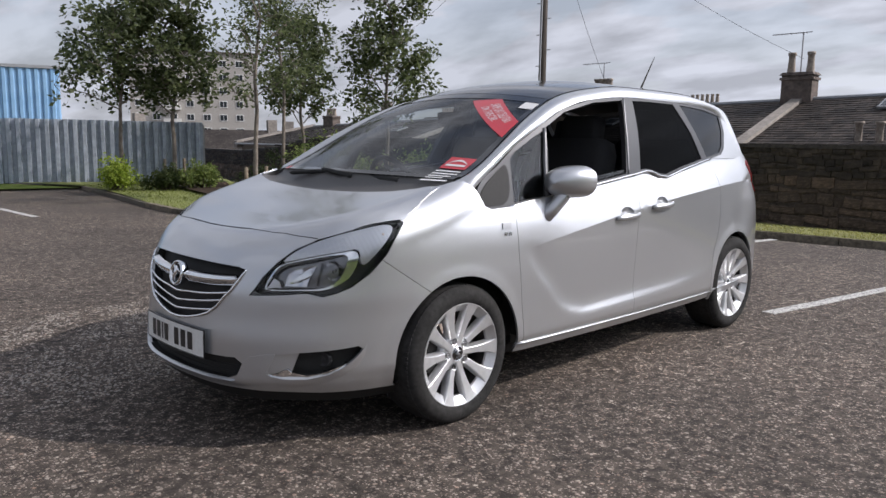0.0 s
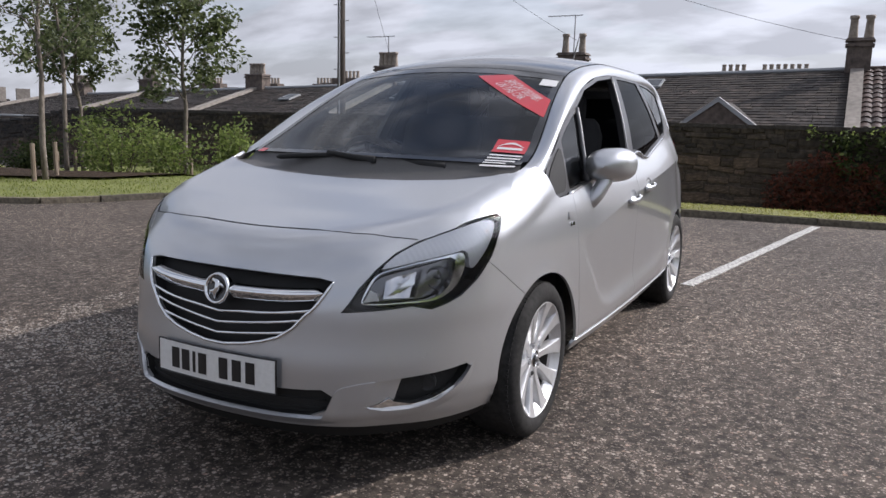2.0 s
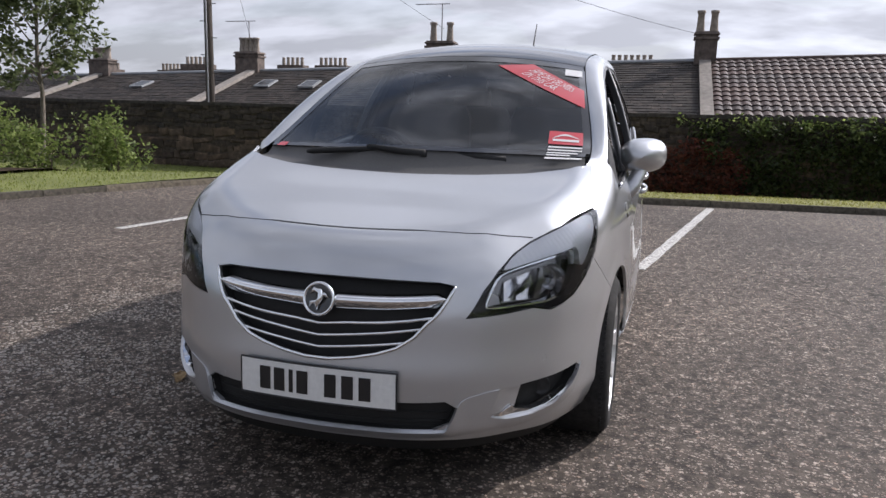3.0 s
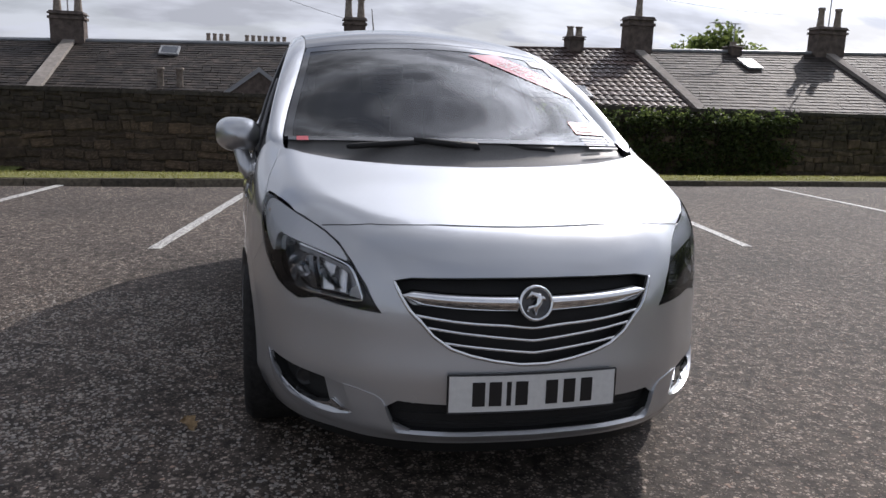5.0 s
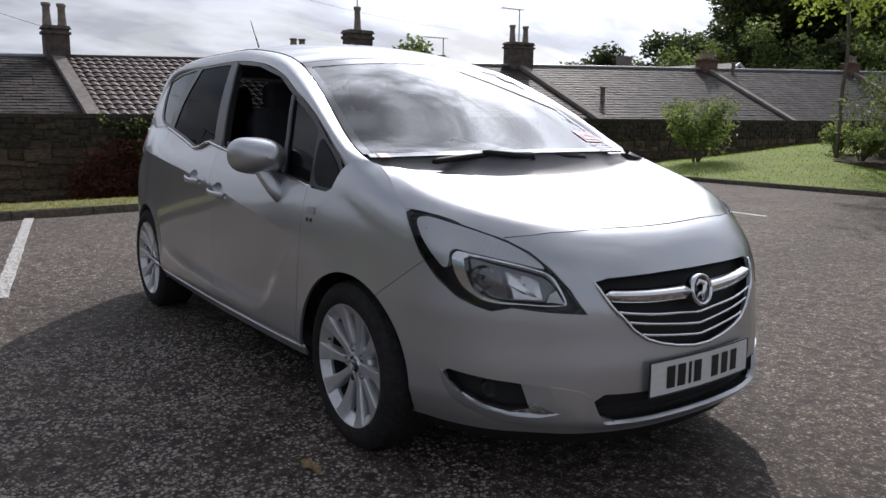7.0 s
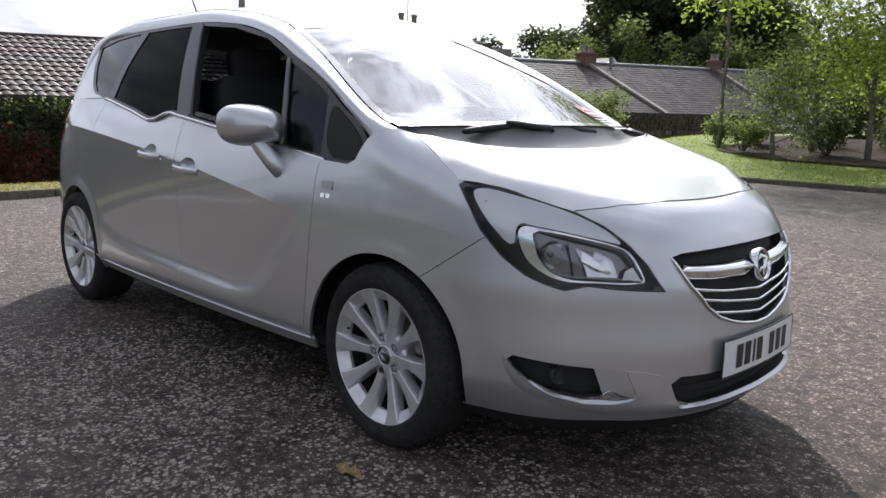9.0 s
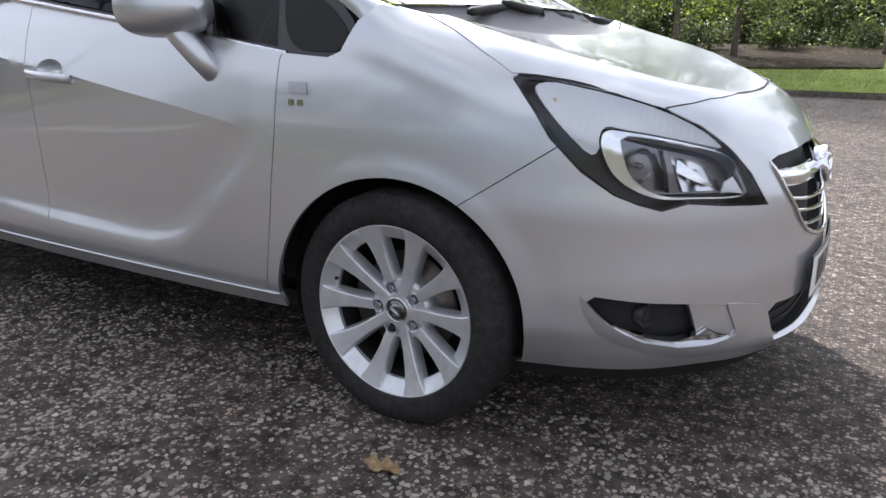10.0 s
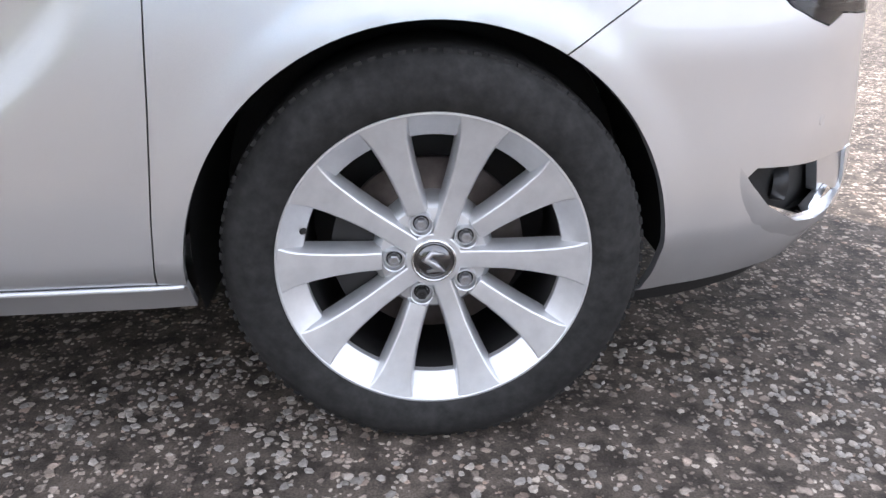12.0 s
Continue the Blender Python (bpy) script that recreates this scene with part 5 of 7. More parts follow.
# the edge of windscreen and roof, and their middle line, over a common parameter
RAIL = [(0, .06, .70, 1.035), (.12, -.164, .705, 1.09), (.25, -.40, .668, 1.215), (.36, -.65, .626, 1.345), (.45, -.907, .582, 1.462), (.55, -1.2, .575, 1.527), (.66, -1.6, .582, 1.562), (.80, -2.2, .59, 1.557), (.92, -2.62, .60, 1.515), (1, -2.86, .60, 1.468), (1.1, -3.08, .67, 1.13)]
SPINE = [(0, .13, 1.02), (.12, -.07, 1.105), (.25, -.32, 1.24), (.36, -.57, 1.378), (.45, -.845, 1.507), (.55, -1.15, 1.577), (.66, -1.6, 1.617), (.80, -2.2, 1.615), (.92, -2.66, 1.572), (1, -2.98, 1.515), (1.1, -3.26, 1.15)]
rail_x = curve_through([(r[0], r[1]) for r in RAIL])
rail_y = curve_through([(r[0], r[2]) for r in RAIL])
rail_z = curve_through([(r[0], r[3]) for r in RAIL])
spine_x = curve_through([(r[0], r[1]) for r in SPINE])
spine_z = curve_through([(r[0], r[2]) for r in SPINE])


def eased(f):
    """The windscreen's stretch as one even curve, without ripples."""
    ts = np.linspace(0, .50, 60)
    c = np.polyfit(ts, f(ts), 3)
    return lambda t: np.polyval(c, t) * (1 - fade(.43, .50, t)) + f(t) * fade(.43, .50, t)


rail_x, rail_y, rail_z, spine_x, spine_z = (eased(f) for f in (rail_x, rail_y, rail_z, spine_x, spine_z))


def canopy(t, u, off=0.0):
    """Windscreen (t to .45), roof and rear window; u is -1 to 1 across."""
    t, u = np.asarray(t, float), np.asarray(u, float)
    k = u * u
    x = spine_x(t) + (rail_x(t) - spine_x(t)) * k
    z = spine_z(t) + (rail_z(t) - spine_z(t)) * k
    p = np.stack([x, rail_y(t) * u, z], -1)
    if np.any(off):
        e = 1e-3
        a, b = canopy(t + e, u) - p, canopy(t, u + e) - p
        n = np.cross(b, a)
        n = n / np.maximum(np.linalg.norm(n, axis=-1, keepdims=True), 1e-12)
        n = n * np.where(n[..., 2:3] < 0, -1, 1)
        p = p + n * np.asarray(off)[..., None]
    return p


# ---- the car: panels cut out of those surfaces ----
def area_of(poly):
    return 0.5 * sum(a[0] * b[1] - b[0] * a[1] for a, b in zip(poly, poly[1:] + poly[:1]))


def shrink(poly, d):
    """The polygon moved inwards by d."""
    if area_of(poly) < 0:
        poly = poly[::-1]
    out = []
    for i, p in enumerate(poly):
        a, b = Vector(poly[i - 1]), Vector(poly[(i + 1) % len(poly)])
        p = Vector(p)
        d1, d2 = (p - a), (b - p)
        if d1.length < 1e-9 or d2.length < 1e-9:
            out.append(tuple(p))
            continue
        d1.normalize(), d2.normalize()
        n1, n2 = Vector((-d1.y, d1.x)), Vector((-d2.y, d2.x))
        n = n1 + n2
        if n.length < 1e-6:
            n = n1.copy()
        n.normalize()
        out.append(tuple(p + n * d / max(0.35, n.dot(n1))))
    return out


def resample(poly, step, closed=True):
    out = []
    ends = poly[1:] + poly[:1] if closed else poly[1:]
    for a, b in zip(poly, ends):
        n = max(1, int(math.ceil(math.hypot(b[0] - a[0], b[1] - a[1]) / step)))
        out += [(a[0] + (b[0] - a[0]) * i / n, a[1] + (b[1] - a[1]) * i / n) for i in range(n)]
    if not closed:
        out.append(poly[-1])
    return out


def rounded(poly, rounds=2, closed=True):
    """Corner cutting, for outlines that flow."""
    for _ in range(rounds):
        q = []
        ends = poly[1:] + poly[:1] if closed else poly[1:]
        for a, b in zip(poly, ends):
            q += [(a[0] * .75 + b[0] * .25, a[1] * .75 + b[1] * .25), (a[0] * .25 + b[0] * .75, a[1] * .25 + b[1] * .75)]
        poly = q if closed else [poly[0]] + q + [poly[-1]]
    return poly


def in_poly(poly, pts):
    x, y = pts[:, 0], pts[:, 1]
    hit = np.zeros(len(pts), bool)
    for (x1, y1), (x2, y2) in zip(poly, poly[1:] + poly[:1]):
        if y1 == y2:
            continue
        c = ((y1 > y) != (y2 > y)) & (x < (x2 - x1) * (y - y1) / (y2 - y1) + x1)
        hit ^= c
    return hit


CORE = np.array((-1.2, 0.0, 0.7))


def panel(name, outer, surf, material, parent, label="", holes=(), step=.025, rim=.012, gap=.0012, mirror=False, inward=False, ridge=()):
    """A skin panel: outline and holes in the surface's two coordinates, filled with triangles,
    lifted onto the surface, with its edges turned inwards."""
    outer = shrink(outer, gap) if gap else (outer if area_of(outer) > 0 else outer[::-1])
    holes = [h if area_of(h) < 0 else h[::-1] for h in holes]
    loops = [resample(outer, step)] + [resample(h, step) for h in holes]
    pts, edges = [], []
    for lp in loops:
        n0 = len(pts)
        pts += lp
        edges += [(n0 + i, n0 + (i + 1) % len(lp)) for i in range(len(lp))]
    crest = set()
    if len(ridge):
        line = np.array(ridge)
        ok = in_poly(loops[0], line)
        for h in loops[1:]:
            ok &= ~in_poly(h, line)
        edge_pts = np.array(pts)
        ok &= np.array([np.min(((edge_pts - q) ** 2).sum(1)) > .004 ** 2 for q in line])
        last = None
        for q, good in zip(line, ok):
            if good:
                pts.append(tuple(q))
                crest.add((round(q[0], 5), round(q[1], 5)))
                if last is not None:
                    edges.append((last, len(pts) - 1))
            last = len(pts) - 1 if good else None
    border = np.array(pts)
    lo, hi = border.min(0), border.max(0)
    gx, gy = np.arange(lo[0], hi[0], step), np.arange(lo[1], hi[1], step * .87)
    cand = np.array([(x + (step / 2 if j % 2 else 0), y) for j, y in enumerate(gy) for x in gx]) if len(gx) and len(gy) else np.zeros((0, 2))
    if len(cand):
        ok = in_poly(loops[0], cand)
        for h in loops[1:]:
            ok &= ~in_poly(h, cand)
        cand = cand[ok]
    if len(cand):
        far = np.ones(len(cand), bool)
        for i in range(0, len(cand), 400):
            d = np.min(((cand[i:i + 400, None] - border[None]) ** 2).sum(-1), 1)
            far[i:i + 400] = d > (.55 * step) ** 2
        cand = cand[far]
    allp = [Vector(p) for p in pts] + [Vector(p) for p in cand]
    vs, _, fs, origv, _, _ = delaunay_2d_cdt(allp, edges, [], 0, 1e-7)
    P2 = np.array([(v.x, v.y) for v in vs])
    F = np.array([f for f in fs if len(f) == 3])
    cen = P2[F].mean(1)
    ok = in_poly(loops[0], cen)
    for h in loops[1:]:
        ok &= ~in_poly(h, cen)
    F = F[ok]
    # no slivers along straight edges
    e0, e1 = P2[F[:, 1]] - P2[F[:, 0]], P2[F[:, 2]] - P2[F[:, 0]]
    twice = np.abs(e0[:, 0] * e1[:, 1] - e0[:, 1] * e1[:, 0])
    longest = np.maximum(np.maximum((e0**2).sum(1), (e1**2).sum(1)), ((e1 - e0) ** 2).sum(1))
    F = F[twice > .02 * longest]
    P3 = surf(P2[:, 0], P2[:, 1])
    fn = np.cross(P3[F[:, 1]] - P3[F[:, 0]], P3[F[:, 2]] - P3[F[:, 0]])
    c3 = P3[F].mean(1)
    if (np.sum((c3 - CORE) * fn) < 0) != inward:
        F = F[:, ::-1]
        fn = -fn
    N = np.zeros_like(P3)
    for k in range(3):
        np.add.at(N, F[:, k], fn)
    N /= np.maximum(np.linalg.norm(N, axis=1, keepdims=True), 1e-12)
    verts, faces = [tuple(p) for p in P3], [tuple(int(i) for i in f) for f in F]
    seen = {}
    for f in faces:
        for a, b in zip(f, f[1:] + f[:1]):
            seen[(a, b)] = 1
    rimmed = [(a, b) for (a, b) in seen if (b, a) not in seen]
    sharp = {tuple(sorted(e)) for e in rimmed}
    if rim:
        back = {}
        for a, b in rimmed:
            for i in (a, b):
                if i not in back:
                    back[i] = len(verts)
                    verts.append(tuple(P3[i] - N[i] * rim))
            faces.append((b, a, back[a], back[b]))
    if mirror:
        verts = [(x, -y, z) for x, y, z in verts]
        faces = [f[::-1] for f in faces]
    me = mesh_of(name, verts, faces, True)
    for e in me.edges:
        if tuple(sorted(e.vertices)) in sharp or (crest and all(i < len(P2) and (round(P2[i, 0], 5), round(P2[i, 1], 5)) in crest for i in e.vertices)):
            e.use_edge_sharp = True
    return part(name, me, material, parent, label)


def both(name, *args, **kw):
    """The same panel for the left and the right side."""
    return [panel(name, *args, **kw), panel(name, *args, mirror=True, **kw)]


def strip(fn, us, vs, flip=False):
    return Build().grid(fn, us, vs, flip)


# ---- the car: materials ----
def mat_paint():
    a = Mat("silver_paint", (0.6, 0.605, 0.61), 0.36, 0.80, 0.5, 1.0)
    fl = a.noise(2600, 1)
    a.rough(a.noise(1100, 2), 0.29, 0.38)
    c = a.mix(1.0, a.ramp(fl, [(0.3, (0.465, 0.475, 0.49)), (0.7, (0.59, 0.60, 0.615))]), a.ramp(a.noise(3, 3), [(0.3, (0.97, 0.97, 0.97)), (0.7, (1.02, 1.02, 1.02))]), "MULTIPLY")
    a.p.inputs["Coat Roughness"].default_value = 0.045
    a.p.inputs["Coat IOR"].default_value = 1.6
    a.color(c)
    return a.m


def mat_clear(name, tint, gloss=0.0, ior=1.45):
    """A pane: see-through, tinted, with a Fresnel sheen."""
    m = bpy.data.materials.new(name)
    m.use_nodes = True
    nt = m.node_tree
    nt.nodes.clear()
    out, mx = nt.nodes.new("ShaderNodeOutputMaterial"), nt.nodes.new("ShaderNodeMixShader")
    tr, gl, fr = nt.nodes.new("ShaderNodeBsdfTransparent"), nt.nodes.new("ShaderNodeBsdfGlossy"), nt.nodes.new("ShaderNodeFresnel")
    tr.inputs[0].default_value = (*tint, 1)
    gl.inputs["Roughness"].default_value = gloss
    fr.inputs[0].default_value = ior
    nt.links.new(fr.outputs[0], mx.inputs[0]), nt.links.new(tr.outputs[0], mx.inputs[1]), nt.links.new(gl.outputs[0], mx.inputs[2]), nt.links.new(mx.outputs[0], out.inputs[0])
    return m


SILVER = mat_paint()
CHROME = Mat("chrome", (0.82, 0.83, 0.84), 0.07, 1.0).m
GLOSSBLACK = Mat("gloss_black", (0.012, 0.012, 0.013), 0.08, 0.0, 0.5, 0.6).m
PLASTIC = mat_noise("black_plastic", [(0.3, (0.014, 0.014, 0.014)), (0.7, (0.026, 0.026, 0.026))], 400, 0.6, 2, 0.15, 0.001, spec=0.22)
COWLGREY = mat_noise("cowl_plastic", [(0.3, (0.06, 0.058, 0.057)), (0.7, (0.10, 0.097, 0.094))], 260, 0.42, 3, 0.2, 0.001)
RUBBER = mat_noise("tyre_rubber", [(0.3, (0.017, 0.0165, 0.016)), (0.7, (0.034, 0.033, 0.0325))], 45, 0.85, 5, 0.1, 0.001, scale2=6, var=(0.8, 1.25), spec=0.15)
ALLOY = mat_noise("alloy_silver", [(0.3, (0.58, 0.585, 0.595)), (0.7, (0.68, 0.685, 0.695))], 30, 0.36, 4, 0.0, 0, metal=0.65, coat=0.5)
DISC = mat_noise("brake_steel", [(0.3, (0.14, 0.11, 0.095)), (0.7, (0.30, 0.26, 0.24))], 18, 0.45, 5, 0.1, 0.002, metal=0.8)
DARKMETAL = Mat("dark_metal", (0.026, 0.025, 0.025), 0.55, 0.3).m
BOLT = Mat("bolt_steel", (0.42, 0.42, 0.43), 0.35, 0.9).m
SCREEN_GLASS = mat_clear("windscreen_glass", (0.52, 0.57, 0.56), 0.0, 1.78)
TINTED = mat_clear("tinted_glass", (0.30, 0.33, 0.33), 0.0, 1.38)
PRIVACY = mat_clear("privacy_glass", (0.05, 0.055, 0.06), 0.0, 1.08)
REARSIDE = mat_clear("rear_side_glass", (0.10, 0.11, 0.12), 0.0, 1.45)
LENS = mat_clear("lamp_lens", (0.93, 0.94, 0.95), 0.0, 1.42)
SATIN = Mat("lamp_satin", (0.80, 0.80, 0.81), 0.28, 0.35).m
PLEAT = Mat("lamp_pleat", (0.70, 0.70, 0.71), 0.20, 0.95).m
LAMPDARK = Mat("lamp_housing", (0.05, 0.05, 0.053), 0.25, 0.4).m
FOGGLASS = Mat("fog_lamp_glass", (0.025, 0.025, 0.026), 0.35, 0.0, 0.3, 0.0).m
REFLECTOR = Mat("lamp_reflector", (0.78, 0.79, 0.80), 0.12, 1.0).m
LAMPTRAY = Mat("lamp_tray", (0.20, 0.20, 0.205), 0.2, 0.8).m
LAMPGREY = Mat("lamp_grey", (0.30, 0.30, 0.31), 0.25, 0.7).m
AMBER = Mat("amber_bulb", (0.80, 0.58, 0.40), 0.2, 0.0, 0.5).m
TRIM = mat_noise("dark_trim", [(0.3, (0.02, 0.02, 0.021)), (0.7, (0.034, 0.034, 0.036))], 120, 0.6, 3, 0.1, 0.001)
CLOTH = mat_noise("seat_cloth", [(0.3, (0.018, 0.018, 0.02)), (0.7, (0.04, 0.04, 0.043))], 300, 0.9, 3, 0.3, 0.002)
RED = Mat("red_vinyl", (0.46, 0.022, 0.032), 0.35, coat=0.6).m
WHITE = Mat("white_vinyl", (0.58, 0.58, 0.58), 0.45).m
PLATEWHITE = mat_noise("plate_white", [(0.3, (0.66, 0.66, 0.64)), (0.7, (0.74, 0.74, 0.72))], 60, 0.35, 3, 0.0, 0)
PLATEINK = Mat("plate_ink", (0.015, 0.015, 0.016), 0.35).m
TAILRED = Mat("tail_lamp_red", (0.35, 0.01, 0.015), 0.12, 0.0, 0.5, 1.0).m
MIRRORGLASS = Mat("mirror_glass", (0.9, 0.9, 0.9), 0.02, 1.0).m
PILLAR = Mat("pillar_black", (0.03, 0.029, 0.03), 0.32, 0.0, 0.4, 0.15).m
POSTGREY = Mat("post_grey", (0.16, 0.16, 0.165), 0.4, 0.5).m
FRAMEGREY = Mat("brightwork", (0.62, 0.62, 0.63), 0.22, 1.0).m

car = thing("car", (0, 0, 0), "silver five-door compact people carrier with stickers on the windscreen", "car")


def XZ(x, z):
    return (s_of(x), z)


# outlines on the skin
HEAD = [(.462, .624), (.61, .632), (.70, .640), (.766, .626), (.82, .640), (.88, .662), (.958, .713), (1.031, .783), (1.068, .838), (1.133, .920),
        (1.028, .919), (.884, .893), (.742, .857), (.652, .815), (.578, .762), (.519, .708)]
GRILLE = [(.0, .478), (.16, .500), (.28, .541), (.369, .639), (.415, .702), (.440, .737), (.20, .742), (-.20, .742), (-.440, .737), (-.415, .702), (-.369, .639), (-.28, .541), (-.16, .500)]
LOWER = [(-.404, .272), (-.2, .270), (0, .270), (.2, .270), (.404, .272), (.448, .370), (.26, .362), (-.26, .362), (-.448, .370)]
FOG = [(.942, .428), (.875, .357), (.785, .311), (.70, .293), (.60, .292), (.535, .308), (.56, .390), (.62, .396), (.70, .404), (.80, .412)]


def arch(wx, a0, a1, n=28, r=.350):
    return [XZ(wx + r * math.cos(radians(a0 + (a1 - a0) * i / n)), .31 + r * math.sin(radians(a0 + (a1 - a0) * i / n))) for i in range(n + 1)]


def seam_v(s, x):
    """Height coordinate at which the skin at s reaches the given x."""
    vs = np.linspace(.75, 1.2, 400)
    return float(vs[np.argmin(np.abs(skin(np.full(400, s), vs)[:, 0] - x))])


NOSE_SEAM = [(s, seam_v(s, x)) for s, x in ((0, .70), (.1, .697), (.2, .690), (.3, .684), (.4, .680), (.5, .670), (.58, .653), (.65, .630))] + [(.738, .859)]
half = [(0, .235), (.4, .235), (.7, .230), (.9, .227), (s_of(.325), .226)] + arch(0, -13, 59.5, 18) + [(1.012, .7655)] + HEAD[6::-1] + HEAD[:11:-1] + [(.738, .859)] + NOSE_SEAM[::-1][1:]
BUMPER = half + [(-s, v) for s, v in half[::-1] if s > 1e-6]
bumper = panel("front_bumper", BUMPER, skin, SILVER, car, holes=(rounded(GRILLE, 1), rounded(LOWER, 1), rounded(FOG, 1), [(-s, v) for s, v in rounded(FOG, 1)]), step=.022)

# bonnet: top surface inside its seams, plan coordinates
def bonnet_surf(x, y):
    x, y = np.asarray(x, float), np.asarray(y, float)
    ra, rb, rp = shoulder(ONX)
    base = np.clip(top_z(np.asarray(OX) - ONX * ra, np.maximum(OY - ONY * ra, 0)) - rb, .5, 2)
    w = np.clip(ONX, 0, 1) ** 1.5
    ed = FRONT_DX(base) * w + SIDE_DY(base) * (1 - w)
    ex, ey = OX + ONX * ed, OY + ONY * ed
    near = OS < s_of(-.5)
    ex, ey, ra, rb, rp = ex[near], ey[near], ra[near], rb[near], rp[near]
    drop = []
    for px, py in zip(x, np.abs(y)):
        k = int(np.argmin(np.hypot(ex - px, ey - py) - ra))
        q = max(1 - math.hypot(ex[k] - px, ey[k] - py) / ra[k], 0)
        drop.append(rb[k] * (1 - (1 - q ** rp[k]) ** (1 / rp[k])))
    drop = np.array(drop)
    crown = .006 * np.clip(1 - (y / .6) ** 2, 0, 1) * fade(.53, .30, x)
    return np.stack([x, y, top_z(x, np.abs(y)) - drop + crown], -1)


def seam_points(pairs):
    return [tuple(skin(np.array([s]), np.array([v]))[0][:2]) for s, v in pairs]


BONNET_SIDE = [(.738, .859), (.884, .893), (1.028, .919), (1.133, .923), (1.217, .978), (1.31, 1.044), (1.392, 1.087)]
front_edge = [(x, y) for x, y in seam_points(NOSE_SEAM)]
side_edge = seam_points(BONNET_SIDE)[1:]
rear_edge = [(.035, .70), (.075, .64), (.115, .5), (.135, .3), (.145, .0)]
bh = front_edge + side_edge + rear_edge
BONNET = bh + [(x, -y) for x, y in bh[::-1] if y > 1e-6]
bonnet = panel("bonnet", BONNET, bonnet_surf, SILVER, car, step=.03, gap=.0025)

# black tube added along the nose seam, standing in for the gap's shade
shut = [(-s, v) for s, v in NOSE_SEAM[::-1]] + NOSE_SEAM[1:]
shut = resample(shut, .02, False)
part("shut_line_seal", Build().tube(skin_off(np.array([q[0] for q in shut]), np.array([q[1] for q in shut]), np.full(len(shut), -.0022)), .0034, 6).mesh("shut_line_seal", True), PLASTIC, car, "thin black seal along the bonnet edge")

# inner flange that carries the bonnet edge
FLANGE_LINE = [(1.125, .917)] + BONNET_SIDE[4:] + [XZ(-.05, 1.088)]
both_flange = [(s + .009, v - .011) for s, v in FLANGE_LINE] + [(s - .009, v + .011) for s, v in FLANGE_LINE[::-1]]

# wings, doors, quarters
WING = [HEAD[7], HEAD[8], HEAD[9]] + BONNET_SIDE[4:] + [XZ(-.08, 1.085), XZ(-.128, 1.03), XZ(-.150, .985), XZ(-.165, .955), XZ(-.20, .940), XZ(-.340, .947), XZ(-.346, .93), XZ(-.346, .84), XZ(-.349, .74), XZ(-.368, .55), XZ(-.385, .40), XZ(-.393, .303)] + arch(0, 181, 59.5, 30) + [(1.012, .7655)]
wings = both("front_wing", WING, skin, SILVER, car, step=.022)
both("wing_flange", both_flange, lambda s, v: skin_off(s, v, np.full(np.shape(s), -.0022)), SILVER, car, step=.02, rim=0, gap=0)
BELT = [(-.340, .947), (-.60, .980), (-1.0, 1.028), (-1.33, 1.066), (-1.395, 1.072)]
BSEAM = [(-1.395, 1.072), (-1.385, .98), (-1.365, .85), (-1.345, .6), (-1.33, .40), (-1.325, .305)]
ell = lambda cx, cz, a, b, n=20: [XZ(cx + a * math.cos(k * math.tau / n), cz + b * math.sin(k * math.tau / n)) for k in range(n)]
CREASE = [XZ(x, float(CREASE_Z(x))) for x in np.linspace(-.44, -3.12, 150)]
FDOOR = [XZ(*p) for p in BELT] + [XZ(*p) for p in BSEAM[1:]] + [XZ(-.9, .303), XZ(-.393, .303), XZ(-.385, .40), XZ(-.368, .55), XZ(-.349, .74), XZ(-.346, .84), XZ(-.346, .93)]
CUP_F, CUP_R = ell(-1.245, .868, .062, .032), ell(-1.615, .908, .060, .032)
both("front_door", FDOOR, skin, SILVER, car, holes=(CUP_F,), step=.020, ridge=CREASE)
RBELT = [(-1.395, 1.072), (-1.52, 1.088), (-1.58, 1.084), (-1.66, 1.058), (-1.75, 1.050), (-1.95, 1.088), (-2.25, 1.135), (-2.36, 1.148)]
RSEAM = [(-2.36, 1.148), (-2.385, 1.05), (-2.40, .9), (-2.40, .78), (-2.365, .66), (-2.31, .57), (-2.275, .46), (-2.262, .305)]
RDOOR = [XZ(*p) for p in RBELT] + [XZ(*p) for p in RSEAM[1:]] + [XZ(*p) for p in BSEAM[::-1][:-1]]
both("rear_door", RDOOR, skin, SILVER, car, holes=(CUP_R,), step=.020, ridge=CREASE)
QUARTER = [XZ(*p) for p in RSEAM] + [XZ(-2.292, .303)] + arch(-2.644, 178.5, -12, 36) + [XZ(-3.02, .24), XZ(-3.10, .24), XZ(-3.14, .62), XZ(-3.12, 1.0), XZ(-3.08, 1.155), XZ(-2.8, 1.165), XZ(-2.5, 1.16)]
quarters = both("rear_quarter", QUARTER, skin, SILVER, car, step=.022, ridge=CREASE)
TAIL_H = [XZ(-3.10, .24), (S_END - .2, .24), (S_END, .24), (S_END, 1.19), (S_END - .3, 1.19), XZ(-3.08, 1.155), XZ(-3.12, 1.0), XZ(-3.14, .62)]
both("tailgate", TAIL_H, skin, SILVER, car, step=.04)
LAMP = [XZ(-3.04, 1.10), XZ(-3.10, 1.13), XZ(-3.22, 1.09), XZ(-3.26, .92), XZ(-3.18, .90), XZ(-3.10, 1.0)]
both("tail_lamp", LAMP, lambda s, v: skin_off(s, v, np.full(np.shape(s), .006)), TAILRED, car, step=.03, gap=0)
SILL = [XZ(-.352, .300), XZ(-.346, .258), XZ(-1.3, .254), XZ(-2.288, .258), XZ(-2.288, .300)]


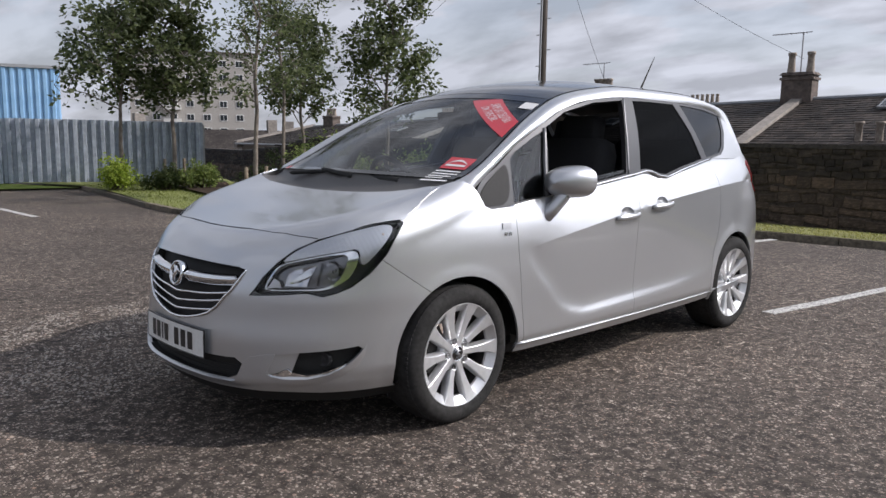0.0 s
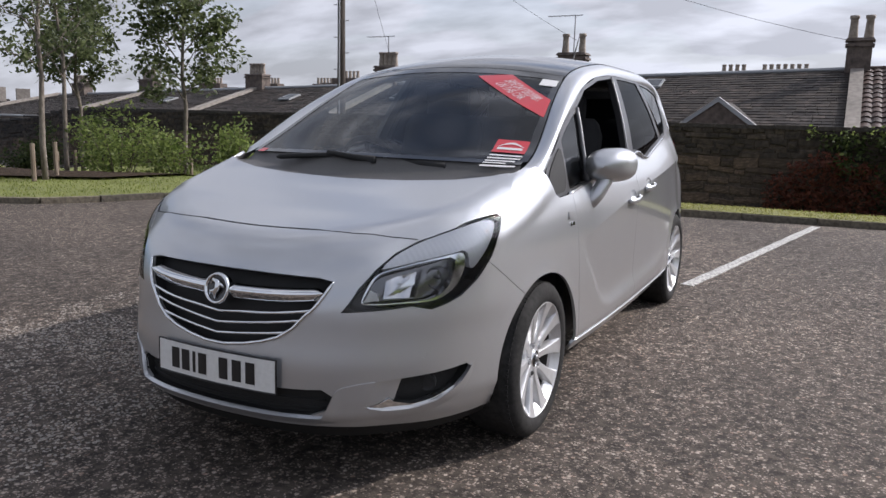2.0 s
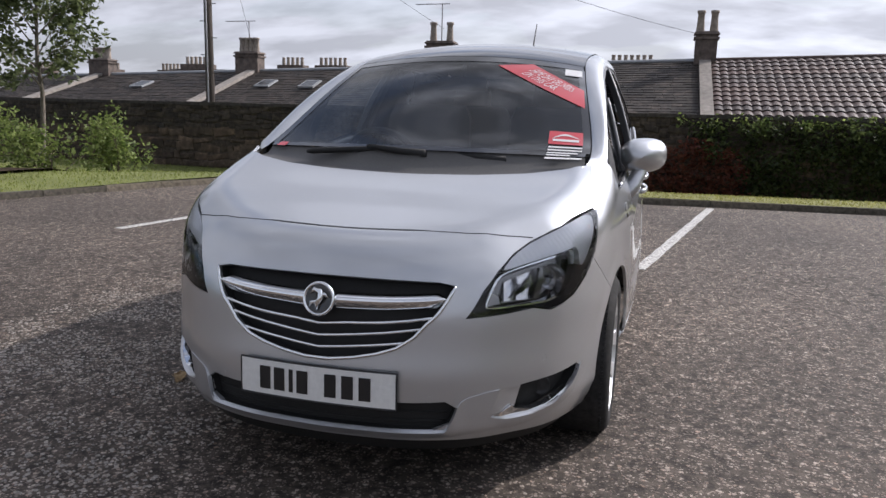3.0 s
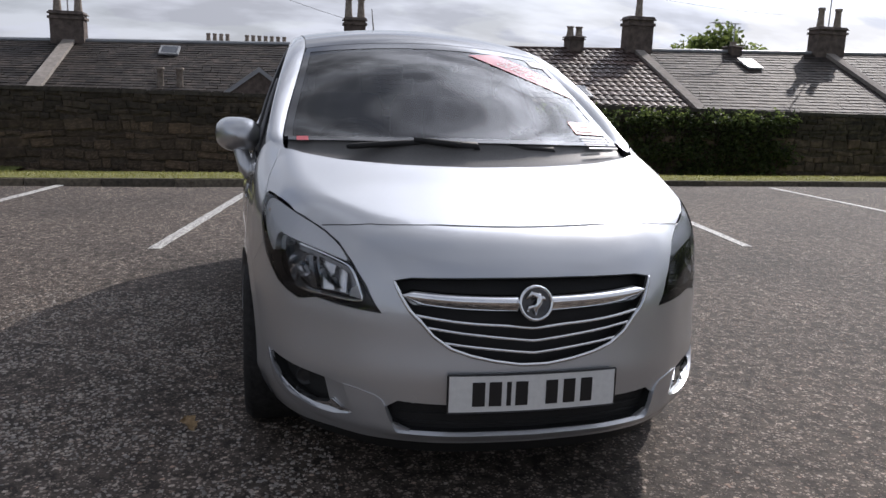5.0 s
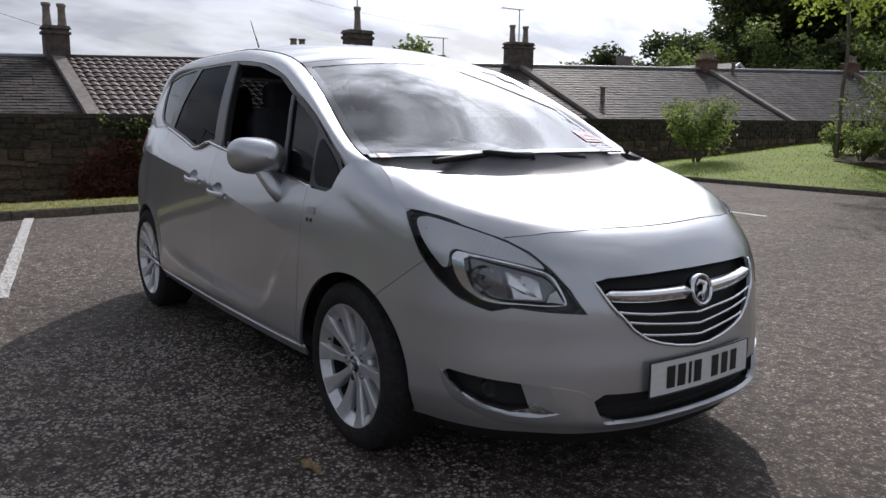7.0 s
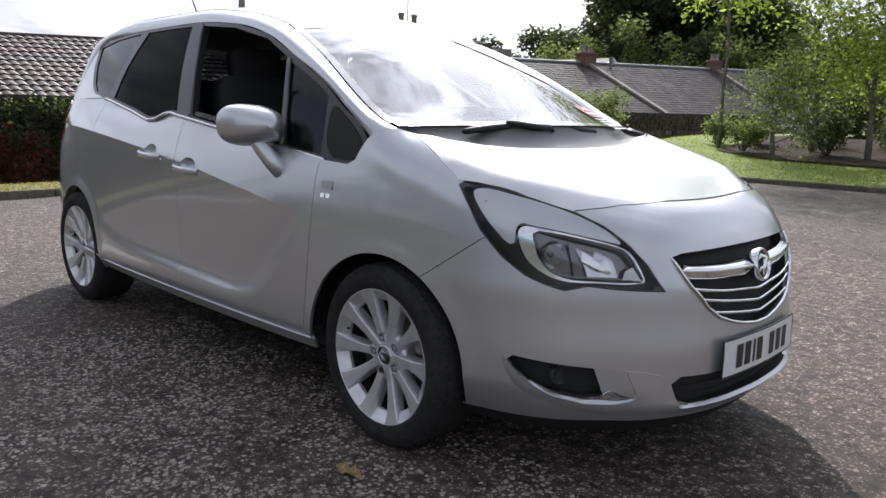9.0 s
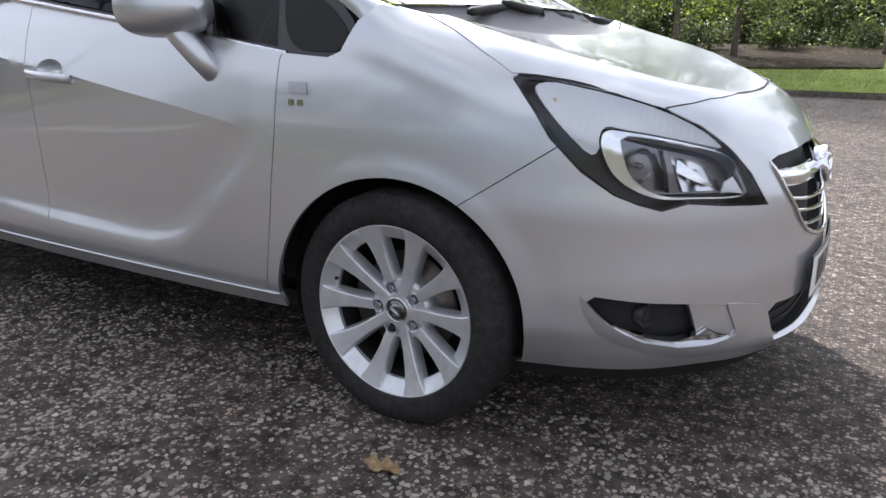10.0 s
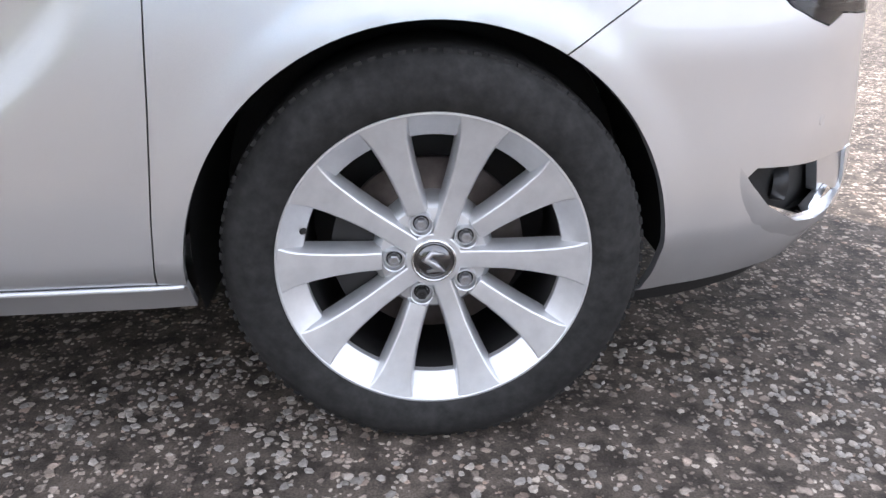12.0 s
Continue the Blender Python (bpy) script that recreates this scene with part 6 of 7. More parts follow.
def sill_surf(s, v):
    """The sill runs on straight below the flared arches."""
    x = np.interp(np.abs(s), OS, OX)
    flare = sum(.0045 * (1 - fade(.358, .410, np.hypot(x - wx, np.asarray(v) - .31))) for wx in (0, -2.644))
    return skin_off(s, v, -.9 * flare + .004)


both("sill", SILL, sill_surf, SILVER, car, step=.03, gap=0)
for sg in (1, -1):
    line = [sill_surf(np.array([s_of(-.356 - 1.925 * i / 40)]), np.array([.299]))[0] for i in range(41)]
    part("sill_trim", Build().tube([(p[0], p[1] * sg, p[2]) for p in line], .0055, 8).mesh("sill_trim", True), SILVER, car, "bright moulded edge along the sill")

# greenhouse: window frames, panes
TOPLINE = [(-.205, 1.075), (-.30, 1.122), (-.455, 1.218), (-.684, 1.322), (-.905, 1.414), (-1.19, 1.474), (-1.5, 1.500), (-1.8, 1.500), (-2.1, 1.497), (-2.5, 1.483), (-2.76, 1.447)]
FRAME = [(-.135, .99), (-.150, .955), (-.20, .935), (-.355, .942)] + [(x, z - .008) for x, z in BELT[1:-1]] + [(x, z - .008) for x, z in RBELT] + [(-2.58, 1.163), (-2.66, 1.20), (-2.74, 1.32), (-2.775, 1.44)] + TOPLINE[::-1] + [(-.16, 1.03)]
SAIL = [(-.155, .990), (-.170, .962), (-.205, .949), (-.352, .957), (-.385, 1.150), (-.30, 1.105), (-.205, 1.045)]
QUARTERLIGHT = [(-.378, .960), (-.595, .985), (-.688, 1.295), (-.60, 1.262), (-.455, 1.195), (-.408, 1.165)]
FOPEN = [(-.632, .989), (-1.0, 1.036), (-1.325, 1.074), (-1.37, 1.20), (-1.43, 1.352), (-1.492, 1.482), (-1.19, 1.456), (-.905, 1.396), (-.722, 1.315)]
RWIN = [(-1.478, 1.092), (-1.53, 1.098), (-1.60, 1.090), (-1.68, 1.068), (-1.755, 1.062), (-1.95, 1.100), (-2.25, 1.146), (-2.19, 1.307), (-2.085, 1.482), (-1.8, 1.486), (-1.605, 1.484), (-1.546, 1.298)]
RQ = [(-2.33, 1.155), (-2.555, 1.182), (-2.62, 1.225), (-2.70, 1.33), (-2.735, 1.43), (-2.5, 1.464), (-2.170, 1.480), (-2.26, 1.31)]
DPILLAR = [(-2.42, 1.150), (-2.575, 1.172), (-2.645, 1.21), (-2.735, 1.32), (-2.772, 1.445), (-2.82, 1.44), (-2.90, 1.34), (-3.02, 1.14), (-2.8, 1.14)]
gsurf = lambda o: (lambda x, z: green(x, z, o))
both('rear_pillar', DPILLAR, lambda x, z: green(x, z, .006), SILVER, car, 'silver rear pillar', step=.03, rim=.02, gap=0)
frames = both("window_frame", FRAME, gsurf(.004), PILLAR, car, "black window surround", holes=(QUARTERLIGHT, FOPEN, RWIN, RQ), step=.03, rim=.03, gap=0)
both("sail_panel", rounded(SAIL, 2), gsurf(.008), PLASTIC, car, "black triangular corner panel", step=.02, rim=.006, gap=0)
both("quarter_pane", QUARTERLIGHT, gsurf(-.001), TINTED, car, step=.05, rim=0, gap=-.004)
both("rear_door_pane", RWIN, gsurf(-.001), PRIVACY, car, "dark tinted glass", step=.05, rim=0, gap=-.004)
both("rear_quarter_pane", RQ, gsurf(-.001), REARSIDE, car, "dark tinted glass", step=.05, rim=0, gap=-.004)
# a lowered front pane just shows above the belt
both("front_door_pane", [(-.655, .995), (-1.0, 1.040), (-1.318, 1.078), (-1.325, 1.098), (-1.0, 1.062), (-.66, 1.018)], gsurf(-.004), TINTED, car, "lowered window pane", step=.05, rim=0, gap=0)
for sg in (1, -1):
    def on_green(pts, o, n=6):
        q = resample(pts, .04, False)
        return [(p[0], p[1] * sg, p[2]) for p in green(np.array([a for a, _ in q]), np.array([b for _, b in q]), o)]
    part("belt_trim", Build().tube(on_green([(x, z - .004) for x, z in BELT + RBELT[1:]], .012), .0085, 8).mesh("belt_trim", True), FRAMEGREY, car, "bright strip below the windows")
    part("window_post", Build().tube(on_green([(-.613, .985), (-.65, 1.15), (-.705, 1.308)], .006), .0105, 8).mesh("window_post", True), POSTGREY, car, "grey upright between the front panes")
    part("pillar_strip", Build().tube(on_green([(-1.345, 1.07), (-1.385, 1.20), (-1.44, 1.35), (-1.51, 1.49)], .004), .007, 8).mesh("pillar_strip", True), POSTGREY, car)

# pillars and roof rails: a rounded band between windscreen or roof edge and the window tops
LOWK = [(0, .05, .775, .985), (.06, -.08, .772, 1.0), (.12, -.17, .764, 1.052), (.25, -.44, 0, 1.212), (.36, -.68, 0, 1.322), (.45, -.905, 0, 1.414), (.55, -1.19, 0, 1.474), (.66, -1.6, 0, 1.502), (.80, -2.2, 0, 1.494), (.92, -2.66, 0, 1.462), (1.0, -2.80, 0, 1.40), (1.1, -2.98, 0, 1.14)]
low_x, low_z = curve_through([(k[0], k[1]) for k in LOWK]), curve_through([(k[0], k[3]) for k in LOWK])


def rail_band(t, f):
    a = np.array((rail_x(t), rail_y(t), rail_z(t)))
    b = green(low_x(t), low_z(t), .006)
    d = b - a
    out = np.array((0.15, 0.75, 0.62))
    g = min(t / .085, 1.0)          # the foot of the pillar runs in under the wing
    return a + d * f + out * (.032 * math.sin(math.pi * f) ** .8) * g * (.6 if t < .1 else 1 - .5 * fade(.30, .55, t)) - out * .03 * (1 - g) * min(1.0, 4 * f)


for sg in (1, -1):
    ts = [i / 60 * 1.08 for i in range(61)]
    b = strip(lambda f, t: tuple(rail_band(t, f) * (1, sg, 1)), [0, .06, .15, .3, .45, .6, .75, .88, 1.0], ts, sg < 0)
    part("roof_rail", b.mesh("roof_rail", True), SILVER, car, "silver windscreen pillar and roof rail")
    b = strip(lambda f, t: tuple((rail_band(t, f) - np.array((.01, .022, .018))) * (1, sg, 1)), [0, .3, .6, 1.0], ts[6:52], sg > 0)
    part("pillar_lining", b.mesh("pillar_lining", True), TRIM, car)


def canopy_part(name, t0, t1, u0, u1, material, label="", nt=18, nu=30, off=0.0):
    b = strip(lambda u, t: tuple(canopy(t, u, off)), [u0 + (u1 - u0) * i / nu for i in range(nu + 1)], [t0 + (t1 - t0) * i / nt for i in range(nt + 1)])
    a, c_, d_ = (Vector(b.v[i]) for i in b.f[len(b.f) // 2][:3])
    if ((c_ - a).cross(d_ - a)).dot(a - Vector((-1.2, 0, .7))) < 0:
        b.f = [f[::-1] for f in b.f]
    return part(name, b.mesh(name, True), material, car, label)


canopy_part("windscreen", .088, .445, -.955, .955, SCREEN_GLASS, "large raked windscreen")
canopy_part("screen_border", .086, .104, -.97, .97, GLOSSBLACK, "black glass border", 3, 30, .002)
canopy_part("screen_border", .432, .452, -.985, .985, GLOSSBLACK, "", 3, 30, .002)
for sg in (1, -1):
    canopy_part("screen_border", .104, .432, sg * .945 if sg < 0 else .945, sg * .992, GLOSSBLACK, "", 18, 3, .002)
canopy_part("roof_panel", .452, .995, -.995, .995, GLOSSBLACK, "black panoramic glass roof", 40, 30, .003)
canopy_part("headliner", .452, .995, -.98, .98, TRIM, "", 12, 12, -.035)
canopy_part("rear_window", 1.0, 1.1, -.95, .95, PRIVACY, "dark tinted rear window", 8, 20)
part("roof_spoiler", strip(lambda u, t: tuple(canopy(np.array(1.0), np.array(u), .006) + np.array((-.17 * t, 0, -.015 - .03 * t))), [-.95 + 1.9 * i / 24 for i in range(25)], [-.2, 0, .5, 1]).mesh("roof_spoiler", True), SILVER, car)


# cowl, wipers
def cowl_pt(u, f):
    yy = .70 * u
    xr = float(np.interp(abs(yy), [0, .3, .5, .64, .70], [.145, .135, .115, .075, .035]))
    a = np.array((xr - .003, yy, float(top_z(xr, abs(yy))) - .006))
    b = canopy(.089, u * .97, -.004)
    return tuple(a + (b - a) * f + np.array((0, 0, -.026 * math.sin(math.pi * f) ** .7)))


part("cowl", strip(cowl_pt, [-1 + 2 * i / 40 for i in range(41)], [0, .06, .15, .28, .45, .62, .78, .9, 1.0]).mesh("cowl", True), COWLGREY, car, "dark plastic scuttle below the windscreen")


def wiper(tip, root_end, bow, pivot):
    """A blade parked in the scuttle, and the cranked arm that carries it."""
    root = new("wiper")
    root.parent = car
    tip, root_end, pivot = Vector(tip), Vector(root_end), Vector(pivot)
    n = 24
    pts = [root_end.lerp(tip, i / n) + Vector((0, 0, bow * math.sin(math.pi * i / n))) for i in range(n + 1)]
    part("blade", Build().tube(pts, [.007] + [.012] * (n - 1) + [.007], 8).mesh("blade", True), PLASTIC, root)
    mid = pts[n // 2] + Vector((.004, 0, .012))
    arm = [pivot, pivot + Vector((-.006, 0, .018)), pivot.lerp(mid, .4) + Vector((.006, 0, .008)), pivot.lerp(mid, .8) + Vector((.003, 0, .004)), mid]
    part("arm", Build().tube(arm, [.018, .016, .014, .012, .010], 8).mesh("arm", True), PLASTIC, root)


wiper((.004, -.470, 1.054), (-.054, .060, 1.074), .008, (-.008, .045, 1.048))
wiper((-.054, .366, 1.044), (-.033, -.170, 1.053), .010, (-.028, .375, 1.034))

# headlamps
def lamp_poly(d):
    return shrink(HEAD, d)


LAMP_TOP = [(1.078, .893), (1.066, .911), (1.02, .914), (.933, .900), (.861, .885), (.788, .866), (.716, .843), (.655, .812), (.600, .770), (.612, .767), (.718, .789), (.812, .804), (.871, .811), (.904, .818), (.921, .80), (.919, .756), (.940, .748), (.996, .800), (1.04, .845)]
LAMP_MAIN = [(.518, .650), (.588, .6465), (.677, .650), (.721, .649), (.778, .653), (.829, .670), (.879, .700), (.908, .748), (.917, .790), (.901, .812), (.865, .808), (.785, .797), (.718, .786), (.640, .769), (.579, .752), (.548, .714)]
LAMP_WELL = [(.529, .6565), (.588, .653), (.677, .656), (.753, .659), (.804, .675), (.841, .705), (.861, .753), (.868, .797), (.785, .789), (.705, .776), (.628, .760), (.588, .747), (.557, .709)]
for mir in (False, True):
    sg = -1 if mir else 1
    lamp = new("headlight")
    lamp.parent = car
    tagged(lamp, "swept-back headlight with black housing and chrome reflectors")
    panel("housing", lamp_poly(.004), lambda s, v: skin_off(s, v, np.full(np.shape(s), -.065)), LAMPDARK, lamp, step=.03, rim=-.06, gap=0, mirror=mir)
    panel("bezel", rounded(lamp_poly(.0015), 0), lambda s, v: skin_off(s, v, np.full(np.shape(s), -.004)), GLOSSBLACK, lamp, "black bezel", holes=(rounded(shrink(HEAD, .0035), 1),), step=.02, rim=.010, gap=0, mirror=mir)
    panel("upper_reflector", rounded(LAMP_TOP, 1), lambda s, v: skin_off(s, v, -.0055 + .0012 * np.abs(np.sin(np.asarray(s) * 150 + np.asarray(v) * 60))), SATIN, lamp, "fluted silver indicator reflector", step=.007, rim=.02, gap=0, mirror=mir)
    ring = rounded(LAMP_MAIN, 2)
    panel("lamp_ring", ring, lambda s, v: skin_off(s, v, -.008 - .008 * np.clip((np.asarray(s) - .80) / .09, 0, 1)), REFLECTOR, lamp, "chrome frame", holes=(rounded(shrink(LAMP_WELL, -.003), 1),), step=.012, rim=.030, gap=0, mirror=mir)
    panel("lamp_tray", shrink(ring, .008), lambda s, v: skin_off(s, v, np.full(np.shape(s), -.055)), LAMPTRAY, lamp, step=.03, rim=0, gap=0, mirror=mir)
    # pleated reflector and plain end plate inboard, round projector outboard
    panel("pleated_reflector", [(.606, .664), (.696, .664), (.728, .764), (.655, .750), (.618, .735)], lambda s, v: skin_off(s, v, -.046 + .004 * np.abs(np.sin((np.asarray(s) - .2 * np.asarray(v)) * 48)) + .22 * (.72 - np.asarray(v))), PLEAT, lamp, "pleated silver reflector", step=.006, rim=.008, gap=0, mirror=mir)
    panel("bulb_shield", [(.626, .680), (.640, .676), (.716, .716), (.712, .748), (.700, .742)], lambda s, v: skin_off(s, v, -.018 - .12 * (np.asarray(s) - .62)), REFLECTOR, lamp, "bright pointed bulb shield", step=.012, rim=.008, gap=0, mirror=mir)
    panel("divider", [(.712, .664), (.738, .664), (.756, .770), (.742, .768)], lambda s, v: skin_off(s, v, np.full(np.shape(s), -.020)), LAMPTRAY, lamp, "dark divider", step=.02, rim=.02, gap=0, mirror=mir)
    panel("end_plate", [(.534, .660), (.592, .657), (.584, .690), (.560, .705)], lambda s, v: skin_off(s, v, -.016 - .25 * (np.asarray(s) - .534)), SATIN, lamp, "bright end plate", step=.012, rim=.006, gap=0, mirror=mir)
    for k, (s, v, r) in enumerate(((.660, .700, .020), (.806, .722, .042))):
        c = skin_off(np.array([s]), np.array([v]), np.array([-.030]))[0]
        n = skin_off(np.array([s]), np.array([v]), np.array([.970]))[0] - c
        d = Vector((n[0] + .5, n[1] * .6, n[2] * .3)).normalized()
        bowl = Build().lathe([(-.035, .006), (-.030, r * .55), (-.018, r * .85), (-.008, r)], 24, "z")
        m = Matrix.Translation((c[0], c[1] * sg, c[2])) @ Vector((d.x, d.y * sg, d.z)).to_track_quat("Z", "Y").to_matrix().to_4x4()
        bowl.v = [tuple(m @ Vector(p)) for p in bowl.v]
        part("reflector", bowl.mesh("reflector", True), PLEAT, lamp)
        blb = Build().lathe([(-.03, .008), (-.012, .009), (-.004, .006), (-.002, .0005)], 12, "z")
        blb.v = [tuple(m @ Vector(p)) for p in blb.v]
        part("bulb", blb.mesh("bulb", True), LAMPGREY, lamp)
    c = skin_off(np.array([1.025]), np.array([.872]), np.array([-.010]))[0]
    ab = Build().lathe([(-.010, .007), (0, .007), (.006, .005), (.008, .0005)], 12, "y")
    ab.v = [(x + c[0], (y + c[1]) * sg, z + c[2]) for x, y, z in ab.v]
    part("indicator_bulb", ab.mesh("indicator_bulb", True), AMBER, lamp, "amber indicator bulb")
    lens = panel("lens", lamp_poly(.0012), lambda s, v: skin_off(s, v, np.full(np.shape(s), .001)), LENS, lamp, "clear lens", step=.02, rim=.008, gap=0, mirror=mir)

# grille
grille = new("grille")
grille.parent = car
tagged(grille, "black grille with chrome bars and round emblem")
panel("backing", shrink(rounded(GRILLE, 1), -.004), lambda s, v: skin_off(s, v, np.full(np.shape(s), -.045)), PLASTIC, grille, step=.04, rim=-.032, gap=0)


def along(fn, s0, s1, n, r, material, name, parent, sides=8, label=""):
    q = np.array([s0 + (s1 - s0) * i / n for i in range(n + 1)])
    v, o = fn(q)
    return part(name, Build().tube(skin_off(q, v, o), r, sides).mesh(name, True), material, parent, label)


for v0, w in ((.589, .366), (.552, .334), (.516, .285)):
    along(lambda q: (v0 + .090 * np.abs(q) + .095 * q * q, np.full(q.shape, -.004)), -w, w, 36, .0050, CHROME, "slat", grille)
lowb = [(s, v) for s, v in resample(rounded(GRILLE[8:] + GRILLE[:6], 1, False), .02, False)]
pp = skin_off(np.array([a for a, _ in lowb]), np.array([b for _, b in lowb]), np.full(len(lowb), .002))
part("chrome_edge", Build().tube(pp[1:-1], [.002, .004] + [.006] * (len(pp) - 6) + [.004, .002], 8).mesh("chrome_edge", True), CHROME, grille)


def wing_bar(sgn):
    rows = []
    for i in range(31):
        s = .05 + .352 * i / 30
        mid = .677 + .014 * (s / .4) ** 2
        hh = (.0225 - .001 * s / .4) * (1 if i < 27 else max(.12, 1 - ((i - 27) / 3.3) ** 2))
        rows.append([(s * sgn, mid + hh * math.cos(a), -.012 + .024 * min((1 - math.cos(a)) / .9, (1 + math.cos(a)) / 1.1)) for a in [math.pi * k / 8 for k in range(9)]])
    b = Build()
    pts = [p for r in rows for p in r]
    P = skin_off(np.array([p[0] for p in pts]), np.array([p[1] for p in pts]), np.array([p[2] for p in pts]))
    b.v = [tuple(p) for p in P]
    for j in range(30):
        for k in range(8):
            q = (j * 9 + k, j * 9 + k + 1, (j + 1) * 9 + k + 1, (j + 1) * 9 + k)
            b.f.append(q if sgn > 0 else q[::-1])
    part("wing_bar", b.mesh("wing_bar", True), CHROME, grille, "broad chrome bar")


wing_bar(1), wing_bar(-1)
c = skin_off(np.array([0.0]), np.array([.674]), np.array([.010]))[0]
em = Build().lathe([(-.02, .050), (.006, .054), (.014, .051), (.014, .046), (.006, .043)], 40, "z")
M = Matrix.Translation(c) @ Vector((1, 0, .22)).to_track_quat("Z", "Y").to_matrix().to_4x4()
em.v = [tuple(M @ Vector(p)) for p in em.v]
emblem = part("emblem", em.mesh("emblem", True), CHROME, grille, "round chrome emblem")
dk = Build().lathe([(.0, .0005), (.004, .02), (.005, .045)], 32, "z")
dk.v = [tuple(M @ Vector(p)) for p in dk.v]
part("emblem_disc", dk.mesh("emblem_disc", True), GLOSSBLACK, grille)
sw = Build().tube([M @ Vector(p) for p in ((-.030, .014, .008), (-.014, .028, .011), (.006, .022, .013), (.008, .002, .013), (-.004, -.016, .012), (-.002, -.034, .009))], [.003, .008, .010, .010, .008, .003], 8)
sw.tube([M @ Vector(p) for p in ((.006, .004, .010), (.020, .016, .012), (.032, .006, .009))], [.006, .007, .002], 8)
sw.tube([M @ Vector(p) for p in ((-.006, -.008, .010), (-.022, -.012, .011), (-.028, -.024, .008))], [.006, .006, .002], 8)
part("emblem_figure", sw.mesh("emblem_figure", True), CHROME, grille)

# lower intake, plate, fog lamps, sensors
panel("lower_intake", LOWER, lambda s, v: skin_off(s, v, np.full(np.shape(s), -.035)), PLASTIC, car, "black lower air intake", step=.04, rim=-.03, gap=0)
for v0 in (.297, .322):
    along(lambda q: (np.full(q.shape, v0), np.full(q.shape, -.033)), -.41, .41, 24, .004, PLASTIC, "intake_slat", car)
# the proud lip that wraps below the fog lamps, rises over the cheeks and runs on under the intake
lip_half = [(0, .2705), (.25, .2705), (.398, .272), (.404, .276), (.424, .312), (.440, .352), (.449, .366), (.470, .378), (.53, .391), (.575, .3945), (.566, .372), (.5385, .318), (.540, .310), (.56, .302), (.60, .2945), (.70, .2955), (.785, .3135), (.83, .334), (.875, .3595), (.915, .398), (.942, .430), (.962, .440),
            (.958, .405), (.935, .352), (.895, .308), (.84, .276), (.76, .254), (.66, .243), (.50, .237), (.40, .2345), (.2, .233), (0, .232)]
LIP_FOOT = [a for a, _ in lip_half[:21:-1]], [b_ for _, b_ in lip_half[:21:-1]]
lip = lip_half + [(-a, b_) for a, b_ in lip_half[::-1] if a > 1e-6]
panel("bumper_lip", lip, lambda s, v: skin_off(s, v, -.003 + (.0125 - .004 * fade(.6, .85, np.abs(s))) * (1 - .55 * fade(.41, .47, np.abs(s)) * fade(.64, .57, np.abs(s))) * fade(0, 1, (np.asarray(v) - np.interp(np.abs(s), LIP_FOOT[0], LIP_FOOT[1])) / (.042 + .02 * fade(.6, .85, np.abs(s)))) * fade(.97, .90, np.abs(s))), SILVER, car, "silver lip along the bottom of the bumper", step=.014, rim=.014, gap=0)
plate = new("number_plate")
plate.parent = car
tagged(plate, "white number plate with blanked dark characters")
us = [-.262 + .524 * i / 20 for i in range(21)]


def flat_skin(s, v, o):
    """The plate bends only a little."""
    p = skin_off(np.array([s]), np.array([v]), np.array([0.0]))[0]
    mid = skin_off(np.array([0.0]), np.array([.40]), np.array([0.0]))[0]
    return (mid[0] + o + .004 + (p[0] - mid[0]) * .75 * 1.0, s * .997, v)


part("board", strip(lambda s, v: flat_skin(s, v, .012), us, [.346, .400, .460]).mesh("board", True), PLATEWHITE, plate)
rim_b = Build()
for a, bq in (((-.262, .346), (.262, .346)), ((.262, .346), (.262, .460)), ((.262, .460), (-.262, .460)), ((-.262, .460), (-.262, .346))):
    rim_b.tube([flat_skin(a[0] + (bq[0] - a[0]) * i / 12, a[1] + (bq[1] - a[1]) * i / 12, .010) for i in range(13)], .0035, 6)
part("board_edge", rim_b.mesh("board_edge"), PLATEINK, plate)
for k, s in enumerate((-.172, -.122, -.081, -.042, .052, .108, .164)):
    hw = .019 if k not in (2,) else .007
    part("character_bar", strip(lambda a, b_: flat_skin(a, b_, .0135), [s - hw, s, s + hw], [.366, .403, .440]).mesh("character_bar"), PLATEINK, plate)
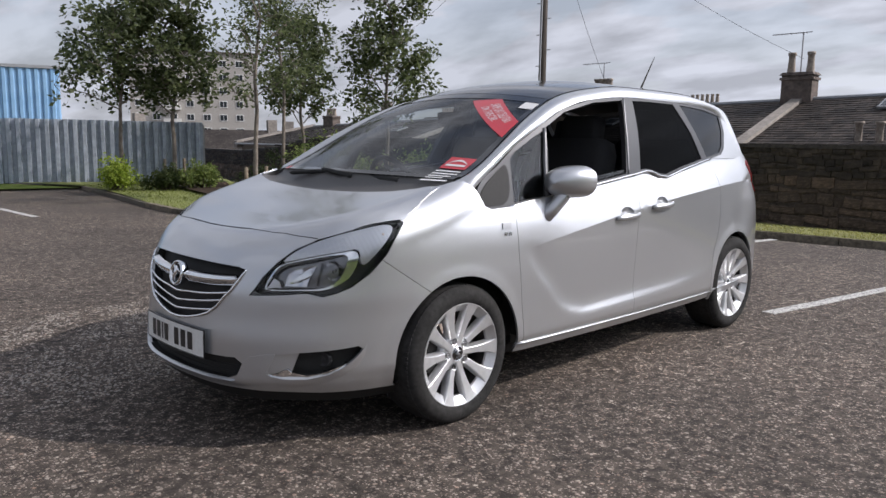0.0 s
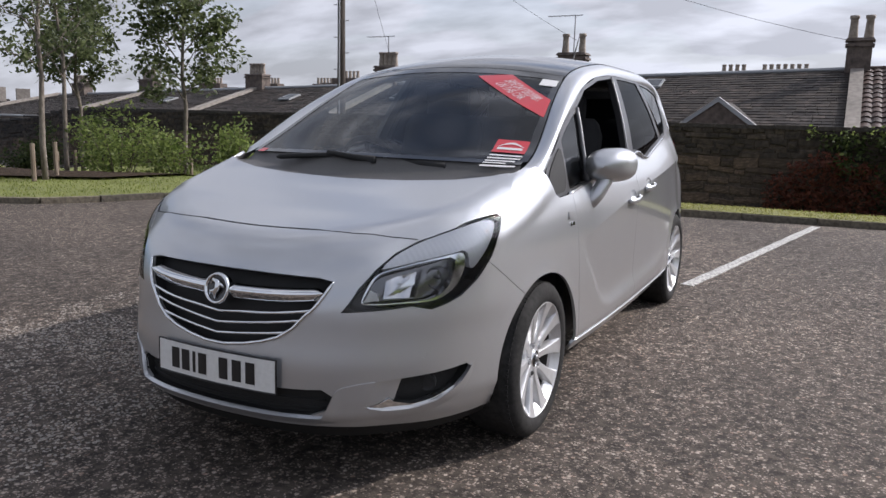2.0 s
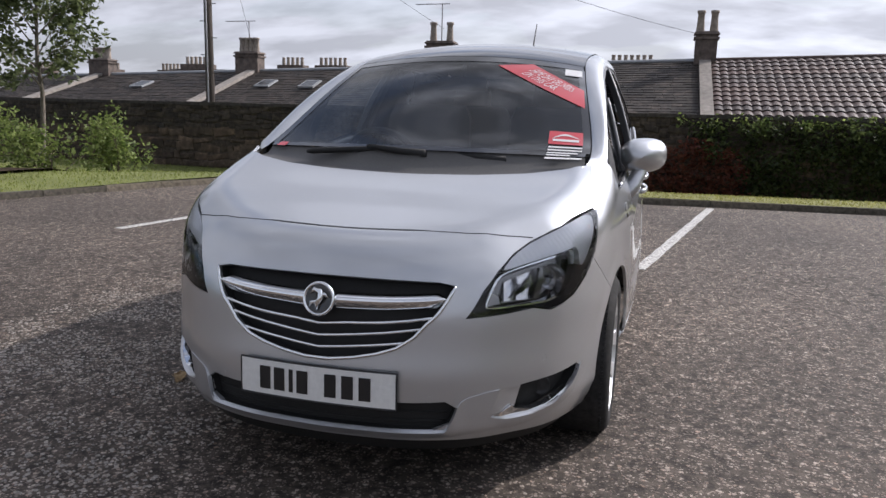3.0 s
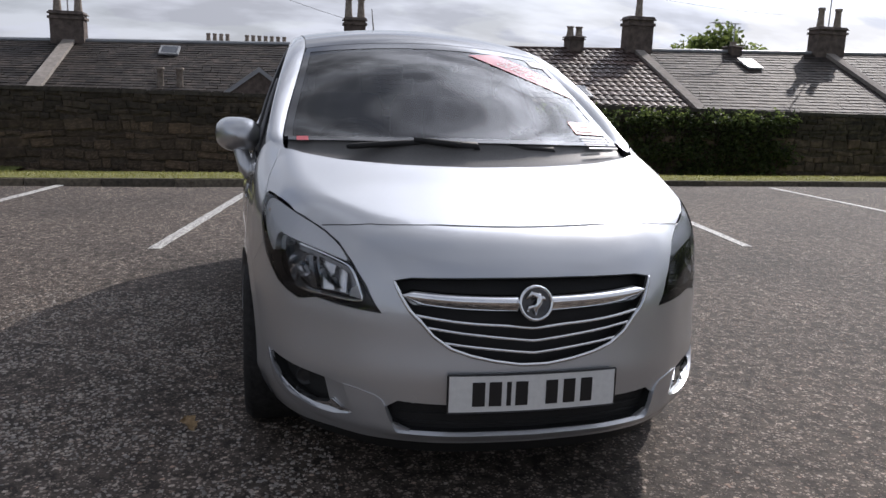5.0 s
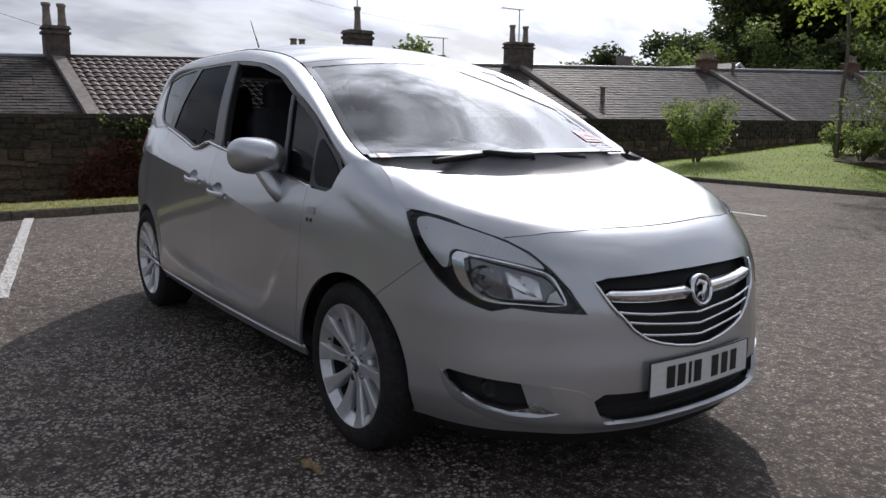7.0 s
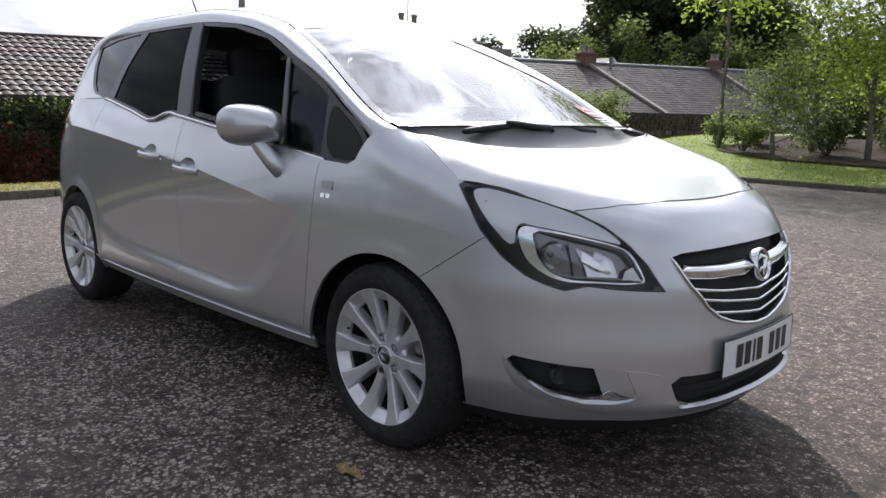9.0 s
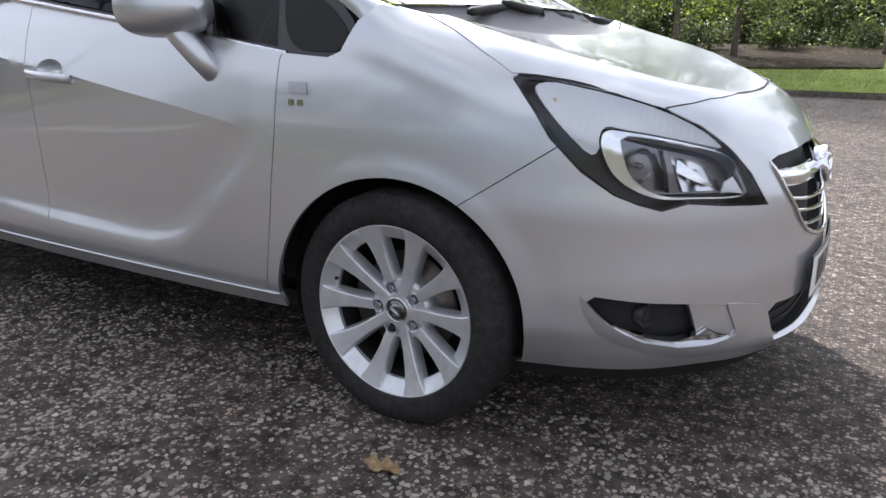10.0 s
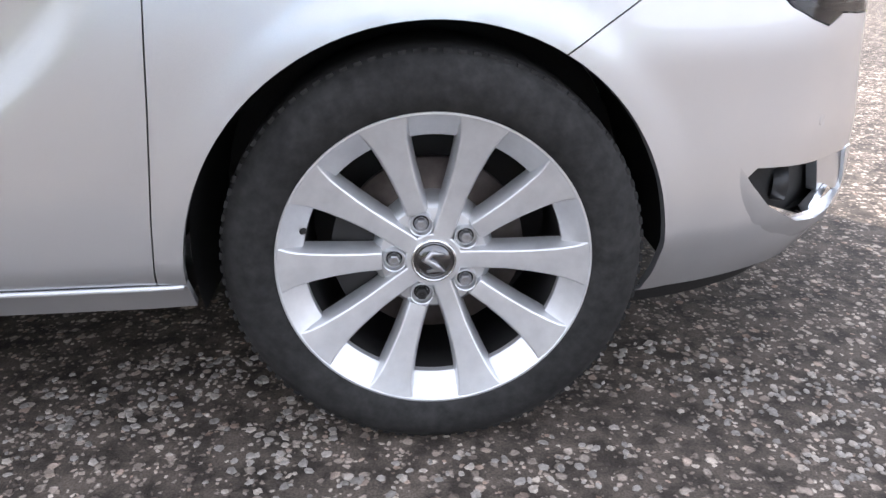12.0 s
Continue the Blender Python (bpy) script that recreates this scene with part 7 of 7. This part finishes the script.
for mir in (False, True):
    sg = -1 if mir else 1
    fog = new("fog_lamp_recess")
    fog.parent = car
    tagged(fog, "black fog lamp recess with chrome blade")
    panel("recess", FOG, lambda s, v: skin_off(s, v, np.full(np.shape(s), -.045)), PLASTIC, fog, step=.03, rim=-.042, gap=0, mirror=mir)
    blade = [(.86, .354), (.82, .326), (.76, .302), (.70, .291), (.60, .288), (.530, .303), (.585, .314), (.622, .333), (.640, .319), (.70, .3065), (.76, .316), (.82, .339)]
    panel("chrome_blade", blade, lambda s, v: skin_off(s, v, np.full(np.shape(s), -.0045)), CHROME, fog, "chrome blade", step=.012, rim=.02, gap=0, mirror=mir)
    cheek = [(.528, .304), (.550, .396), (.62, .402), (.672, .408), (.650, .350), (.640, .322), (.622, .335), (.585, .316)]
    panel("fog_cheek", cheek, lambda s, v: skin_off(s, v, -.003 - .018 * np.clip((np.asarray(s) - .56) / .11, 0, 1)), SILVER, fog, step=.012, rim=.02, gap=0, mirror=mir)
    c = skin_off(np.array([.765]), np.array([.365]), np.array([-.040]))[0]
    fl = Build().lathe([(-.02, .030), (.004, .031), (.004, .027), (.0, .024), (.003, .012), (.004, .0005)], 24, "z")
    m = Matrix.Translation((c[0], c[1] * sg, c[2])) @ Vector((1, .25 * sg, 0)).to_track_quat("Z", "Y").to_matrix().to_4x4()
    fl.v = [tuple(m @ Vector(p)) for p in fl.v]
    part("fog_lamp", fl.mesh("fog_lamp", True), FOGGLASS, fog)
    for s, v in ((.355, .375), (.74, .475)):
        c = skin_off(np.array([s]), np.array([v]), np.array([.0]))[0]
        n = skin_off(np.array([s]), np.array([v]), np.array([1.0]))[0] - c
        se = Build().lathe([(-.004, .0105), (.0002, .0105), (.0002, .0098), (-.0003, .0093), (-.0003, .0087), (.0001, .0081), (.0001, .0005)], 20, "z")
        m = Matrix.Translation((c[0], c[1] * sg, c[2])) @ Vector((n[0], n[1] * sg, n[2])).to_track_quat("Z", "Y").to_matrix().to_4x4()
        se.v = [tuple(m @ Vector(p)) for p in se.v]
        part("parking_sensor", se.mesh("parking_sensor"), SILVER, car)

# chin under the bumper
part("chin", strip(lambda s, f: tuple(skin_off(np.array([s]), np.array([.236 - .01 * f]), np.array([-.006 - .05 * f]))[0] + np.array((0, 0, -.07 * f))), [-1.13 + 2.26 * i / 60 for i in range(61)], [0, .5, 1]).mesh("chin", True), PLASTIC, car, "black plastic under-bumper")

# mirrors, handles, badges
for sg in (1, -1):
    mir = new("door_mirror")
    mir.parent = car
    tagged(mir, "silver door mirror on a stalk")
    C = Vector((-.668, .893, 1.052))

    def pod(a, b_):
        # a round the pod, b from the front nose to the rear rim
        r = math.sin(min(b_, 1.0) * math.pi / 2) ** .75
        yv, zv = math.cos(a), math.sin(a)
        p = 2.6
        k = (abs(yv) ** p + abs(zv) ** p) ** (-1 / p)
        return (C.x + .095 * math.cos(b_ * math.pi / 2) - .050 * b_ - .045 * yv * k * r, sg * (C.y + .106 * yv * k * r), C.z + (.080 if zv > 0 else .078) * zv * k * r + .004 * yv)

    part("mirror_shell", strip(pod, [k * math.tau / 36 for k in range(37)], [.001] + [i / 12 for i in range(1, 13)], sg < 0).mesh("mirror_shell", True), SILVER, mir)
    part("mirror_rim", strip(lambda a, f: (pod(a, 1.0)[0] - .012 * f, sg * (C.y + (pod(a, 1.0)[1] * sg - C.y) * (1 - .10 * f)), C.z + (pod(a, 1.0)[2] - C.z) * (1 - .12 * f)), [k * math.tau / 36 for k in range(37)], [0, .5, 1], sg < 0).mesh("mirror_rim", True), PLASTIC, mir)
    gl = Build()
    rim_pts = [pod(k * math.tau / 36, 1.0) for k in range(36)]
    gl.v = [(p[0] - .009, sg * C.y + (p[1] - sg * C.y) * .9, C.z + (p[2] - C.z) * .88) for p in rim_pts]
    gl.f = [tuple(range(36))]
    part("mirror_glass", gl.mesh("mirror_glass"), MIRRORGLASS, mir)
    part("mirror_stalk", Build().tube([(-.572, sg * .818, .872), (-.578, sg * .838, .885), (-.600, sg * .862, .925), (-.645, sg * .878, .975), (-.68, sg * .885, 1.02)], [.014, .032, .034, .034, .038], 14).mesh("mirror_stalk", True), SILVER, mir)
    for cx, cz in ((-1.245, .868), (-1.615, .908)):
        hd = new("door_handle")
        hd.parent = car
        n = 16
        ctl = [(cx + .112 - .224 * i / n, cz - .024 + .010 * (i / n) - .0) for i in range(n + 1)]
        pts = [skin_off(np.array([s_of(x)]), np.array([z]), np.array([.006 + .024 * math.sin(math.pi * i / n) ** .5]))[0] for i, (x, z) in enumerate(ctl)]
        hb = Build()
        for i, p in enumerate(pts):
            hb.v += [(p[0], (p[1] + .008 * math.sin(a)) * sg, p[2] + .0135 * math.cos(a)) for a in [k * math.tau / 10 for k in range(10)]]
        for i in range(n):
            for k in range(10):
                q = (i * 10 + k, i * 10 + (k + 1) % 10, (i + 1) * 10 + (k + 1) % 10, (i + 1) * 10 + k)
                hb.f.append(q if sg < 0 else q[::-1])
        hb.f += [tuple(range(10)), tuple(range(n * 10, n * 10 + 10))]
        part("grip", hb.mesh("grip", True), SILVER, hd)
        panel("cup", ell(cx, cz, .062, .032), lambda s, v: skin_off(s, v, -.022 * np.clip(1 - ((np.asarray(s) - s_of(cx)) / .062) ** 2 - ((np.asarray(v) - cz) / .032) ** 2, 0, 1) ** .6), SILVER, hd, step=.01, rim=0, gap=-.001, mirror=sg < 0)
    panel("badge", [(1.668, .848), (1.722, .848), (1.728, .876), (1.672, .876)], lambda s, v: skin_off(s, v, np.full(np.shape(s), .005)), BOLT, car, "small square chrome badge", step=.02, rim=.005, gap=0, mirror=sg < 0)
    for a in (1.676, 1.704):
        panel("badge_bar", [(a, .818), (a + .020, .818), (a + .021, .833), (a + .001, .833)], lambda s, v: skin_off(s, v, np.full(np.shape(s), .004)), CHROME, car, step=.02, rim=.004, gap=0, mirror=sg < 0)

# aerial on the roof
part("roof_aerial", Build().tube([(-2.70, 0, 1.575), (-2.74, 0, 1.605), (-2.935, 0, 1.88)], [.012, .008, .003], 8).mesh("roof_aerial", True), PLASTIC, car)

# underbody, arch liners, cabin
part("underbody", Build().box((-2.25, -.70, .20), (-.40, .70, .245)).box((-3.1, -.48, .20), (-2.25, .48, .245)).box((-.40, -.48, .20), (.62, .48, .245)).mesh("underbody"), PLASTIC, car)
for wx in (0, -2.644):
    for sg in (1, -1):
        ln = strip(lambda a, y: (wx + .362 * math.cos(a), y * sg, .31 + .362 * math.sin(a)), [radians(-4 + 198 * i / 72) for i in range(73)], [.50, .60, .70, .790], sg < 0)
        ln.add([(wx + .361 * math.cos(radians(a)), .502 * sg, .31 + .361 * math.sin(radians(a))) for a in range(-25, 206, 10)] + [(wx, .50 * sg, .24)], [(i, i + 1, 24) for i in range(23)])
        part("arch_liner", ln.mesh("arch_liner", True), PLASTIC, car, "black wheel arch liner")


def cabin():
    lay = lambda name, lo, hi: part(name, Build().box(lo, hi).mesh(name), TRIM, car)
    lay("cabin_floor", (-2.25, -.735, .26), (-.46, .735, .30)), lay("boot_floor", (-2.9, -.48, .26), (-2.254, .48, .30))
    for sg in (1, -1):
        lay("side_lining", (-2.25, min(.735 * sg, .775 * sg), .304), (-.46, max(.735 * sg, .775 * sg), .93))
        lay("boot_lining", (-2.9, min(.50 * sg, .72 * sg), .70), (-2.254, max(.50 * sg, .72 * sg), .93))
    lay("tailgate_lining", (-2.95, -.48, .304), (-2.904, .48, 1.1))
    lay("footwell_wall", (-.455, -.735, .3), (-.40, .735, .70)), lay("bulkhead", (-.40, -.735, .704), (-.05, .735, .93))
    dash = strip(lambda y, k: ((.02, -.18, -.36, -.50, -.56, -.52)[k], y, (1.0, 1.0, .985, .955, .90, .55)[k] + (.045 * math.exp(-((y + .37) / .2) ** 2) if k in (2, 3) else 0)), [-.72 + 1.44 * i / 24 for i in range(25)], list(range(6)), True)
    part("dashboard", dash.mesh("dashboard", True), TRIM, car, "dark dashboard")
    sw = Build()
    m = Matrix.Translation((-.66, -.37, .965)) @ Matrix.Rotation(radians(-65), 4, "Y")
    n = 32
    ring_pts = [m @ Vector((.185 * math.cos(k * math.tau / n), .185 * math.sin(k * math.tau / n), 0)) for k in range(n + 1)]
    sw.tube(ring_pts, .016, 8, False)
    for a in (0.0, math.pi, -math.pi / 2):
        sw.tube([m @ Vector((0, 0, -.02)), m @ Vector((.18 * math.cos(a + math.pi / 2), .18 * math.sin(a + math.pi / 2), 0))], .014, 6)
    part("steering_wheel", sw.mesh("steering_wheel", True), TRIM, car)
    part("interior_mirror", Build().box((-.80, -.12, 1.335), (-.775, .12, 1.40)).tube([(-.79, 0, 1.39), (-.80, 0, 1.46)], .01, 6).mesh("interior_mirror"), TRIM, car)


cabin()


def seat(x, y, w, name):
    root = new(name)
    root.parent = car

    def slab(m, sx, sy, sz, nm):
        b = Build()
        for k, zz in enumerate((-1, -.8, 0, .8, 1)):
            r = (.86, .97, 1, .97, .86)[k]
            b.v += [tuple(m @ Vector((sx * r * c, sy * r * s_, sz * zz))) for c, s_ in ((-1, -.7), (-.8, -1), (.8, -1), (1, -.7), (1, .7), (.8, 1), (-.8, 1), (-1, .7))]
        b.f = [tuple(range(8))[::-1], tuple(range(32, 40))] + [(j * 8 + i, j * 8 + (i + 1) % 8, (j + 1) * 8 + (i + 1) % 8, (j + 1) * 8 + i) for j in range(4) for i in range(8)]
        part(nm, b.mesh(nm, True), CLOTH, root)

    slab(Matrix.Translation((x, y, .55)), .26, w, .09, "cushion")
    slab(Matrix.Translation((x - .34, y, .90)) @ Matrix.Rotation(radians(-16), 4, "Y"), .075, w, .36, "backrest")
    slab(Matrix.Translation((x - .47, y, 1.30)) @ Matrix.Rotation(radians(-10), 4, "Y"), .05, min(w, .13), .09, "headrest")


seat(-1.05, .37, .25, "front_seat"), seat(-1.05, -.37, .25, "front_seat"), seat(-1.95, .36, .3, "rear_seat"), seat(-1.95, -.36, .3, "rear_seat")


# ---- wheels ----
CAPDARK = Mat("dark_chrome", (0.16, 0.16, 0.165), 0.18, 1.0).m


def crisp(name, build, material, parent, angle, label=""):
    """A smooth part that keeps its hard edges."""
    me = build.mesh(name, True)
    me.set_sharp_from_angle(angle=radians(angle))
    return part(name, me, material, parent, label)


def make_wheel(place, turn):
    root = new("wheel")
    root.parent = car
    root.matrix_basis = pose(*place, 0, 0, turn)
    tagged(root, "ten-spoke silver alloy wheel with low-profile tyre")
    prof = [(-.10, .220), (-.112, .240), (-.116, .265), (-.110, .290), (-.098, .306), (-.080, .3125), (-.045, .3145), (0, .315), (.045, .3145), (.078, .3120), (.0945, .304), (.107, .289), (.1135, .266), (.1115, .245), (.105, .2325), (.101, .2285), (.094, .219)]
    t = Build().lathe(prof, 72)
    t.v = [(x, y, max(z, -.3105)) for x, y, z in t.v]
    tyre = part("tyre", t.mesh("tyre", True), RUBBER, root, "black rubber tyre")
    tr = Build()
    for k in range(96):
        m = Matrix.Rotation(-k * math.tau / 96, 4, "Y")
        for y0, y1 in ((.070, .0885), (-.0885, -.070)):
            tr.box((.300, y0, -.0062), (.3118, y1, .0045), m)
    tr.v = [(x, y, max(z, -.3105)) for x, y, z in tr.v]
    tagged(part("tread_block", tr.mesh("tread_block"), RUBBER, root), kind="stuff")
    rim = Build().lathe([(.088, .2275), (.102, .2320), (.1060, .2308), (.1060, .2282), (.1025, .2262), (.0800, .1955), (.0765, .1930), (.066, .1925)], 96)
    crisp("rim", rim, ALLOY, root, 28, "silver alloy rim")
    part("barrel", Build().lathe([(.066, .1925), (.05, .1920), (-.09, .193), (-.10, .220)], 72).mesh("barrel", True), DARKMETAL, root, "dark inside of the rim")
    full = ((.024, .0135, .0765, .030), (.050, .0140, .0755, .030), (.080, .0140, .0770, .032), (.110, .0145, .0805, .034), (.145, .0172, .0860, .034), (.175, .0212, .0915, .032), (.196, .0252, .0960, .028), (.212, .0300, .1000, .022), (.2270, .0375, .1042, .014))
    for k in range(10):
        m = Matrix.Rotation(-k * math.tau / 10, 4, "Y")
        b = Build()
        rows = full if k % 2 else ((.0745, .0100, .0600, .016), (.0775, .0130, .0765, .031)) + full[2:]
        for r, w, y, d in rows:
            s1, s2 = .0030, .0055
            b.v += [tuple(m @ Vector(p)) for p in ((r, y - d - .004, -w - s2), (r, y - d * .75, -w - s2 * .92), (r, y - .0075, -w - s1), (r, y - .0012, -w), (r, y, -w + .0022), (r, y + .0004, 0), (r, y, w - .0022), (r, y - .0012, w), (r, y - .0075, w + s1), (r, y - d * .75, w + s2 * .92), (r, y - d - .004, w + s2))]
        n = 11
        for q in range(len(rows) - 1):
            for i in range(n - 1):
                b.f.append((q * n + i, (q + 1) * n + i, (q + 1) * n + i + 1, q * n + i + 1))
        b.f.append(tuple(range(n)))
        crisp("spoke", b, ALLOY, root, 24)
    hub = Build().lathe([(.01, .094), (.046, .092), (.058, .086), (.064, .080), (.0655, .072), (.0655, .044), (.0745, .0425), (.0760, .0405), (.0760, .0350), (.073, .0345), (.073, .0005)], 48)
    crisp("hub", hub, ALLOY, root, 28)
    ringp = Build().lathe([(.070, .0345), (.0785, .0342), (.0800, .0325), (.0795, .0305), (.076, .0298)], 40)
    part("cap_ring", ringp.mesh("cap_ring", True), CHROME, root, "chrome ring of the hub cap")
    cap = Build().lathe([(.072, .0302), (.0785, .0298), (.0795, .0270), (.0785, .0262), (.0785, .0250), (.0805, .0240), (.0820, .012), (.0824, .0005)], 40)
    capo = part("hub_cap", cap.mesh("hub_cap", True), CAPDARK, root, "dark chrome hub cap")
    fig = Build().tube([(-.016, .083, .012), (.003, .085, .015), (.013, .085, .005), (-.001, .086, -.003), (-.013, .085, -.010), (.011, .083, -.015)], [.002, .005, .006, .006, .005, .002], 8)
    part("cap_figure", fig.mesh("cap_figure", True), BOLT, capo)
    for k in range(5):
        a = radians(72 * k)
        x, z = .0592 * math.cos(a), .0592 * math.sin(a)
        sk = Build().lathe([(.060, .0190), (.0745, .0182), (.0765, .0172), (.0755, .0158), (.064, .0145), (.062, .0005)], 28)
        sk.v = [(px + x, py, pz + z) for px, py, pz in sk.v]
        crisp("bolt_seat", sk, ALLOY, root, 30)
        bc = Build().lathe([(.061, .0125), (.0665, .0122), (.0675, .0100)], 20)
        bc.v = [(px + x, py, pz + z) for px, py, pz in bc.v]
        part("bolt_collar", bc.mesh("bolt_collar", True), DARKMETAL, root)
        bt = Build().lathe([(.060, .0098), (.0765, .0096), (.0790, .0078), (.0790, .0050), (.0765, .0042), (.0765, .0005)], 6)
        bt.v = [(px + x, py, pz + z) for px, py, pz in bt.v]
        part("wheel_bolt", bt.mesh("wheel_bolt"), BOLT if k != 4 else DARKMETAL, root)
    vx, vz = .200 * math.cos(radians(16)), .200 * math.sin(radians(16))
    part("valve", Build().tube([(vx, .05, vz), (vx - .003, .085, vz - .001)], .005, 8).mesh("valve", True), PLASTIC, root)
    dsc = Build().lathe([(-.02, .0005), (-.018, .07), (.028, .072), (.030, .085), (.018, .086), (.018, .142), (.004, .142), (.004, .07)], 48)
    part("brake_disc", dsc.mesh("brake_disc", True), DISC, root)
    cal = Build().grid(lambda a, r: (r * math.cos(a), .038, r * math.sin(a)), [radians(-32 + 64 * i / 10) for i in range(11)], [.09, .155]).grid(lambda a, y: (.155 * math.cos(a), y, .155 * math.sin(a)), [radians(-32 + 64 * i / 10) for i in range(11)], [-.03, .038])
    part("caliper", cal.mesh("caliper", True), DARKMETAL, root)
    part("wheel_back", Build().lathe([(-.095, .205), (-.09, .12), (-.05, .0005)], 40).mesh("wheel_back", True), DARKMETAL, root)
    return root


make_wheel((0, .742, .31), 0)
make_wheel((0, -.742, .31), 180)
make_wheel((-2.644, .752, .31), 0)
make_wheel((-2.644, -.752, .31), 180)


# ---- stickers on the windscreen ----
def glass_patch(name, corner, material, parent, off=.0035, nu=12, nv=4, label=""):
    """A quad on the windscreen; corner gives (t, u) for two coordinates from 0 to 1."""
    b = Build()
    us, vs = [i / nu for i in range(nu + 1)], [i / nv for i in range(nv + 1)]
    b.grid(lambda a, c_: tuple(canopy(*(np.array(q) for q in corner(a, c_)), off)), us, vs)
    return part(name, b.mesh(name, True), material, parent, label)


def letters(body, box, corner, material, parent, off):
    """Words in the built-in font, laid onto the windscreen inside a box of the two coordinates."""
    cu = bpy.data.curves.new("words", "FONT")
    cu.body, cu.shear = body, 0.25
    ob = new("words", cu)
    me = bpy.data.meshes.new_from_object(ob.evaluated_get(bpy.context.evaluated_depsgraph_get()))
    bpy.data.objects.remove(ob)
    co = np.array([v.co for v in me.vertices])
    lo, hi = co.min(0), co.max(0)
    a0, b0, a1, b1 = box
    for v in me.vertices:
        f, g = a0 + (a1 - a0) * (v.co.x - lo[0]) / (hi[0] - lo[0]), b0 + (b1 - b0) * (v.co.y - lo[1]) / (hi[1] - lo[1])
        v.co = canopy(*(np.array(q) for q in corner(f, g)), off)
    me.materials.clear()
    return part("lettering", me, material, parent)


def band_corner(w, h):
    lo = (.418 + (.285 - .418) * w, .31 + (.972 - .31) * w)
    hi = (.432 + (.350 - .432) * w, .585 + (.978 - .585) * w)
    return (lo[0] + (hi[0] - lo[0]) * h, lo[1] + (hi[1] - lo[1]) * h)


band = glass_patch("delivery_sticker", band_corner, RED, car, nu=20, label="red diagonal sticker with white words")
letters("SAME DAY DELIVERY", (.20, .52, .86, .86), band_corner, WHITE, band, .0055)
letters("ON THIS CAR", (.24, .16, .66, .46), band_corner, WHITE, band, .0055)


def quad(t0, t1, u0, u1):
    return lambda a, b_: (t0 + (t1 - t0) * b_, u0 + (u1 - u0) * a)


glass_patch("permit_sticker", quad(.402, .428, .84, .972), WHITE, car, label="small white sticker")
tag = glass_patch("dealer_sticker", quad(.140, .192, .752, .948), RED, car, label="red and white windscreen sticker")
glass_patch("white_swoosh", lambda a, b_: (.160 + .007 * b_ * math.sin(a * math.pi) + .014 * math.sin(a * math.pi), .765 + .17 * a), WHITE, tag, .0055)
glass_patch("white_swoosh", lambda a, b_: (.151 + .009 * b_, .775 + .15 * a), WHITE, tag, .0055)
for k, (t0, ln) in enumerate(((.122, .19), (.108, .19), (.094, .17), (.082, .13), (.062, .20))):
    glass_patch("text_bar", quad(t0, t0 + (.006 if k < 4 else .010), .757, .757 + ln), WHITE, tag, .0055)
glass_patch("corner_sticker", quad(.082, .104, -.925, -.862), RED, car, label="small red sticker in the corner of the windscreen")


# ---- on the asphalt ----
def fallen_leaf():
    b = Build()
    n, m = 14, 6

    def pt(a, c_):
        w = .030 * math.sin(math.pi * min(max(a, .02), .98)) ** .7 * (1 + .28 * math.sin(a * 19))
        y = w * (2 * c_ - 1)
        x = (a - .5) * .088
        return (x, y, .006 + .020 * a * a + 3.2 * y * y * 4 + .006 * math.sin(a * 9 + c_ * 5))

    b.grid(pt, [i / n for i in range(n + 1)], [i / m for i in range(m + 1)])
    b.tube([(-.044, 0, .008), (-.062, .006, .004)], [.0016, .001], 5)
    ob = part("fallen_leaf", b.mesh("fallen_leaf", True), DRY_LEAF)
    ob.matrix_basis = pose(.115, -1.06, .001, 0, 0, 205)
    tagged(ob, "curled brown fallen leaf lying on the asphalt", "leaf")


fallen_leaf()


def chippings():
    """Loose and half-set stone chips where the camera comes close to the ground."""
    rnd = random.Random(17)
    b = Build()
    for _ in range(13000):
        x, y = rnd.uniform(-2.0, 1.9), rnd.uniform(-2.5, -.55)
        if (abs(x) < .16 or abs(x + 2.64) < .16) and y > -.88:
            continue
        if noise.noise((x * 3.2, y * 3.2, 4.0)) + rnd.uniform(-.35, .35) < -.08:
            continue
        r, h = rnd.uniform(.0045, .0115), rnd.uniform(.0012, .0036)
        n = rnd.choice((5, 6, 7))
        sq, ang = rnd.uniform(.55, 1.0), rnd.uniform(0, math.tau)
        c_, s_ = math.cos(ang), math.sin(ang)
        ring = []
        for k in range(n):
            a = k * math.tau / n + rnd.uniform(-.3, .3)
            px, py = r * math.cos(a) * rnd.uniform(.8, 1.1), r * sq * math.sin(a) * rnd.uniform(.8, 1.1)
            ring.append((px * c_ - py * s_, px * s_ + py * c_))
        tilt = rnd.uniform(-.12, .12)
        vs = [(x + p, y + q, -.0005) for p, q in ring] + [(x + p * .72, y + q * .72, h + p * tilt) for p, q in ring]
        b.add(vs, [tuple(range(n, 2 * n))] + [(k, (k + 1) % n, (k + 1) % n + n, k + n) for k in range(n)])
    tagged(part("chippings", b.mesh("chippings"), CHIP), "pale grey stone chips set in the asphalt", "gravel", kind="stuff")


chippings()
